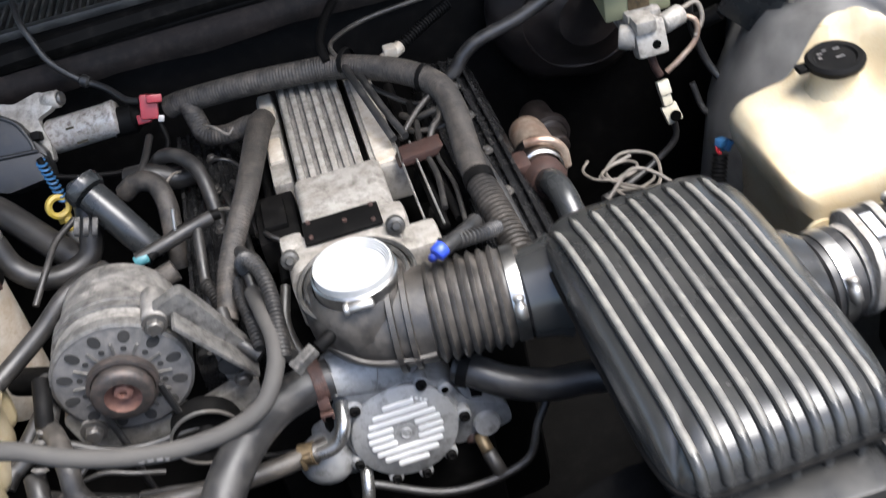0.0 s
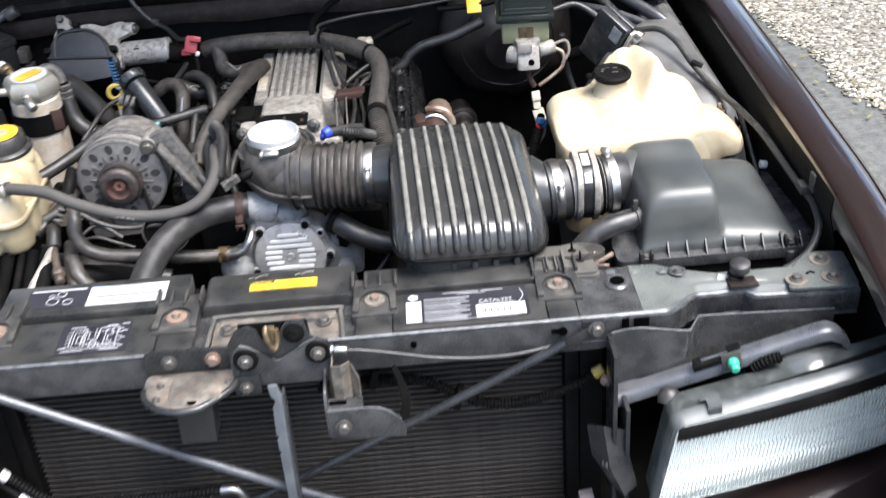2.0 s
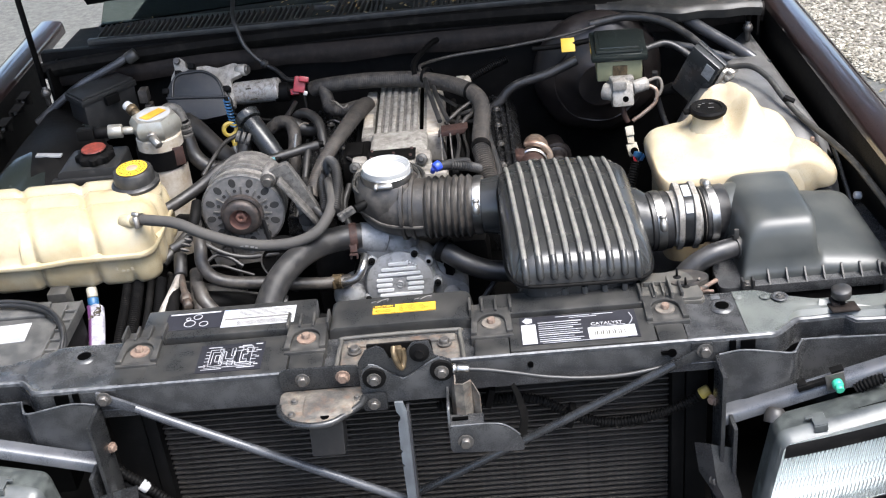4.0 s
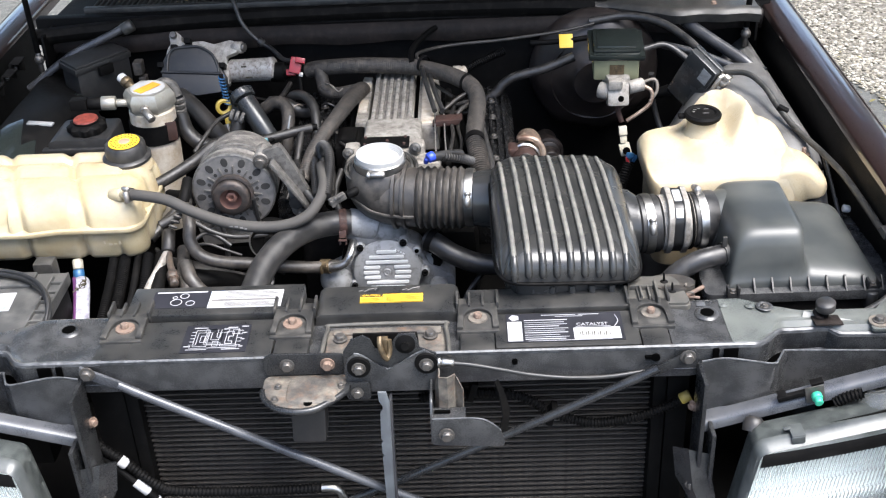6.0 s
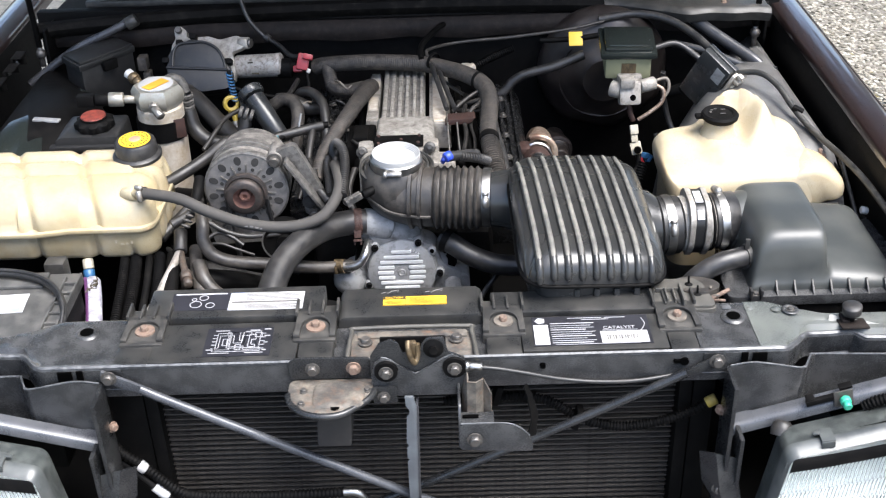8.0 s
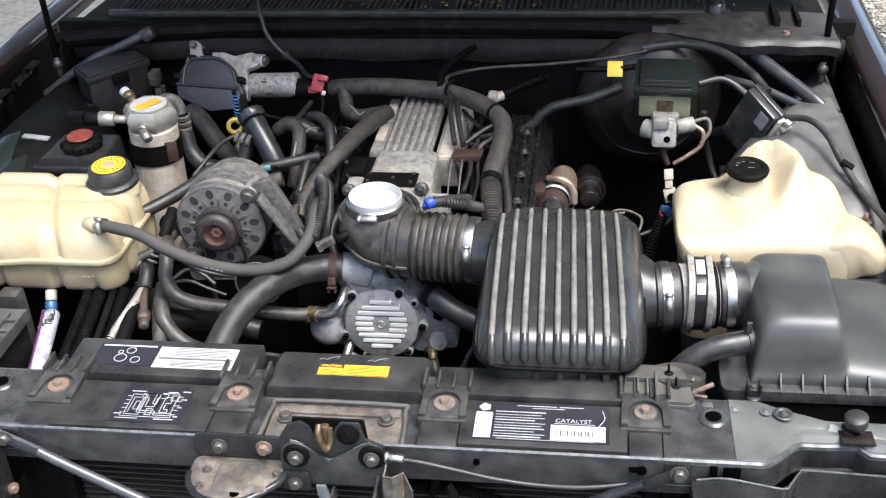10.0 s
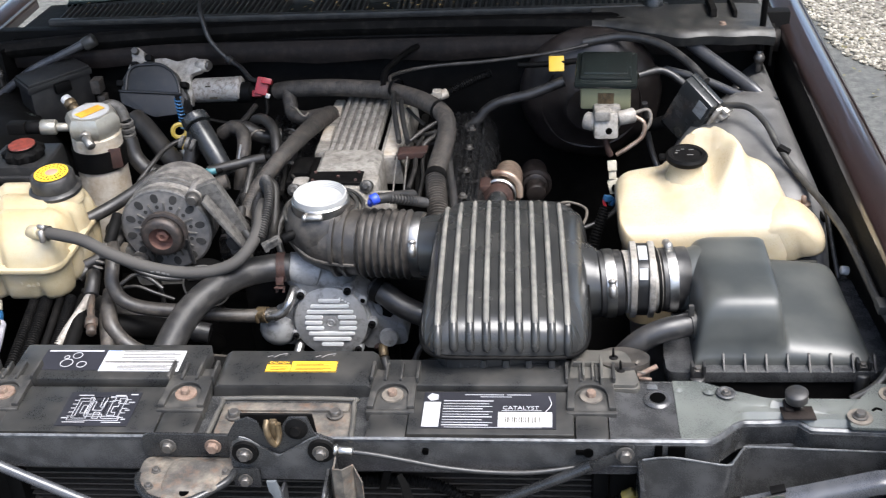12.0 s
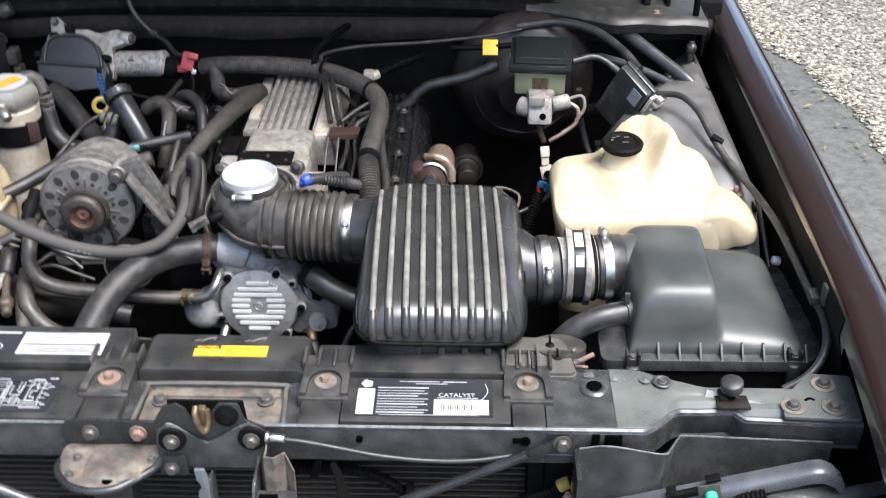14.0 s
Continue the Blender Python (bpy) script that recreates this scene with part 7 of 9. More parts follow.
def coolant_body():
    """Two moulded halves that meet at a seam, with grooves between the bulges and a stepped top."""
    bm = bmesh.new()

    def dip(v, w):
        return math.exp(-(v / w) ** 2)
    rings = []
    for d, z in ((0.030, 0.7045), (0.020, 0.7055), (0.013, 0.709), (0.009, 0.717), (0.006, 0.740), (0.005, 0.757), (0.000, 0.7595), (-0.0035, 0.761), (-0.0045, 0.764), (-0.0035, 0.768), (0.001, 0.770), (0.005, 0.773), (0.008, 0.785), (0.012, 0.797), (0.019, 0.808), (0.029, 0.817), (0.041, 0.824), (0.054, 0.829), (0.066, 0.832), (0.078, 0.834), (0.090, 0.8355), (0.102, 0.836), (0.114, 0.8365), (0.126, 0.837), (0.134, 0.837)):
        row = []
        for x, y, z_, nx, ny in coolant_ring(d, z):
            low = z < 0.7595
            flat = min(1.0, max(0.0, (z - 0.80) / 0.03))
            g = 0.0
            if abs(z - 0.7645) > 0.0048:
                lean = 0.36 * (y - 0.504) if not low else 0.0
                for c in (-0.566, -0.668, -0.762) if low else (-0.578, -0.690, -0.790):
                    g += dip(x - c + lean, 0.0075 if low else 0.0085)
                for c in (0.505, 0.555, 0.605):
                    g += 0.8 * dip(y - c, 0.009) * max(0.0, nx)
                if low:
                    g += 0.8 * dip(x + 0.502, 0.006) * dip(z - 0.7045, 0.02)
            side = g * 0.0105 * (1 - flat)
            top = (g * 0.0085 + 0.0065 * (dip(y - 0.541, 0.006) + dip(y - 0.592, 0.006))) * flat
            step = 0.005 * flat * min(1.0, max(0.0, (y - 0.590) / 0.01))
            bulge = 0.004 * (1 - flat) * (1 if -0.69 < x < -0.578 and not low and ny < -0.5 and z > 0.771 else 0)
            lift = 0.006 * min(1.0, max(0.0, (x + 0.66) / 0.06)) * (1 if 0.7595 <= z <= 0.7705 else 0)
            row.append(bm.verts.new((x - nx * side, y - ny * side + ny * bulge, z_ - top + step + lift - 0.003)))
        rings.append(row)
    for a, b in zip(rings, rings[1:]):
        for k in range(len(a)):
            j = (k + 1) % len(a)
            bm.faces.new((a[k], a[j], b[j], b[k]))
    bm.faces.new(rings[0][::-1])
    bm.faces.new(rings[-1])
    bmesh.ops.recalc_face_normals(bm, faces=bm.faces)
    return bm


part("tank_body", coolant_body(), "coolant", cool)
bar_text(cool, [(0.0, 0.004, 0.003, 0.005), (0.009, 0.0, 0.006, 0.004), (0.018, 0.0, 0.005, 0.004), (0.027, 0.002, 0.004, 0.006)], (-0.528, 0.4425, 0.735), (1, 0, 0), (0, 0, 1), "tank", "moulded_mark")
part("hose_nipple", joined(cyl((-0.500, 0.475, 0.822), (-0.460, 0.452, 0.828), 0.0075), cyl((-0.508, 0.482, 0.815), (-0.484, 0.468, 0.822), 0.0125)), "coolant", cool)
part("filler_neck", lathe([(0.045, -0.012), (0.043, 0.004), (0.038, 0.010), (0, 0.010)], (-0.508, 0.600, 0.824), (0, -0.05, 1), 32), "coolant", cool)
part("cap", lathe([(0, 0.002), (0.044, 0), (0.0445, 0.006), (0.041, 0.009), (0.0375, 0.010), (0.0365, 0.030), (0.033, 0.034), (0, 0.034)], (-0.508, 0.600, 0.830), (0.0, -0.08, 1), 40, wave=lambda u, h: 0.02 * math.cos(u * math.tau * 18) if 0.009 < h < 0.031 else 0), "rubber", cool, "black ribbed pressure cap")
part("cap_label", lathe([(0, 0), (0.0285, 0), (0.0285, 0.0008), (0, 0.0008)], (-0.508, 0.5975, 0.8642), (0.0, -0.08, 1), 36), "yellow", cool, "yellow warning disc")
part("cap_mark", lathe([(0, 0), (0.011, 0), (0.010, 0.0008), (0, 0.0008)], (-0.508, 0.599, 0.865), (0.0, -0.08, 1), 20), "pink", cool)
part("print_ring", joined(*[cbox((-0.508 + r * math.cos(a), 0.5985 + r * math.sin(a), 0.8654 + 0.08 * r * math.sin(a)), (0.0022, 0.0032 + 0.001 * (k % 3), 0.0008), 0, (4.6, 0, math.degrees(a) + 90 * (k % 2))) for r, n in ((0.0235, 22), (0.0165, 15)) for k in range(n) for a in [k * math.tau / n]]), "dark_ink", cool)


# ---- alternator ----
alt = thing("alternator", (-0.308, 0.60, 0.70), "dirty grey alternator with rusty pulley and vented fan face", "alternator")
AC = Vector((-0.308, 0.548, 0.780))
part("case", joined(lathe([(0.066, 0), (0.0725, 0.004), (0.0735, 0.010), (0.072, 0.018), (0.0735, 0.022), (0.073, 0.05), (0.070, 0.056), (0.070, 0.072), (0.067, 0.098), (0.058, 0.118), (0.040, 0.126), (0, 0.128)], AC + Vector((0, 0.010, 0)), (0, 1, 0), 56, wave=lambda u, h: 0.012 * (1 if (u * 28) % 1 > 0.55 and 0.055 < h < 0.10 else 0)),
                    cyl((-0.252, 0.552, 0.838), (-0.252, 0.60, 0.838), 0.014), cyl((-0.362, 0.545, 0.724), (-0.362, 0.60, 0.724), 0.014)), "alt_dirt", alt, "dirty cast case")
part("rear_cover", lathe([(0.0675, 0), (0.069, 0.003), (0.066, 0.035), (0.050, 0.048), (0, 0.052)], AC + Vector((0, 0.088, 0)), (0, 1, 0), 44), "alt_dirt", alt, "pale sooty rear cover")
fan = part("fan_face", lathe([(0, -0.002), (0.052, -0.002), (0.0735, 0.000), (0.0755, 0.003), (0.0755, 0.012), (0.070, 0.014)], AC, (0, 1, 0), 56), "fan_grey", alt, "grey fan face with round vents")
part("stator_ring", lathe([(0.0735, 0), (0.0765, 0.001), (0.0755, 0.012), (0.0770, 0.013), (0.0765, 0.026), (0.0735, 0.027)], AC + Vector((0, 0.032, 0)), (0, 1, 0), 56, wave=lambda u, h: 0.012 * math.sin(u * 61) * math.sin(u * 23)), "cast_grey", alt, "layered steel stator ring")
part("face_rim", lathe([(0.0735, -0.001), (0.0768, 0.001), (0.0772, 0.006), (0.0768, 0.013), (0.074, 0.014)], AC, (0, 1, 0), 56), "cast_grey", alt, "pale worn rim")
for k in range(12):
    a = math.tau * (k + 0.3) / 12
    p = AC + Vector((math.cos(a) * 0.0605, -0.0008, math.sin(a) * 0.0605))
    drop = lathe([(0, 0), (0.0068, 0), (0.0066, 0.0014), (0, 0.0014)], (0, 0, 0), (0, -1, 0), 16)
    drop.transform(Matrix.Translation(p) @ Matrix.Rotation(-a, 4, 'Y') @ Matrix.Diagonal((1.3, 1, 0.95, 1)))
    part("vent", drop, "vent_dark", fan)
    a2 = a + math.tau / 24
    p = AC + Vector((math.cos(a) * 0.045, -0.002, math.sin(a) * 0.045))
    part("vent", lathe([(0, 0), (0.0034, 0), (0.0034, 0.001), (0, 0.001)], p, (0, -1, 0), 10), "vent_dark", fan)
    bm = box(-0.0085, 0.0085, -0.0016, 0.0016, -0.0016, 0.0016, 0.0005, pose(0, 0, 0, 0, -math.degrees(a2), 0))
    bm.transform(Matrix.Translation(AC + Vector((math.cos(a2) * 0.045, -0.003, math.sin(a2) * 0.045))))
    part("vane", bm, "cast_grey", fan)
pul = part("pulley", lathe([(0.020, -0.004), (0.030, -0.004), (0.0335, -0.001), (0.0345, 0.003), (0.0325, 0.006), (0.0335, 0.010), (0.0315, 0.014), (0.0335, 0.018), (0.0335, 0.026)], AC + Vector((0, -0.028, 0)), (0, 1, 0), 44), "pulley_grey", alt, "dark grooved pulley")
part("pulley_hub", joined(lathe([(0.023, 0.012), (0.012, 0.012), (0.011, 0.000), (0.0075, -0.002), (0.0045, -0.001), (0.004, 0.004), (0, 0.004)], AC + Vector((0, -0.024, 0)), (0, 1, 0), 6), lathe([(0.0305, -0.0025), (0.029, 0.002), (0.0255, 0.008), (0.018, 0.012), (0.0, 0.012)], AC + Vector((0, -0.026, 0)), (0, 1, 0), 36)), "hub_rust", pul)
part("guard_ring", lathe([(0.0345, 0), (0.039, 0.001), (0.039, 0.010), (0.0345, 0.012)], AC + Vector((0, -0.016, 0)), (0, 1, 0), 44), "pulley_grey", alt)
br = thing("alternator_bracket", (-0.20, 0.55, 0.72), "cast alloy alternator bracket with bolts", "bracket")
part("arm", joined(prism(rounded([(-0.262, 0.846), (-0.215, 0.866), (-0.198, 0.832), (-0.168, 0.765), (-0.172, 0.722), (-0.206, 0.722), (-0.209, 0.775), (-0.222, 0.812), (-0.245, 0.828)], 0.010), 0.555, 0.572, 0.004), cbox((-0.20, 0.545, 0.79), (0.006, 0.03, 0.12), 0.002, (0, -32, 0))), "cast_grey", br, "cast alloy arm")
part("lower_arm", prism(rounded([(-0.395, 0.735), (-0.375, 0.75), (-0.335, 0.71), (-0.25, 0.69), (-0.175, 0.715), (-0.18, 0.67), (-0.38, 0.66)], 0.01), 0.56, 0.58, 0.004), "dirty_alloy", br)
part("lower_pipe", tube([(-0.39, 0.52, 0.74), (-0.35, 0.515, 0.715), (-0.31, 0.52, 0.70), (-0.25, 0.525, 0.70)], 0.005, 8), "hose_black", br, "black pipe below the alternator")
part("eye", lathe([(0, 0), (0.013, 0), (0.013, 0.003), (0, 0.003)], (-0.196, 0.5505, 0.752), (0, -1, 0), 18), "vent_dark", br)
for p, r in (((-0.252, 0.550, 0.838), 0.010), ((-0.362, 0.543, 0.724), 0.011), ((-0.188, 0.55, 0.728), 0.008)):
    hexbolt(br, p, (0, -1, 0), r, "bolt_dark")
belt = thing("drive_belt", (-0.2, 0.53, 0.62), "black ribbed drive belt round a dull pulley", "belt")
part("belt", tube([(-0.272, 0.535, 0.77), (-0.262, 0.535, 0.70), (-0.235, 0.53, 0.64), (-0.19, 0.525, 0.62), (-0.13, 0.53, 0.60), (-0.09, 0.53, 0.56)], 0.008, 8, 8, flat=0.4), "rubber", belt)
part("belt", tube([(-0.342, 0.535, 0.77), (-0.335, 0.535, 0.70), (-0.33, 0.53, 0.62), (-0.31, 0.53, 0.55)], 0.008, 8, 8, flat=0.4), "rubber", belt)
idl = thing("idler_pulley", (-0.255, 0.53, 0.66), "dull black idler pulley with bright rim", "pulley")
part("wheel", lathe([(0, 0), (0.012, 0), (0.014, 0.006), (0.030, 0.006), (0.036, 0.002), (0.040, 0.002), (0.040, 0.026), (0, 0.026)], (-0.245, 0.515, 0.688), (0, 1, 0), 40), "dull_black", idl)
part("rim", lathe([(0.0385, 0), (0.0415, 0), (0.0415, 0.003), (0.0385, 0.003)], (-0.245, 0.514, 0.688), (0, 1, 0), 40), "steel", idl)

# ---- air conditioning dryer and neighbours ----
acc = thing("dryer_bottle", (-0.525, 0.81, 0.60), "silver dryer bottle with hexagonal head and yellow sticker", "dryer bottle")
AO = Vector((-0.525, 0.805, 0))
part("bottle", lathe([(0, 0.58), (0.044, 0.58), (0.046, 0.60), (0.046, 0.775), (0.0455, 0.84), (0.040, 0.845), (0, 0.845)], AO, (0.02, 0.0, 1), 40), "foil", acc, "stained tan bottle")
part("strap", lathe([(0.0462, 0), (0.049, 0), (0.049, 0.040), (0.0462, 0.040), (0.0462, 0)], AO + Vector((0.015, 0, 0.778)), (0.02, 0, 1), 40), "dull_black", acc, "black rubber strap")
head = part("head", joined(lathe([(0, 0), (0.044, 0), (0.052, 0.012), (0.052, 0.030), (0.044, 0.042), (0, 0.042)], AO + Vector((0.016, 0, 0.842)), (0, -0.04, 1), 6), lathe([(0, 0), (0.043, 0), (0.043, 0.030), (0, 0.030)], AO + Vector((0.016, 0, 0.820)), (0, 0, 1), 32)), "head_alloy", acc, "bright cast hexagonal head")
part("sticker", lathe([(0, 0), (0.034, 0), (0.034, 0.0008), (0, 0.0008)], AO + Vector((0.016, -0.0005, 0.8845)), (0, -0.04, 1), 36), "white", head, "round white sticker")
part("sticker_band", cbox((-0.509, 0.801, 0.8862), (0.024, 0.050, 0.0008), 0, (2, 0, -38)), "orange", head, "orange sticker panel")
part("port", joined(cyl((-0.545, 0.830, 0.872), (-0.560, 0.842, 0.882), 0.009), cyl((-0.557, 0.839, 0.880), (-0.566, 0.847, 0.886), 0.012, seg=8)), "brass", head, "brass port")
part("port_cap", cyl((-0.565, 0.846, 0.885), (-0.575, 0.853, 0.891), 0.010), "white", head, "white port cap")
part("nipple", joined(cyl((-0.508, 0.762, 0.858), (-0.506, 0.750, 0.856), 0.010, seg=8), cyl((-0.506, 0.752, 0.856), (-0.49, 0.735, 0.845), 0.0085)), "steel", head)
part("switch_plug", joined(cyl((-0.55, 0.79, 0.86), (-0.572, 0.787, 0.862), 0.008), cyl((-0.572, 0.787, 0.862), (-0.60, 0.783, 0.864), 0.014)), "head_alloy", acc, "pale pressure switch")
part("plug_body", joined(cyl((-0.598, 0.783, 0.864), (-0.625, 0.78, 0.865), 0.0125), cbox((-0.642, 0.778, 0.866), (0.034, 0.022, 0.022), 0.003)), "dull_black", acc)
part("rust_tab", cbox((-0.468, 0.775, 0.802), (0.022, 0.004, 0.04), 0.002, (0, 0, 20)), "rust", acc)
part("suction_pipe", tube([(-0.50, 0.835, 0.872), (-0.488, 0.845, 0.878), (-0.472, 0.848, 0.870), (-0.464, 0.845, 0.848)], 0.011, 12), "cast_grey", acc, "alloy pipe")
part("crimp", joined(*[lathe([(0.011, -0.005), (0.0145, -0.003), (0.0145, 0.003), (0.011, 0.005)], (-0.4635, 0.844, 0.842 - 0.012 * k), (0.05, -0.1, 1), 16) for k in range(3)]), "cast_grey", acc, "ribbed crimp")
h = thing("suction_hose", (-0.44, 0.80, 0.75), "thick dusty rubber air conditioning hose", "hose")
part("hose", tube([(-0.463, 0.842, 0.81), (-0.452, 0.83, 0.775), (-0.425, 0.82, 0.752), (-0.39, 0.83, 0.742), (-0.36, 0.85, 0.75), (-0.35, 0.88, 0.79), (-0.356, 0.92, 0.81)], 0.0155, 14), "hose_black", h)
h = thing("suction_hose", (-0.43, 0.95, 0.78), "thick dusty rubber air conditioning hose", "hose")
part("hose", tube([(-0.49, 0.96, 0.80), (-0.46, 0.93, 0.79), (-0.42, 0.89, 0.765), (-0.38, 0.85, 0.74), (-0.35, 0.80, 0.70)], 0.019, 14), "hose_black", h)
h = thing("compressor_hose", (-0.42, 0.66, 0.75), "dusty rubber hose that runs behind the alternator", "hose")
part("hose", tube([(-0.47, 0.60, 0.77), (-0.44, 0.63, 0.775), (-0.40, 0.66, 0.79), (-0.36, 0.69, 0.81), (-0.32, 0.73, 0.80)], 0.0115, 12), "hose_black", h)
h = thing("compressor_hose", (-0.42, 0.60, 0.70), "brown dusty hose low beside the alternator", "hose")
part("hose", tube([(-0.47, 0.52, 0.70), (-0.44, 0.56, 0.72), (-0.405, 0.60, 0.745), (-0.385, 0.65, 0.76)], 0.010, 12), "hose_black", h)
part("fitting", joined(*[lathe([(0.009, -0.004), (0.0125, -0.003), (0.0125, 0.003), (0.009, 0.004)], (-0.352 + 0.010 * k, 0.815, 0.815 - 0.004 * k), (1, 0, -0.4), 14) for k in range(3)]), "cast_grey", h, "ribbed alloy fitting")

res = thing("steering_reservoir", (-0.62, 0.74, 0.72), "black plastic fluid reservoir with red topped cap", "reservoir")
part("body", joined(prism(rounded([(-0.690, 0.74), (-0.688, 0.822), (-0.676, 0.828), (-0.570, 0.828), (-0.562, 0.74)], 0.006), 0.69, 0.79, 0.006), box(-0.70, -0.555, 0.682, 0.70, 0.80, 0.812, 0.003)), "housing_black", res)
part("cap", lathe([(0, 0), (0.034, 0), (0.036, 0.004), (0.0355, 0.014), (0.029, 0.0185), (0.025, 0.019), (0.025, 0.023), (0, 0.023)], (-0.620, 0.735, 0.829), (0, -0.05, 1), 72, wave=lambda u, h: 0.09 * math.cos(u * math.tau * 9) if 0.002 < h < 0.017 else 0), "dull_black", res, "black lobed cap")
part("cap_top", lathe([(0, 0), (0.024, 0), (0.023, 0.002), (0, 0.002)], (-0.620, 0.734, 0.8522), (0, -0.05, 1), 28), "red_cap", res, "faded red cap top")
panel = thing("side_shield", (-0.72, 0.75, 0.75), "glossy black plastic shield with its highlight built as a bar", "shield")
part("shield_skin", sheet([[(x0 - 0.03, y, z - 0.05), (x0, y, z), (x0 + 0.03, y, z + 0.006), (x0 + 0.085, y, z - 0.004), (x0 + 0.11, y, z - 0.03)] for x0, y, z in [(-0.815 + 0.02 * math.sin(k / 5), 0.60 + 0.035 * k, 0.806 + 0.022 * math.sin(math.pi * min(1, k / 9))) for k in range(12)]], 0.004), "gloss_black", panel)
# Thin pale plate stands in for the bright highlight on the glossy fold.
part("fold_highlight", cbox((-0.722, 0.762, 0.834), (0.052, 0.014, 0.004), 0.001, (0, 4, -4)), "alloy", panel, "highlight of the shield's fold, built as a pale bar")
fuse = thing("relay_box", (-0.70, 1.08, 0.75), "black plastic relay box with sloping lid", "relay box")
RC = [(-0.774, 1.057), (-0.718, 0.996), (-0.625, 1.110), (-0.681, 1.161)]
part("box_body", prism([(-0.6995 + (x + 0.6995) * 0.93, 1.081 + (y - 1.081) * 0.93) for x, y in RC], 0.74, 0.838, 0.004, FLAT), "housing_black", fuse)
part("lid", joined(prism(RC, 0.836, 0.850, 0.003, FLAT), prism([(-0.6995 + (x + 0.6995) * 0.95, 1.081 + (y - 1.081) * 0.95) for x, y in RC], 0.849, 0.856, 0.003, FLAT)), "housing_black", fuse, "dusty black lid")
part("latch_tab", cbox((-0.668, 1.049, 0.832), (0.035, 0.012, 0.022), 0.003, (0, 0, 51)), "dull_black", fuse)
part("side_plug", joined(cbox((-0.598, 1.06, 0.83), (0.02, 0.03, 0.03), 0.004), cbox((-0.592, 1.06, 0.795), (0.016, 0.024, 0.03), 0.003), tube([(-0.592, 1.06, 0.78), (-0.585, 1.05, 0.75), (-0.58, 1.04, 0.71)], 0.005, 8)), "loom", fuse)
rod = thing("wing_brace", (-0.75, 1.0, 0.83), "pale steel brace rod at the wing", "brace")
part("shaft", tube([(-0.865, 1.09, 0.775), (-0.785, 1.11, 0.828), (-0.741, 1.12, 0.852), (-0.667, 1.14, 0.880), (-0.64, 1.15, 0.892)], 0.009, 10), "brace_paint", rod)
part("end_bolt", cyl((-0.645, 1.145, 0.886), (-0.622, 1.150, 0.897), 0.014), "dusty_plastic", rod)

# ---- wiper motor ----
wip = thing("wiper_motor", (-0.43, 1.06, 0.76), "wiper motor with black gear housing and silver can", "wiper motor")
D = rounded([(-0.084, 0.000), (-0.086, 0.046), (-0.076, 0.066), (-0.058, 0.076), (-0.036, 0.089), (0.000, 0.084), (0.028, 0.066), (0.045, 0.036), (0.060, 0.014), (0.060, -0.024), (0.0, -0.032), (-0.077, -0.004)], 0.008)
WM = pose(-0.462, 1.03, 0.800, -38, 0, -4)
gear = part("gear_housing", joined(prism(D, -0.004, 0.03, 0.005, WM), prism(rounded([(-0.068, 0.014), (-0.067, 0.058), (-0.054, 0.074), (0.000, 0.077), (0.028, 0.062), (0.043, 0.036), (0.047, 0.014)], 0.010), -0.013, -0.002, 0.004, WM)), "housing_black", wip, "black moulded gear housing")
part("lower_case", prism(rounded([(-0.080, 0.018), (0.052, 0.014), (0.060, 0.006), (0.058, -0.026), (0.0, -0.034), (-0.074, -0.006)], 0.006), -0.020, 0.0, 0.004, WM), "housing_black", gear)
part("rim", tube([WM @ Vector((x, -0.014, z)) for x, z in ((-0.069, 0.016), (-0.068, 0.056), (-0.055, 0.073), (-0.025, 0.077), (0.0, 0.077), (0.028, 0.062), (0.043, 0.036), (0.048, 0.015))], 0.0032, 8, 5), "housing_black", gear)
part("ledge", tube([WM @ Vector((x, -0.021, z)) for x, z in ((-0.080, 0.019), (-0.02, 0.017), (0.054, 0.014))], 0.003, 8, 4), "housing_black", gear)
for x, z in ((-0.060, 0.080), (-0.030, 0.094), (-0.088, 0.040), (0.050, 0.038)):
    part("lug", box(x - 0.007, x + 0.007, -0.008, 0.012, z - 0.006, z + 0.006, 0.002, WM), "dull_black", gear)
part("mount_casting", joined(prism(rounded([(-0.086, 0.02), (-0.082, 0.080), (-0.074, 0.094), (-0.080, 0.117), (-0.066, 0.124), (-0.050, 0.112), (-0.050, 0.096), (-0.002, 0.100), (0.024, 0.092), (0.062, 0.102), (0.080, 0.092), (0.077, 0.074), (0.052, 0.064), (0.062, 0.030), (0.062, 0.0)], 0.006), 0.016, 0.034, 0.004, WM), cyl(WM @ Vector((0.064, 0.028, 0.088)), WM @ Vector((0.088, 0.022, 0.086)), 0.013)), "dirty_alloy", wip, "bare alloy mounting casting")
part("mount_bolt", cyl(WM @ Vector((0.086, 0.022, 0.086)), WM @ Vector((0.094, 0.020, 0.085)), 0.010, seg=8), "bolt_dark", wip)
part("mount_bolt", cyl(WM @ Vector((-0.067, 0.014, 0.112)), WM @ Vector((-0.067, 0.004, 0.112)), 0.008, seg=8), "bolt_dark", wip)
part("can", lathe([(0, 0), (0.023, 0), (0.0255, 0.004), (0.0255, 0.088), (0.0265, 0.090), (0.0265, 0.100), (0.022, 0.104), (0, 0.104)], (-0.402, 1.085, 0.803), (1, -0.05, 0.04), 32), "can_silver", wip, "stained silver motor can")
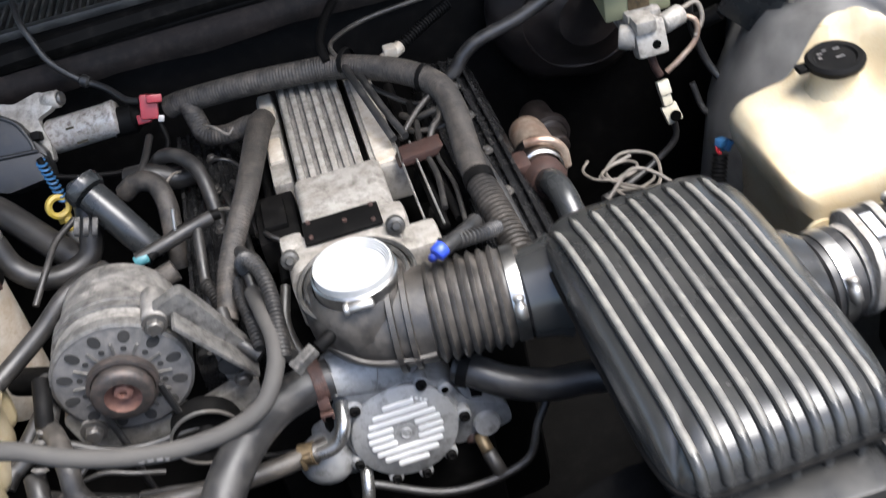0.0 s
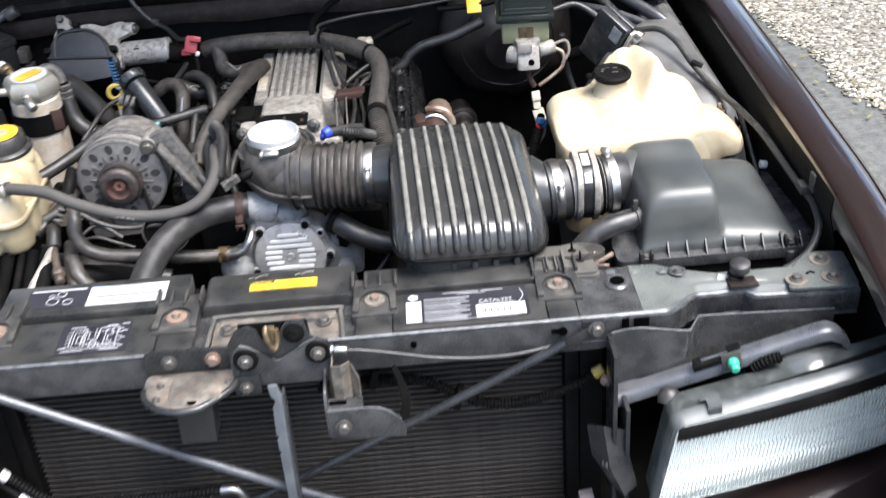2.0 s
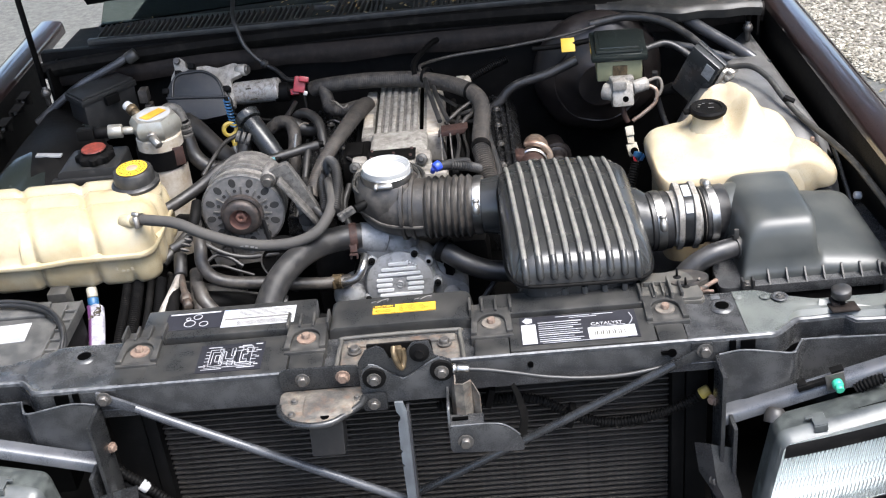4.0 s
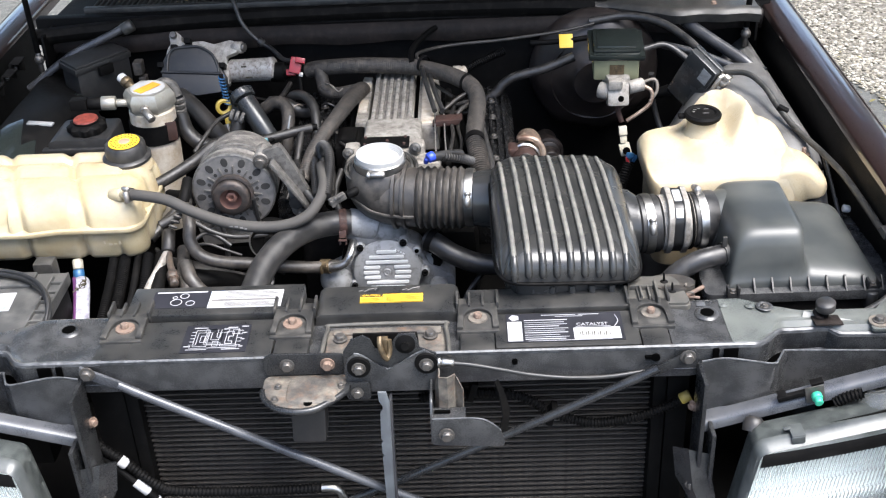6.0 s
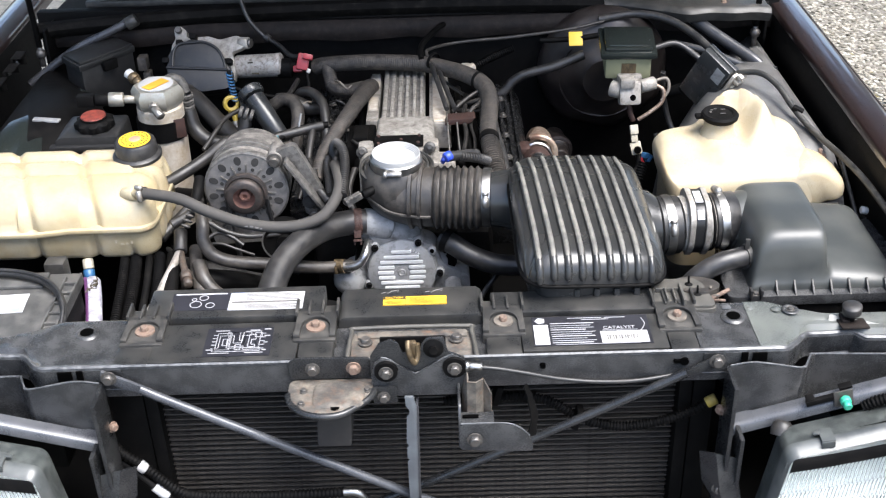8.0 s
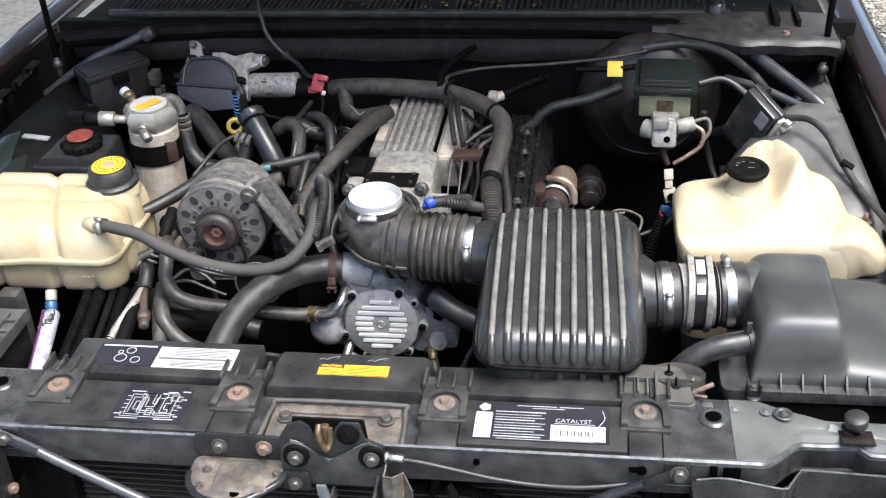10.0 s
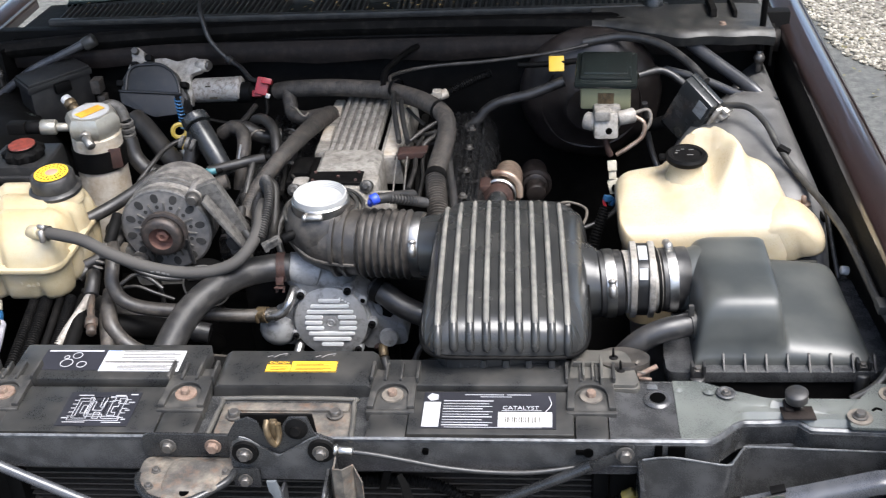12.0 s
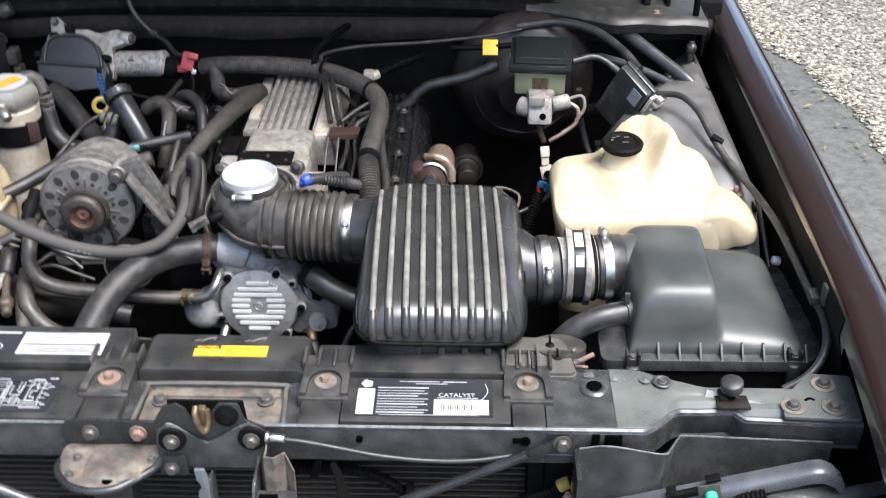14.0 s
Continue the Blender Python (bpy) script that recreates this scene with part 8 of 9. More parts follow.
bar_text(wip, [(0.0, 0.0, 0.006, 0.004), (0.010, 0.001, 0.004, 0.004), (0.017, 0.0, 0.010, 0.004), (0.004, -0.012, 0.016, 0.003), (-0.004, 0.012, 0.012, 0.003)], (-0.368, 1.0585, 0.808), (1, -0.05, 0.04), (0, 0.25, 1), "dark_ink")
part("end_cap", lathe([(0, 0), (0.0215, 0), (0.0215, 0.03), (0.016, 0.034), (0.012, 0.05), (0, 0.05)], (-0.308, 1.078, 0.800), (1, -0.1, 0.04), 24), "dull_black", wip, "black end cap")
conn = thing("red_connector", (-0.25, 1.05, 0.80), "bright red plastic wiring connector", "connector")
part("shell", joined(cbox((-0.250, 1.055, 0.822), (0.026, 0.016, 0.036), 0.004, (-30, 14, 0)), cbox((-0.238, 1.05, 0.835), (0.022, 0.02, 0.012), 0.003, (-30, 14, 0)), cbox((-0.262, 1.055, 0.806), (0.02, 0.018, 0.014), 0.003, (-30, 0, 0))), "red", conn)
part("metal_tab", cbox((-0.238, 1.042, 0.806), (0.009, 0.005, 0.010), 0.002, (-30, 20, 0)), "steel", conn)
part("lead", tube([(-0.242, 1.045, 0.80), (-0.240, 1.02, 0.775), (-0.265, 1.0, 0.762), (-0.31, 0.99, 0.77), (-0.37, 0.98, 0.79), (-0.395, 0.98, 0.80)], 0.004, 8), "dull_black", conn)
spiral = thing("blue_spiral_lead", (-0.40, 0.95, 0.78), "bright blue coiled wire wrap below the wiper motor", "wire")
helix = []
for k in range(109):
    a = k / 12 * math.tau
    helix.append((-0.392 + 0.0058 * math.cos(a) + 0.010 * k / 108, 0.945 - 0.02 * k / 108 + 0.0058 * math.sin(a), 0.848 - 0.056 * k / 108))
part("coil", tube(helix, 0.0018, 6, 2), "sky_blue", spiral)
part("core", tube([(-0.392, 0.945, 0.852), (-0.382, 0.925, 0.788), (-0.375, 0.92, 0.74)], 0.0045, 8), "dull_black", spiral)
aer = thing("aerial_lead", (-0.35, 1.15, 0.85), "thin black lead hanging over the cowl", "cable")
part("lead", tube([(-0.41, 1.30, 0.97), (-0.399, 1.20, 0.945), (-0.385, 1.165, 0.912), (-0.372, 1.150, 0.885), (-0.343, 1.142, 0.852), (-0.31, 1.125, 0.836), (-0.282, 1.09, 0.825), (-0.258, 1.062, 0.832)], 0.005, 10), "rubber", aer)
part("grommet", lathe([(0.005, -0.008), (0.009, -0.005), (0.009, 0.005), (0.005, 0.008)], (-0.335, 1.138, 0.848), (1, -0.5, -0.5), 14), "rubber", aer)

# ---- oil filler and small hoses ----
dip = thing("dipstick", (-0.39, 0.92, 0.70), "yellow ringed dipstick handle", "dipstick")
part("ring", lathe([(0.009, -0.004), (0.0135, -0.006), (0.017, -0.004), (0.017, 0.004), (0.0135, 0.006), (0.009, 0.004), (0.009, -0.004)], (-0.391, 0.92, 0.788), (0.5, -1, 0.3), 28), "dip_yellow", dip)
part("stem", joined(cbox((-0.389, 0.922, 0.768), (0.020, 0.012, 0.014), 0.003), cyl((-0.388, 0.921, 0.775), (-0.376, 0.90, 0.70), 0.006)), "dip_yellow", dip)
part("tube", tube([(-0.384, 0.905, 0.755), (-0.374, 0.88, 0.70), (-0.36, 0.84, 0.62)], 0.009, 10), "steel", dip, "pale steel dipstick tube")
oil = thing("oil_filler", (-0.29, 0.83, 0.72), "black oil filler tube with ribbed cap", "oil filler")
oa, ob_ = Vector((-0.330, 0.862, 0.824)), Vector((-0.268, 0.79, 0.755))
part("tube", cyl(oa, ob_, 0.0215, 0.019), "box_plastic", oil)
part("cap", lathe([(0, 0), (0.024, 0), (0.0265, 0.003), (0.0265, 0.016), (0.023, 0.019), (0, 0.019)], oa - (ob_ - oa).normalized() * 0.004, oa - ob_, 36, wave=lambda u, h: 0.03 * math.cos(u * math.tau * 14)), "box_plastic", oil, "black ribbed cap")
part("cap_bar", cbox(oa + (oa - ob_).normalized() * 0.017, (0.034, 0.006, 0.006), 0.002, (30, 0, 50)), "fan_grey", oil)
for pts, r, m_, nm in (
    ([(-0.30, 0.90, 0.79), (-0.275, 0.895, 0.805), (-0.252, 0.875, 0.805), (-0.243, 0.845, 0.79), (-0.246, 0.82, 0.76), (-0.25, 0.80, 0.72)], 0.0135, "loom", "bent tan-dusted breather hose"),
    ([(-0.262, 0.98, 0.77), (-0.245, 0.965, 0.79), (-0.222, 0.945, 0.796), (-0.200, 0.915, 0.786), (-0.192, 0.88, 0.76), (-0.19, 0.84, 0.72)], 0.0105, "hose_black", "arched vacuum hose"),
    ([(-0.27, 0.74, 0.79), (-0.245, 0.755, 0.796), (-0.21, 0.77, 0.800), (-0.175, 0.775, 0.800)], 0.007, "dull_black", "black vacuum harness"),
    ([(-0.205, 0.775, 0.80), (-0.208, 0.745, 0.785), (-0.212, 0.70, 0.755), (-0.214, 0.66, 0.72)], 0.007, "hose_black", "dusty vacuum hose"),
    ([(-0.16, 0.68, 0.805), (-0.150, 0.655, 0.815), (-0.138, 0.64, 0.808), (-0.132, 0.60, 0.785), (-0.130, 0.56, 0.765), (-0.125, 0.52, 0.765)], 0.0075, "hose_black", "dusty looped hose"),
    ([(-0.155, 0.66, 0.80), (-0.152, 0.62, 0.77), (-0.148, 0.58, 0.74)], 0.008, "hose_black", "dusty hose"),
    ([(-0.285, 0.70, 0.77), (-0.262, 0.695, 0.785), (-0.238, 0.70, 0.79)], 0.014, "loom", "dusty hose stub"),
    ([(0.06, 0.502, 0.858), (0.075, 0.515, 0.855), (0.095, 0.54, 0.845), (0.11, 0.57, 0.83)], 0.0085, "rubber", "black vacuum hose with blue plug"),
    ([(0.045, 0.98, 0.83), (0.052, 0.92, 0.83), (0.062, 0.86, 0.825), (0.076, 0.80, 0.815)], 0.005, "rubber", "black throttle cable"),
    ([(0.030, 0.99, 0.84), (0.036, 0.93, 0.84), (0.048, 0.86, 0.83), (0.060, 0.80, 0.815)], 0.005, "rubber", "black throttle cable"),
    ([(0.078, 0.79, 0.812), (0.080, 0.72, 0.80), (0.083, 0.64, 0.785)], 0.0016, "steel", "thin bare cable"),
    ([(0.060, 0.79, 0.812), (0.061, 0.72, 0.80), (0.063, 0.66, 0.785)], 0.0016, "steel", "thin bare cable"),
    ([(0.07, 0.82, 0.80), (0.09, 0.84, 0.81), (0.115, 0.86, 0.82), (0.135, 0.87, 0.825)], 0.004, "grey_rubber", "grey wire"),
    ([(0.10, 0.90, 0.80), (0.095, 0.82, 0.79), (0.10, 0.74, 0.78), (0.105, 0.66, 0.77)], 0.006, "dull_black", "black wiring"),
    ([(0.115, 0.93, 0.79), (0.112, 0.85, 0.78), (0.118, 0.77, 0.775), (0.125, 0.70, 0.77)], 0.006, "dull_black", "black wiring"),
    ([(0.148, 0.87, 0.82), (0.150, 0.80, 0.805), (0.155, 0.74, 0.79), (0.165, 0.68, 0.77), (0.17, 0.62, 0.75)], 0.0075, "rubber", "black sensor lead"),
        ([(-0.09, 0.47, 0.585), (0.00, 0.45, 0.55), (0.09, 0.45, 0.56), (0.12, 0.47, 0.60), (0.16, 0.50, 0.64)], 0.005, "rubber", "thin black lead"),
    ([(-0.19, 0.60, 0.79), (-0.185, 0.57, 0.775), (-0.16, 0.545, 0.755)], 0.008, "hose_black", "dark pipe")):
    t = thing("hose", pts[0], nm + " beside the engine", "hose")
    part("tube", tube(pts, r, 10), m_, t)
for pts, r, m_, nm in (
    ([(-0.285, 0.742, 0.790), (-0.25, 0.752, 0.794), (-0.215, 0.765, 0.797), (-0.185, 0.772, 0.800)], 0.0095, "hose_black", "black vacuum manifold"),
    ([(-0.232, 0.76, 0.80), (-0.229, 0.766, 0.815), (-0.226, 0.772, 0.828)], 0.0025, "steel", "thin steel pin"),
    ([(-0.30, 0.965, 0.772), (-0.27, 0.955, 0.775), (-0.235, 0.95, 0.76), (-0.20, 0.96, 0.755)], 0.016, "hose_black", "short thick hose"),
    ([(-0.255, 0.90, 0.775), (-0.235, 0.91, 0.79), (-0.225, 0.93, 0.78), (-0.235, 0.95, 0.77)], 0.002, "wire_tan", "looped thin wire"),
    ([(-0.18, 1.00, 0.80), (-0.165, 0.975, 0.805), (-0.15, 0.965, 0.795), (-0.14, 0.97, 0.80)], 0.0022, "wire_tan", "looped thin wire"),
    ([(-0.185, 0.94, 0.775), (-0.17, 0.925, 0.785), (-0.155, 0.92, 0.78), (-0.14, 0.90, 0.775)], 0.0026, "hose_black", "thin black wire"),
    ([(-0.16, 0.90, 0.76), (-0.15, 0.86, 0.765), (-0.14, 0.80, 0.77), (-0.135, 0.74, 0.775)], 0.0045, "hose_black", "black injector wiring"),
    ([(-0.175, 0.89, 0.75), (-0.165, 0.84, 0.755), (-0.155, 0.78, 0.76), (-0.15, 0.72, 0.755)], 0.0045, "hose_black", "black injector wiring"),
    ([(0.055, 0.98, 0.80), (0.075, 0.94, 0.80), (0.10, 0.90, 0.80), (0.12, 0.87, 0.81)], 0.0035, "hose_black", "black injector wiring"),
    ([(0.085, 0.90, 0.785), (0.10, 0.86, 0.80), (0.125, 0.84, 0.815), (0.14, 0.83, 0.82)], 0.0045, "grey_rubber", "dusty wire loop"),
    ([(0.075, 0.87, 0.785), (0.095, 0.835, 0.795), (0.12, 0.82, 0.80), (0.14, 0.82, 0.805)], 0.004, "grey_rubber", "dusty wire loop"),
    ([(-0.115, 0.62, 0.78), (-0.125, 0.58, 0.76), (-0.118, 0.55, 0.735), (-0.10, 0.53, 0.72)], 0.0065, "hose_black", "corrugated sensor lead"),
    ([(-0.44, 0.50, 0.74), (-0.41, 0.52, 0.75), (-0.395, 0.56, 0.76), (-0.40, 0.60, 0.77)], 0.009, "hose_black", "black lead by the alternator"),
    ([(-0.42, 0.74, 0.77), (-0.40, 0.78, 0.79), (-0.385, 0.82, 0.80), (-0.36, 0.85, 0.805)], 0.0045, "hose_black", "thin black lead"),
    ([(-0.34, 0.88, 0.775), (-0.31, 0.90, 0.785), (-0.285, 0.93, 0.785), (-0.27, 0.97, 0.79), (-0.26, 1.02, 0.795)], 0.0055, "hose_black", "black wiper lead")):
    t = thing("hose", pts[0], nm + " beside the engine", "hose")
    part("tube", tube(pts, r, 12), m_, t)
for pts, r, m_, nm in (
    ([(-0.156, 0.650, 0.800), (-0.153, 0.632, 0.822), (-0.143, 0.612, 0.838), (-0.131, 0.582, 0.838), (-0.126, 0.545, 0.826), (-0.127, 0.500, 0.812), (-0.128, 0.474, 0.803)], 0.0078, "hose_black", "corrugated sensor lead"),
    ([(-0.168, 0.640, 0.792), (-0.166, 0.610, 0.790), (-0.160, 0.575, 0.782), (-0.156, 0.54, 0.770)], 0.0070, "hose_black", "corrugated branch lead"),
    ([(-0.210, 0.690, 0.765), (-0.200, 0.660, 0.758), (-0.196, 0.620, 0.742), (-0.200, 0.58, 0.720)], 0.0075, "hose_black", "corrugated lead"),
    ([(0.062, 0.512, 0.856), (0.085, 0.520, 0.850), (0.112, 0.535, 0.838), (0.130, 0.560, 0.820)], 0.0080, "hose_black", "corrugated vacuum line")):
    t = thing("hose", pts[0], nm + " beside the engine", "hose")
    part("tube", tube(pts, r, 12, 10, ridge=0.0011, pitch=0.0052), m_, t)
for pts, r, m_ in (
    ([(-0.390, 0.500, 0.700), (-0.365, 0.515, 0.712), (-0.340, 0.512, 0.705), (-0.318, 0.505, 0.690)], 0.0038, "hose_black"),
    ([(-0.395, 0.505, 0.690), (-0.360, 0.500, 0.698), (-0.330, 0.496, 0.688), (-0.300, 0.500, 0.672)], 0.0030, "hose_black"),
    ([(-0.455, 0.500, 0.690), (-0.435, 0.470, 0.690), (-0.420, 0.440, 0.680), (-0.410, 0.40, 0.668)], 0.0045, "hose_black"),
    ([(-0.330, 0.480, 0.668), (-0.290, 0.470, 0.672), (-0.250, 0.462, 0.668), (-0.215, 0.46, 0.655)], 0.0042, "hose_black"),
    ([(0.090, 0.660, 0.792), (0.096, 0.720, 0.800), (0.092, 0.790, 0.802), (0.098, 0.850, 0.800)], 0.0040, "hose_black"),
    ([(0.108, 0.640, 0.780), (0.112, 0.700, 0.792), (0.106, 0.760, 0.798), (0.112, 0.820, 0.805)], 0.0032, "hose_black"),
    ([(0.100, 0.780, 0.806), (0.112, 0.800, 0.816), (0.124, 0.815, 0.818), (0.132, 0.838, 0.822)], 0.0045, "grey_rubber"),
    ([(-0.125, 0.720, 0.790), (-0.118, 0.700, 0.796), (-0.108, 0.690, 0.792), (-0.104, 0.665, 0.780)], 0.0030, "hose_black"),
    ([(-0.180, 0.820, 0.775), (-0.165, 0.800, 0.785), (-0.150, 0.795, 0.780), (-0.138, 0.78, 0.785)], 0.0032, "wire_tan"),
    ([(-0.240, 0.680, 0.770), (-0.225, 0.660, 0.765), (-0.215, 0.630, 0.750), (-0.222, 0.600, 0.730)], 0.0050, "hose_black")):
    t = thing("wire_lead", pts[0], "thin dusty wire among the hoses", "wire", "loose engine wires")
    part("lead", tube(pts, r, 8), m_, t)
vac = thing("vacuum_plug", (-0.27, 0.74, 0.79), "dull teal vacuum fitting", "fitting")
part("body", cyl((-0.288, 0.738, 0.79), (-0.270, 0.742, 0.791), 0.0075), "teal", vac)
plug = thing("blue_plug", (0.059, 0.50, 0.86), "bright blue plastic vacuum plug", "plug")
part("body", joined(cyl((0.053, 0.496, 0.859), (0.064, 0.503, 0.862), 0.009), cyl((0.052, 0.498, 0.858), (0.049, 0.51, 0.845), 0.0045)), "blue", plug)
tc = thing("temperature_plug", (-0.10, 0.475, 0.79), "grey sensor plug on the pump neck", "connector")
part("plug_body", joined(cbox((-0.106, 0.470, 0.800), (0.026, 0.012, 0.012), 0.002, (0, -18, 25)), cbox((-0.104, 0.464, 0.807), (0.018, 0.006, 0.004), 0.001, (0, -18, 25)), cbox((-0.118, 0.466, 0.794), (0.008, 0.014, 0.014), 0.002, (0, -18, 25))), "cast_grey", tc)
part("sensor", cyl((-0.092, 0.476, 0.802), (-0.070, 0.487, 0.808), 0.008), "dull_black", tc)

# ---- main wiring loom ----
loom = thing("wiring_loom", (0, 0.95, 0.75), "thick dusty taped wiring loom over the engine", "wiring loom")
part("trunk", tube([(-0.225, 1.075, 0.802), (-0.204, 1.064, 0.810), (-0.160, 1.045, 0.820), (-0.10, 1.025, 0.829), (-0.04, 1.010, 0.832), (0.011, 0.999, 0.832), (0.06, 0.965, 0.834), (0.105, 0.920, 0.836), (0.138, 0.872, 0.832), (0.146, 0.82, 0.822), (0.142, 0.76, 0.814), (0.138, 0.70, 0.812), (0.139, 0.66, 0.808)], 0.0170, 18, 10, ridge=0.00035, pitch=0.0045), "loom", loom, "taped dusty trunk")
part("corrugated_end", tube([(0.138, 0.668, 0.810), (0.142, 0.63, 0.800), (0.148, 0.58, 0.785), (0.152, 0.54, 0.77)], 0.0165, 16, 10, ridge=0.0018, pitch=0.006), "grey_rubber", loom, "corrugated conduit")
part("tape_band", lathe([(0.0178, -0.008), (0.0192, -0.008), (0.0192, 0.008), (0.0178, 0.008)], (0.138, 0.668, 0.810), (0, 1, 0.15), 24), "dull_black", loom)
part("branch", tube([(-0.100, 0.985, 0.788), (-0.106, 0.955, 0.797), (-0.118, 0.86, 0.815), (-0.135, 0.765, 0.822), (-0.158, 0.70, 0.812), (-0.176, 0.650, 0.795), (-0.188, 0.60, 0.77)], 0.0163, 18, 10, ridge=0.0003, pitch=0.005, taper=lambda t: 1.1 - 0.35 * t), "loom", loom, "taped branch")
part("branch", tube([(-0.197, 1.055, 0.810), (-0.190, 1.03, 0.79), (-0.183, 1.013, 0.777), (-0.155, 1.0, 0.775), (-0.12, 0.99, 0.785), (-0.100, 0.975, 0.79)], 0.0143, 16, 8, ridge=0.0003, pitch=0.005), "loom", loom, "taped branch")
part("branch", tube([(-0.176, 0.66, 0.80), (-0.186, 0.62, 0.775), (-0.196, 0.58, 0.75)], 0.0105, 12, 8, ridge=0.0012, pitch=0.005), "grey_rubber", loom, "corrugated branch")
for k, (x, y, z) in enumerate(((0.035, 0.985, 0.842), (0.125, 0.895, 0.834))):
    part("tape_band", lathe([(0.0180, -0.004), (0.0192, -0.003), (0.0192, 0.003), (0.0180, 0.004)], (x, y, z), (1, -0.9, -0.05), 24), "dull_black", loom)
lead = thing("throttle_cable", (0.2, 1.08, 0.83), "thin grey cable strung over the engine to the bulkhead", "cable")
part("sheath", tube([(0.030, 0.985, 0.842), (0.020, 1.01, 0.852), (0.03, 1.05, 0.846), (0.07, 1.09, 0.84), (0.12, 1.10, 0.842), (0.21, 1.10, 0.848), (0.333, 1.10, 0.862), (0.41, 1.11, 0.874)], 0.0036, 8), "grey_rubber", lead)
lead = thing("bulkhead_lead", (0.05, 1.1, 0.85), "black lead rising to the bulkhead", "cable")
part("sheath", tube([(0.010, 0.99, 0.845), (0.008, 1.03, 0.855), (0.022, 1.09, 0.855), (0.05, 1.16, 0.855), (0.075, 1.20, 0.85)], 0.0065, 10), "dull_black", lead)
pcv = thing("breather_pipe", (0.15, 1.1, 0.78), "black corrugated breather pipe with pale elbow", "hose")
part("pipe", tube([(0.122, 1.088, 0.785), (0.15, 1.10, 0.795), (0.18, 1.115, 0.803), (0.212, 1.13, 0.81)], 0.0085, 12, 10, ridge=0.001, pitch=0.005), "dull_black", pcv)
part("elbow", joined(cyl((0.092, 1.07, 0.78), (0.124, 1.088, 0.786), 0.010), cbox((0.105, 1.075, 0.79), (0.02, 0.02, 0.016), 0.004)), "foil", pcv, "pale stained elbow")
bh = thing("booster_hose", (0.25, 1.05, 0.77), "black rubber brake vacuum hose", "hose")
part("hose", tube([(0.135, 1.03, 0.70), (0.155, 1.035, 0.722), (0.19, 1.04, 0.748), (0.206, 1.045, 0.765), (0.235, 1.048, 0.781), (0.30, 1.05, 0.797), (0.362, 1.055, 0.82)], 0.0105, 12), "rubber", bh)

# ---- brake gear ----
boost = thing("brake_booster", (0.45, 1.12, 0.70), "large round black brake booster on the bulkhead", "brake booster")
part("drum", lathe([(0, 0), (0.05, 0.0), (0.060, 0.012), (0.090, 0.020), (0.122, 0.034), (0.142, 0.055), (0.148, 0.075), (0.140, 0.10), (0, 0.10)], (0.418, 1.09, 0.742), (0.0, 1, 0.06), 72, wave=lambda u, h: 0.035 * math.cos(u * math.tau * 7) if 0.015 < h < 0.06 else 0), "booster_black", boost)
part("ridge", lathe([(0.094, 0), (0.102, -0.004), (0.104, 0.004)], (0.418, 1.117, 0.744), (0.0, 1, 0.06), 48), "booster_black", boost)
mc = thing("master_cylinder", (0.44, 0.95, 0.75), "brake fluid reservoir with black lid on an alloy cylinder", "master cylinder")
MX = pose(0.440, 0.965, 0.868, 5, 0, -4)
part("lid", joined(box(-0.058, 0.058, -0.058, 0.070, 0.0, 0.014, 0.006, MX), box(-0.048, 0.048, -0.046, 0.058, 0.012, 0.022, 0.005, MX)), "gloss_black", mc, "glossy black moulded lid")
part("lid_panel", box(-0.040, 0.040, -0.036, 0.048, 0.021, 0.0240, 0.002, MX), "gloss_black", mc)
part("reservoir", box(-0.047, 0.047, -0.048, 0.060, -0.048, 0.0, 0.006, MX), "olive", mc, "olive translucent reservoir")
part("level_plate", box(-0.014, 0.016, -0.0500, -0.047, -0.036, -0.012, 0.001, MX), "brass", mc, "stamped level plate")
written(mc, "S D", (0.430, 0.9138, 0.842), (1, -0.07, 0), (0, 0.09, 1), 0.010, "dark_ink")
part("cylinder", joined(cyl((0.44, 0.90, 0.80), (0.445, 1.09, 0.79), 0.026), cbox((0.44, 0.94, 0.815), (0.05, 0.07, 0.03), 0.006)), "dirty_alloy", mc, "dull alloy cylinder")
prop = thing("brake_valve", (0.44, 0.89, 0.76), "pale alloy brake valve block with steel pipes", "valve")
part("block", joined(cbox((0.437, 0.888, 0.80), (0.045, 0.03, 0.050), 0.007, (-20, 0, 0)), cyl((0.40, 0.90, 0.806), (0.42, 0.89, 0.804), 0.017), cyl((0.458, 0.89, 0.812), (0.490, 0.90, 0.815), 0.014), cbox((0.430, 0.885, 0.825), (0.03, 0.03, 0.02), 0.005)), "dirty_alloy", prop)
part("port", lathe([(0, 0), (0.0065, 0), (0.006, 0.001), (0, 0.001)], (0.442, 0.871, 0.796), (0, -1, 0.4), 16), "dark_gap", prop)
part("pipe", tube([(0.490, 0.90, 0.812), (0.508, 0.895, 0.80), (0.505, 0.89, 0.775), (0.48, 0.885, 0.755), (0.458, 0.885, 0.74)], 0.0042, 8), "shield", prop, "bent copper pipe")
part("pipe", tube([(0.485, 0.905, 0.815), (0.515, 0.91, 0.82), (0.520, 0.90, 0.80), (0.505, 0.89, 0.78)], 0.0036, 8), "wire_tan", prop, "bent pipe")
part("lead", tube([(0.437, 0.885, 0.775), (0.441, 0.883, 0.755), (0.447, 0.882, 0.74)], 0.006, 8), "rust", prop)
wc = thing("white_connector", (0.452, 0.88, 0.69), "white two-way wiring plug hanging beside the booster", "connector")
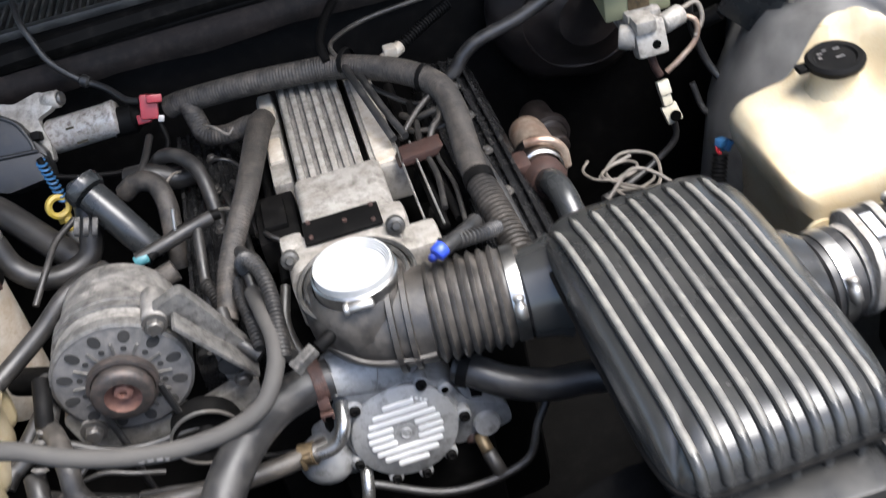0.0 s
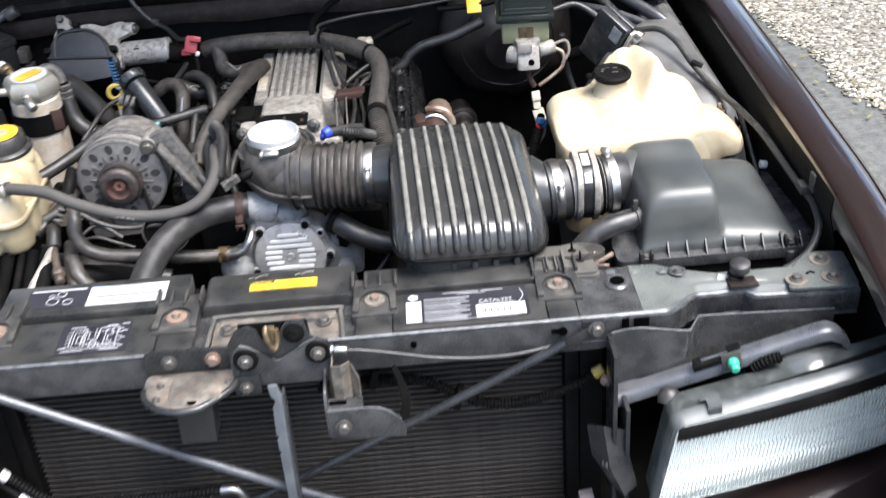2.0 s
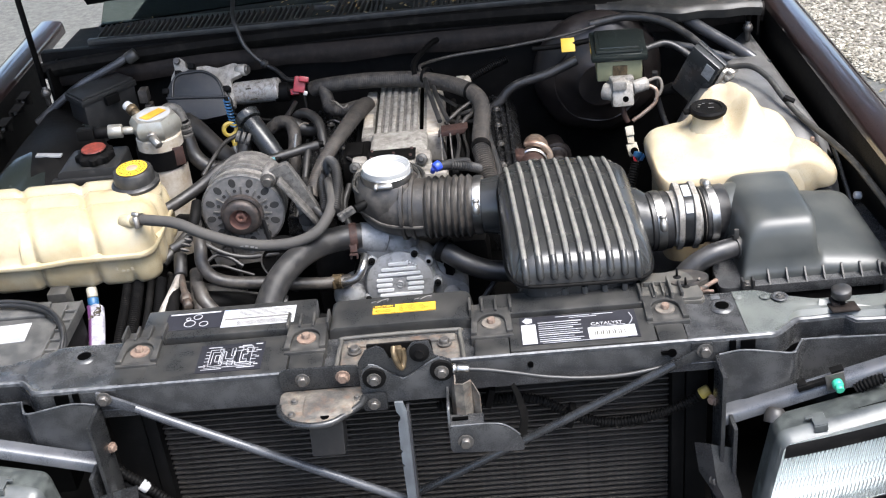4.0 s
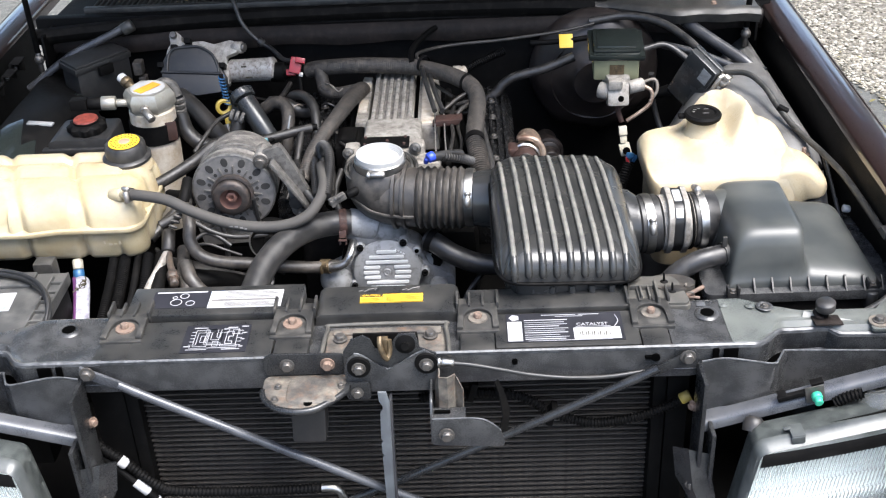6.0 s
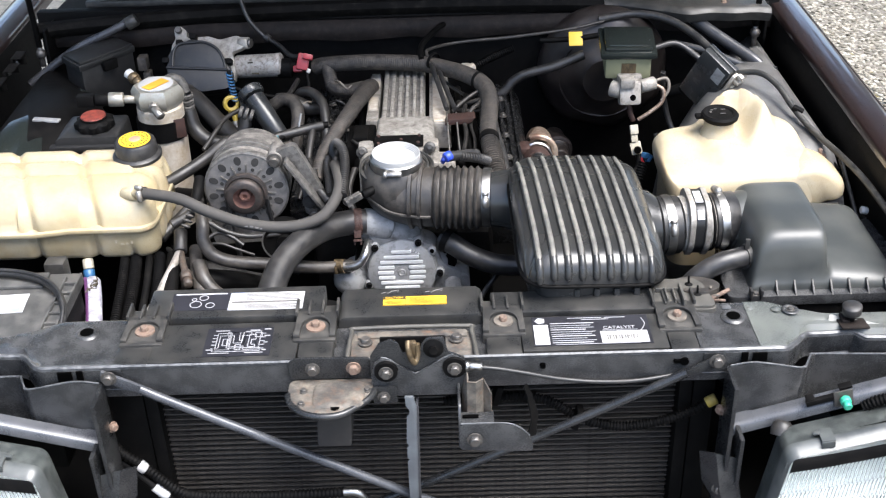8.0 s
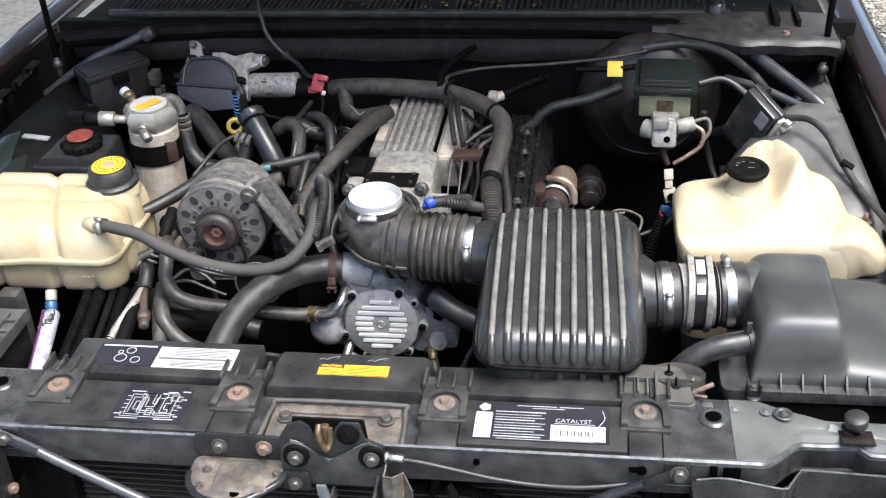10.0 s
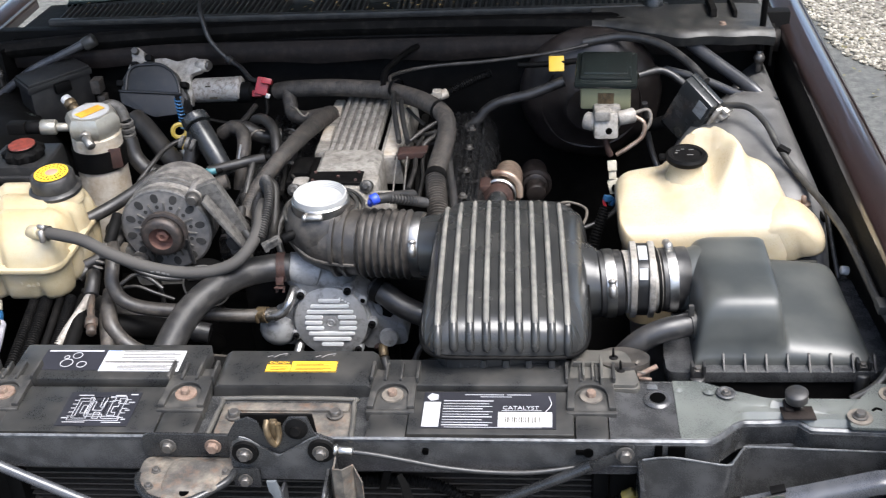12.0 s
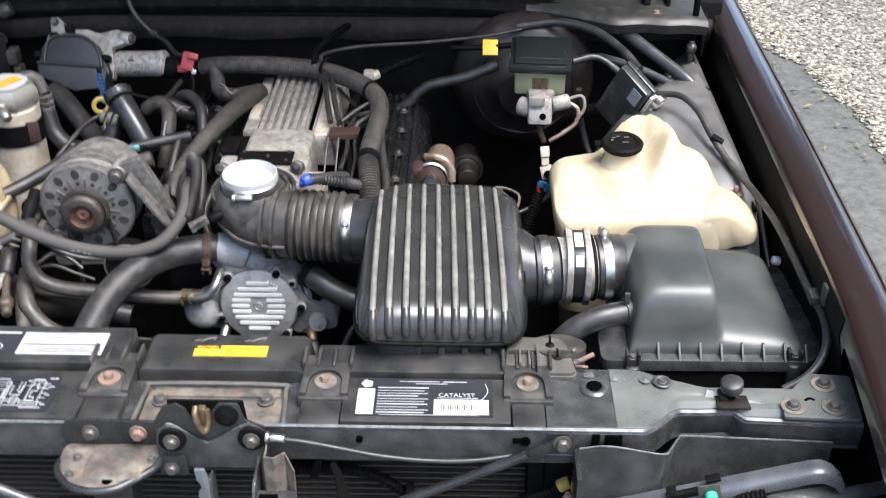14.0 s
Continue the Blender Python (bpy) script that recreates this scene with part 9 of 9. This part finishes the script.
part("shell", joined(cbox((0.450, 0.880, 0.720), (0.017, 0.014, 0.020), 0.002, (-25, -5, 0)), cbox((0.451, 0.876, 0.704), (0.014, 0.012, 0.02), 0.002, (-25, -5, 0)), cbox((0.455, 0.869, 0.682), (0.023, 0.013, 0.027), 0.003, (-25, -14, 0))), "old_white", wc)
part("socket", lathe([(0, 0), (0.008, 0), (0.008, 0.002), (0, 0.002)], (0.4565, 0.858, 0.683), (0, -1, 0.5), 16), "dark_gap", wc)
for pts, r in (([(0.46, 0.88, 0.67), (0.462, 0.88, 0.63), (0.43, 0.88, 0.60), (0.38, 0.86, 0.59), (0.33, 0.83, 0.60)], 0.005), ([(0.50, 0.90, 0.70), (0.51, 0.88, 0.66), (0.54, 0.86, 0.64)], 0.005), ([(0.50, 0.98, 0.86), (0.55, 1.0, 0.86), (0.60, 0.98, 0.83), (0.64, 0.93, 0.80)], 0.007), ([(0.40, 1.12, 0.875), (0.48, 1.12, 0.885), (0.55, 1.09, 0.88), (0.60, 1.04, 0.86), (0.63, 0.99, 0.84)], 0.009), ([(0.51, 0.92, 0.83), (0.515, 0.93, 0.78), (0.53, 0.92, 0.72), (0.55, 0.89, 0.68)], 0.006)):
    t = thing("wire_lead", pts[0], "black rubber lead beside the brake gear", "wire")
    part("lead", tube(pts, r, 8), "rubber", t)
tag = thing("fuel_tag", (0.35, 1.08, 0.85), "yellow tag with black print on a lead", "tag")
part("tag_sheet", cbox((0.347, 1.085, 0.845), (0.030, 0.003, 0.032), 0.0008, (-40, 0, 0)), "yellow", tag)
uv = (0, math.sin(radians(40)), math.cos(radians(40)))
written(tag, "FUEL", (0.3345, 1.0925, 0.8550), (1, 0, 0), uv, 0.0105, "dark_ink")
written(tag, "FUEL", (0.3345, 1.0755, 0.8335), (1, 0, 0), uv, 0.0105, "dark_ink")
bar_text(tag, [(0.0, 0.0, 0.026, 0.002), (0.0, 0.004, 0.026, 0.002)], (0.334, 1.0818, 0.8425), (1, 0, 0), uv, "dark_ink")
part("lead", tube([(0.27, 1.10, 0.838), (0.31, 1.095, 0.840), (0.36, 1.09, 0.845), (0.40, 1.09, 0.85)], 0.006, 8), "dull_black", tag)
rel = thing("relay_cover", (0.585, 0.85, 0.80), "black plastic relay cover leaning on the inner wing", "relay cover")
re1 = Vector((0.036, -0.045, 0.100)).normalized()
re2 = Vector((0.052, -0.055, -0.030))
re2 = (re2 - re1 * re2.dot(re1)).normalized()
RM = Matrix.Translation((0.586, 0.858, 0.838)) @ Matrix((re2, re1.cross(re2), re1)).transposed().to_4x4()
part("cover", joined(box(-0.036, 0.036, -0.012, 0.012, -0.058, 0.058, 0.004, RM), box(-0.038, 0.038, 0.004, 0.016, -0.061, 0.061, 0.003, RM)), "box_plastic", rel)
part("sticker", box(0.008, 0.030, -0.0130, -0.0120, 0.018, 0.048, 0, RM), "alloy", rel, "pale sticker")
part("bracket", joined(box(0.038, 0.044, 0.0, 0.04, -0.05, 0.05, 0.002, RM), *[box(0.044, 0.056, 0.01, 0.03, -0.05 + 0.016 * k, -0.042 + 0.016 * k, 0.002, RM) for k in range(7)]), "foil", rel, "pale ribbed bracket")
part("tail", tube([(0.546, 0.90, 0.80), (0.53, 0.91, 0.79), (0.515, 0.92, 0.785)], 0.012, 10), "dull_black", rel)
bc = thing("blue_connector", (0.43, 0.63, 0.74), "corrugated conduit ending in a sky-blue connector", "connector")
part("conduit", tube([(0.427, 0.638, 0.766), (0.418, 0.625, 0.745), (0.408, 0.61, 0.715), (0.402, 0.60, 0.67)], 0.009, 12, 10, ridge=0.001, pitch=0.005), "dull_black", bc)
part("plug_body", joined(cbox((0.431, 0.643, 0.779), (0.016, 0.010, 0.010), 0.002, (0, 20, 30)), cbox((0.436, 0.648, 0.771), (0.010, 0.008, 0.014), 0.002), cbox((0.439, 0.640, 0.774), (0.006, 0.008, 0.014), 0.002, (0, 30, 0))), "sky_blue", bc, "sky-blue plug")
part("wire", tube([(0.426, 0.637, 0.767), (0.424, 0.640, 0.774), (0.426, 0.643, 0.78)], 0.0028, 6), "red", bc, "red wire")

# ---- exhaust side ----
sh = thing("heat_shield", (0.25, 0.85, 0.62), "rusty copper-toned heat shield over the exhaust", "heat shield")
part("shell", lathe([(0.022, 0), (0.026, 0.004), (0.0275, 0.02), (0.0275, 0.105), (0.025, 0.122), (0.016, 0.132), (0, 0.135)], (0.253, 0.795, 0.700), (0.0, 1, -0.08), 30), "shield", sh)
part("dark_clip", lathe([(0.0305, 0), (0.034, 0.002), (0.034, 0.016), (0.0305, 0.018)], (0.243, 0.815, 0.704), (0.03, 1, -0.18), 30), "dull_black", sh, "black clip band")
part("band", lathe([(0.028, 0), (0.031, 0.002), (0.031, 0.010), (0.028, 0.012)], (0.240, 0.785, 0.710), (0.03, 1, -0.18), 30), "chrome", sh, "bright band")
part("flange", joined(lathe([(0, 0), (0.022, 0), (0.029, 0.012), (0.027, 0.03), (0, 0.03)], (0.238, 0.752, 0.714), (0.03, 1, -0.15), 26), cbox((0.215, 0.79, 0.728), (0.022, 0.04, 0.02), 0.008)), "rust", sh, "rust-flaked flange")
part("elbow", tube([(0.228, 0.812, 0.742), (0.245, 0.806, 0.746), (0.264, 0.802, 0.740), (0.276, 0.80, 0.722), (0.277, 0.796, 0.70)], 0.0065, 12), "shield", sh, "copper-coloured pipe elbow")
part("boot", tube([(0.238, 0.755, 0.716), (0.240, 0.725, 0.730), (0.243, 0.695, 0.728), (0.246, 0.66, 0.705)], 0.0175, 18), "box_plastic", sh, "black rubber boot")
ox = thing("exhaust_sensor", (0.32, 1.0, 0.58), "dark dusty sensor body beside the exhaust", "sensor")
part("body", joined(cyl((0.300, 1.06, 0.62), (0.303, 0.98, 0.625), 0.026), cyl((0.303, 0.98, 0.625), (0.305, 0.95, 0.622), 0.020)), "booster_black", ox)
part("collar", lathe([(0.028, 0), (0.034, 0.002), (0.034, 0.014), (0.028, 0.016)], (0.302, 1.0, 0.624), (0.03, -1, 0), 26), "booster_black", ox)
for k, pts in enumerate(([(0.30, 0.70, 0.70), (0.34, 0.72, 0.72), (0.37, 0.70, 0.715), (0.39, 0.66, 0.70), (0.36, 0.65, 0.70), (0.33, 0.68, 0.70)], [(0.32, 0.80, 0.66), (0.36, 0.82, 0.675), (0.40, 0.80, 0.67), (0.385, 0.75, 0.66), (0.34, 0.76, 0.665), (0.33, 0.80, 0.67), (0.37, 0.81, 0.675)], [(0.28, 0.68, 0.71), (0.33, 0.66, 0.72), (0.38, 0.63, 0.715), (0.40, 0.60, 0.70)])):
    t = thing("wire_coil", pts[0], "loose looped steel wire beside the exhaust", "wire")
    part("wire", tube(pts, 0.0026, 6), "wire_tan", t)
for k, (cx0, cy0, r0, h0) in enumerate(((0.325, 0.80, 0.030, 0.006), (0.345, 0.775, 0.034, -0.004))):
    pts = [(cx0 + r0 * math.cos(a * 0.9 + 2 + k * 2) + 0.003 * a, cy0 + r0 * 0.8 * math.sin(a * 0.9 + 2 + k * 2) - 0.004 * a, 0.672 + h0) for a in range(9)]
    pts.append(((0.37, 0.385)[k], (0.72, 0.70)[k], 0.675))
    t = thing("wire_coil", pts[0], "loose looped tan wire beside the exhaust", "wire")
    part("wire", tube(pts, 0.0021, 6), "wire_tan", t)

# ---- driver's side braces and cables ----
bz = thing("wing_brace", (0.67, 1.07, 0.82), "painted steel brace bar from bulkhead to wing", "brace")
part("bar", tube([(0.600, 1.140, 0.874), (0.640, 1.10, 0.852), (0.700, 1.045, 0.822), (0.745, 1.000, 0.802), (0.765, 0.985, 0.80)], 0.0130, 14, taper=lambda u: 1.0 if u < 0.62 else 1.0 - 0.45 * min(1, (u - 0.62) / 0.12)), "brace_paint", bz)
part("end", cyl((0.585, 1.15, 0.88), (0.605, 1.135, 0.872), 0.015), "dull_black", bz)
bz = thing("wing_brace", (0.64, 1.05, 0.80), "second black brace bar at the wing", "brace")
part("bar", tube([(0.56, 1.08, 0.83), (0.63, 1.05, 0.82), (0.70, 1.01, 0.802), (0.742, 0.985, 0.796)], 0.0085, 10), "brace_paint", bz)
cb = thing("wing_cable", (0.74, 0.6, 0.80), "grey-black cable clipped along the inner wing", "cable")
part("sheath", tube([(0.640, 0.83, 0.862), (0.675, 0.80, 0.872), (0.700, 0.76, 0.862), (0.716, 0.70, 0.842), (0.738, 0.64, 0.822), (0.760, 0.56, 0.816), (0.773, 0.47, 0.815), (0.777, 0.38, 0.813), (0.780, 0.29, 0.810), (0.786, 0.235, 0.805), (0.781, 0.190, 0.793), (0.766, 0.165, 0.776), (0.745, 0.150, 0.764), (0.72, 0.143, 0.752)], 0.0058, 10), "dusty_plastic", cb)
part("clip", cbox((0.722, 0.69, 0.842), (0.022, 0.014, 0.010), 0.003, (0, 20, -30)), "dull_black", cb)
part("clip", joined(cbox((0.780, 0.262, 0.818), (0.018, 0.026, 0.014), 0.003), cbox((0.786, 0.235, 0.84), (0.014, 0.018, 0.03), 0.003)), "dusty_plastic", cb, "grey cable clip")
cb = thing("wing_cable", (0.76, 0.75, 0.80), "thin black lead along the inner wing", "cable")
part("sheath", tube([(0.745, 0.99, 0.80), (0.752, 0.86, 0.806), (0.757, 0.74, 0.80), (0.758, 0.64, 0.79), (0.768, 0.56, 0.78)], 0.0035, 8), "dull_black", cb)
st = thing("wing_stay", (0.765, 0.5, 0.75), "thin steel stay with pale bolt at the inner wing", "stay")
part("rod", tube([(0.768, 0.56, 0.802), (0.768, 0.50, 0.775), (0.770, 0.44, 0.742)], 0.004, 8), "black_paint", st)
part("bolt", cyl((0.778, 0.428, 0.769), (0.766, 0.428, 0.771), 0.007, seg=10), "white", st)

# ---- battery corner ----
bat = thing("battery", (-0.70, 0.26, 0.55), "grey-topped car battery under dusty straps", "battery")
part("case", box(-0.86, -0.556, 0.10, 0.316, 0.53, 0.745, 0.006), "dull_black", bat)
part("lid", joined(box(-0.86, -0.552, 0.098, 0.319, 0.745, 0.758, 0.005), box(-0.84, -0.60, 0.272, 0.314, 0.757, 0.764, 0.003)), "battery_grey", bat, "dusty grey lid")
part("sticker", cbox((-0.668, 0.228, 0.7588), (0.105, 0.052, 0.0012), 0, (0, 0, 4)), "white", bat, "white sticker with blue and green print")
bar_text(bat, [(0.0, 0.0, 0.048, 0.022), (0.012, 0.026, 0.036, 0.006)], (-0.668, 0.206, 0.7597), (1, 0.05, 0), (0, 1, 0), "pale_blue")
bar_text(bat, [(0.0, 0.0, 0.03, 0.012)], (-0.700, 0.206, 0.7597), (1, 0.05, 0), (0, 1, 0), "green")
for dz, r in ((0.0, 0.0055), (0.0065, 0.0032)):
    part("hold_strap", tube([(-0.82, 0.300, 0.768 + dz), (-0.70, 0.301, 0.772 + dz), (-0.645, 0.294, 0.773 + dz), (-0.600, 0.275, 0.772 + dz), (-0.568, 0.245, 0.769 + dz), (-0.548, 0.205, 0.762 + dz), (-0.544, 0.17, 0.75 + dz)], r, 10, 8), "housing_black", bat, "black moulded strap")
part("edge_rail", joined(box(-0.5515, -0.5475, 0.13, 0.312, 0.742, 0.762, 0.001), box(-0.572, -0.5685, 0.13, 0.300, 0.757, 0.764, 0.001), *[box(-0.570, -0.548, 0.140 + 0.028 * k, 0.144 + 0.028 * k, 0.757, 0.7625, 0.001) for k in range(6)]), "battery_grey", bat, "ribbed edge of the lid")
stalk = thing("tank_stalk", (-0.60, 0.38, 0.60), "pale grey-green support post under the coolant tank", "post")
part("post", box(-0.635, -0.600, 0.372, 0.402, 0.55, 0.742, 0.005), "dusty_plastic", stalk)
tape = thing("wrapped_cable", (-0.54, 0.26, 0.60), "thick cable in a scuffed white sleeve with purple edge", "cable")
way = [(-0.578, 0.420, 0.672), (-0.572, 0.412, 0.680), (-0.566, 0.395, 0.683), (-0.556, 0.360, 0.682), (-0.546, 0.320, 0.680), (-0.537, 0.280, 0.674), (-0.530, 0.23, 0.66)]
part("wrap", tube(way, 0.0140, 18, 6, flat=0.75, taper=lambda u: 0.72 + 0.28 * min(1, u * 5)), "tape_grey", tape, "scuffed white sleeve")
part("purple_edge", tube([(x - 0.0118 + 0.001 * k, y, z + 0.006) for k, (x, y, z) in enumerate(way[1:])], 0.0042, 8, 4), mat("purple", (0.10, 0.03, 0.11), 0.5, bump=0.05), tape, "purple tape edge")
for dx, dy, n_ in ((0.004, -0.004, 9), (0.008, -0.018, 7), (0.0, -0.030, 6)):
    part("ink_scribble", tube([(-0.564 + dx + 0.005 * math.sin(2.3 * k), 0.405 + dy - 0.003 * k + 0.003 * math.cos(3.1 * k), 0.6955 - 0.0006 * abs(5 * math.sin(2.3 * k))) for k in range(n_)], 0.0011, 5, 3), "dark_ink", tape, "black ink scribble")
part("plug_body", joined(cyl((-0.585, 0.443, 0.686), (-0.583, 0.432, 0.672), 0.0100), cyl((-0.583, 0.434, 0.676), (-0.581, 0.424, 0.668), 0.0075)), "sky_blue", tape, "pale blue plug")
part("plug_top", cyl((-0.588, 0.456, 0.700), (-0.585, 0.444, 0.686), 0.0095), "old_white", tape, "cream plug top")
for k, (dx, r, nm) in enumerate(((0.004, 0.0075, "corrugated"), (0.024, 0.0095, "corrugated"), (0.047, 0.0065, "smooth"), (0.066, 0.0085, "corrugated"), (0.090, 0.012, "smooth"))):
    t = thing("battery_lead", (-0.51 + dx, 0.3, 0.6), f"{nm} black lead beside the battery", "cable")
    part("lead", tube([(-0.525 + dx, 0.46, 0.70), (-0.515 + dx, 0.38, 0.69), (-0.51 + dx, 0.28, 0.665), (-0.505 + dx, 0.18, 0.62)], r, 12, 10, ridge=0.0012 if nm == "corrugated" else 0, pitch=0.005), "dull_black", t)
pp = thing("dryer_pipe", (-0.42, 0.35, 0.65), "bare metal pipe with rusty fitting under a rubber boot", "pipe")
part("pipe", tube([(-0.421, 0.458, 0.712), (-0.428, 0.42, 0.703), (-0.437, 0.379, 0.693), (-0.452, 0.32, 0.675), (-0.47, 0.26, 0.65)], 0.0072, 14), "dirty_alloy", pp, "tarnished pipe")
part("branch_pipe", tube([(-0.420, 0.455, 0.711), (-0.410, 0.42, 0.705), (-0.401, 0.395, 0.702)], 0.0062, 12), "cup_dirt", pp, "copper pipe")
part("fitting", joined(cyl((-0.402, 0.398, 0.702), (-0.397, 0.380, 0.699), 0.011, seg=6), cyl((-0.397, 0.381, 0.699), (-0.392, 0.366, 0.696), 0.008)), "cup_dirt", pp, "rusty hexagon fitting")
part("boot", cyl((-0.424, 0.492, 0.732), (-0.420, 0.452, 0.711), 0.012), "hose_black", pp, "dusty rubber boot")
part("spring", joined(*[lathe([(0.006, -0.003), (0.0095, 0), (0.006, 0.003)], (-0.412 + 0.004 * k, 0.485 + 0.006 * k, 0.745 + 0.007 * k), (0.3, 0.5, 0.8), 14) for k in range(5)]), "cast_grey", pp, "ribbed connector")
part("upper_lead", tube([(-0.396, 0.515, 0.775), (-0.392, 0.53, 0.79), (-0.392, 0.56, 0.80)], 0.010, 12), "dull_black", pp)
for pts, r, mt in (([(-0.50, 0.50, 0.66), (-0.44, 0.45, 0.665), (-0.38, 0.44, 0.66), (-0.33, 0.46, 0.64), (-0.29, 0.50, 0.60), (-0.26, 0.55, 0.54)], 0.02, "dull_black"), ([(-0.47, 0.56, 0.62), (-0.40, 0.52, 0.63), (-0.33, 0.5, 0.62), (-0.25, 0.5, 0.60)], 0.018, "rubber"), ([(-0.48, 0.72, 0.68), (-0.42, 0.68, 0.69), (-0.38, 0.62, 0.68)], 0.018, "dull_black"), ([(-0.40, 0.48, 0.70), (-0.388, 0.42, 0.685), (-0.365, 0.355, 0.655), (-0.335, 0.325, 0.640), (-0.28, 0.31, 0.632), (-0.20, 0.305, 0.622), (-0.12, 0.30, 0.61), (-0.02, 0.29, 0.59)], 0.0115, "loom")):
    t = thing("hose", pts[0], "dark rubber hose deep in the engine bay", "hose")
    part("tube", tube(pts, r, 12), mt, t)
fanshroud = thing("fan_shroud", (0, 0.22, 0.5), "black plastic fan shroud behind the radiator", "fan shroud")
part("shell", joined(box(-0.40, 0.40, 0.105, 0.18, 0.42, 0.768, 0.006), lathe([(0.16, 0), (0.165, 0.0), (0.165, 0.09), (0.16, 0.09)], (-0.17, 0.18, 0.56), (0, 1, 0), 40), lathe([(0.16, 0), (0.165, 0.0), (0.165, 0.09), (0.16, 0.09)], (0.19, 0.18, 0.56), (0, 1, 0), 40)), "dull_black", fanshroud)
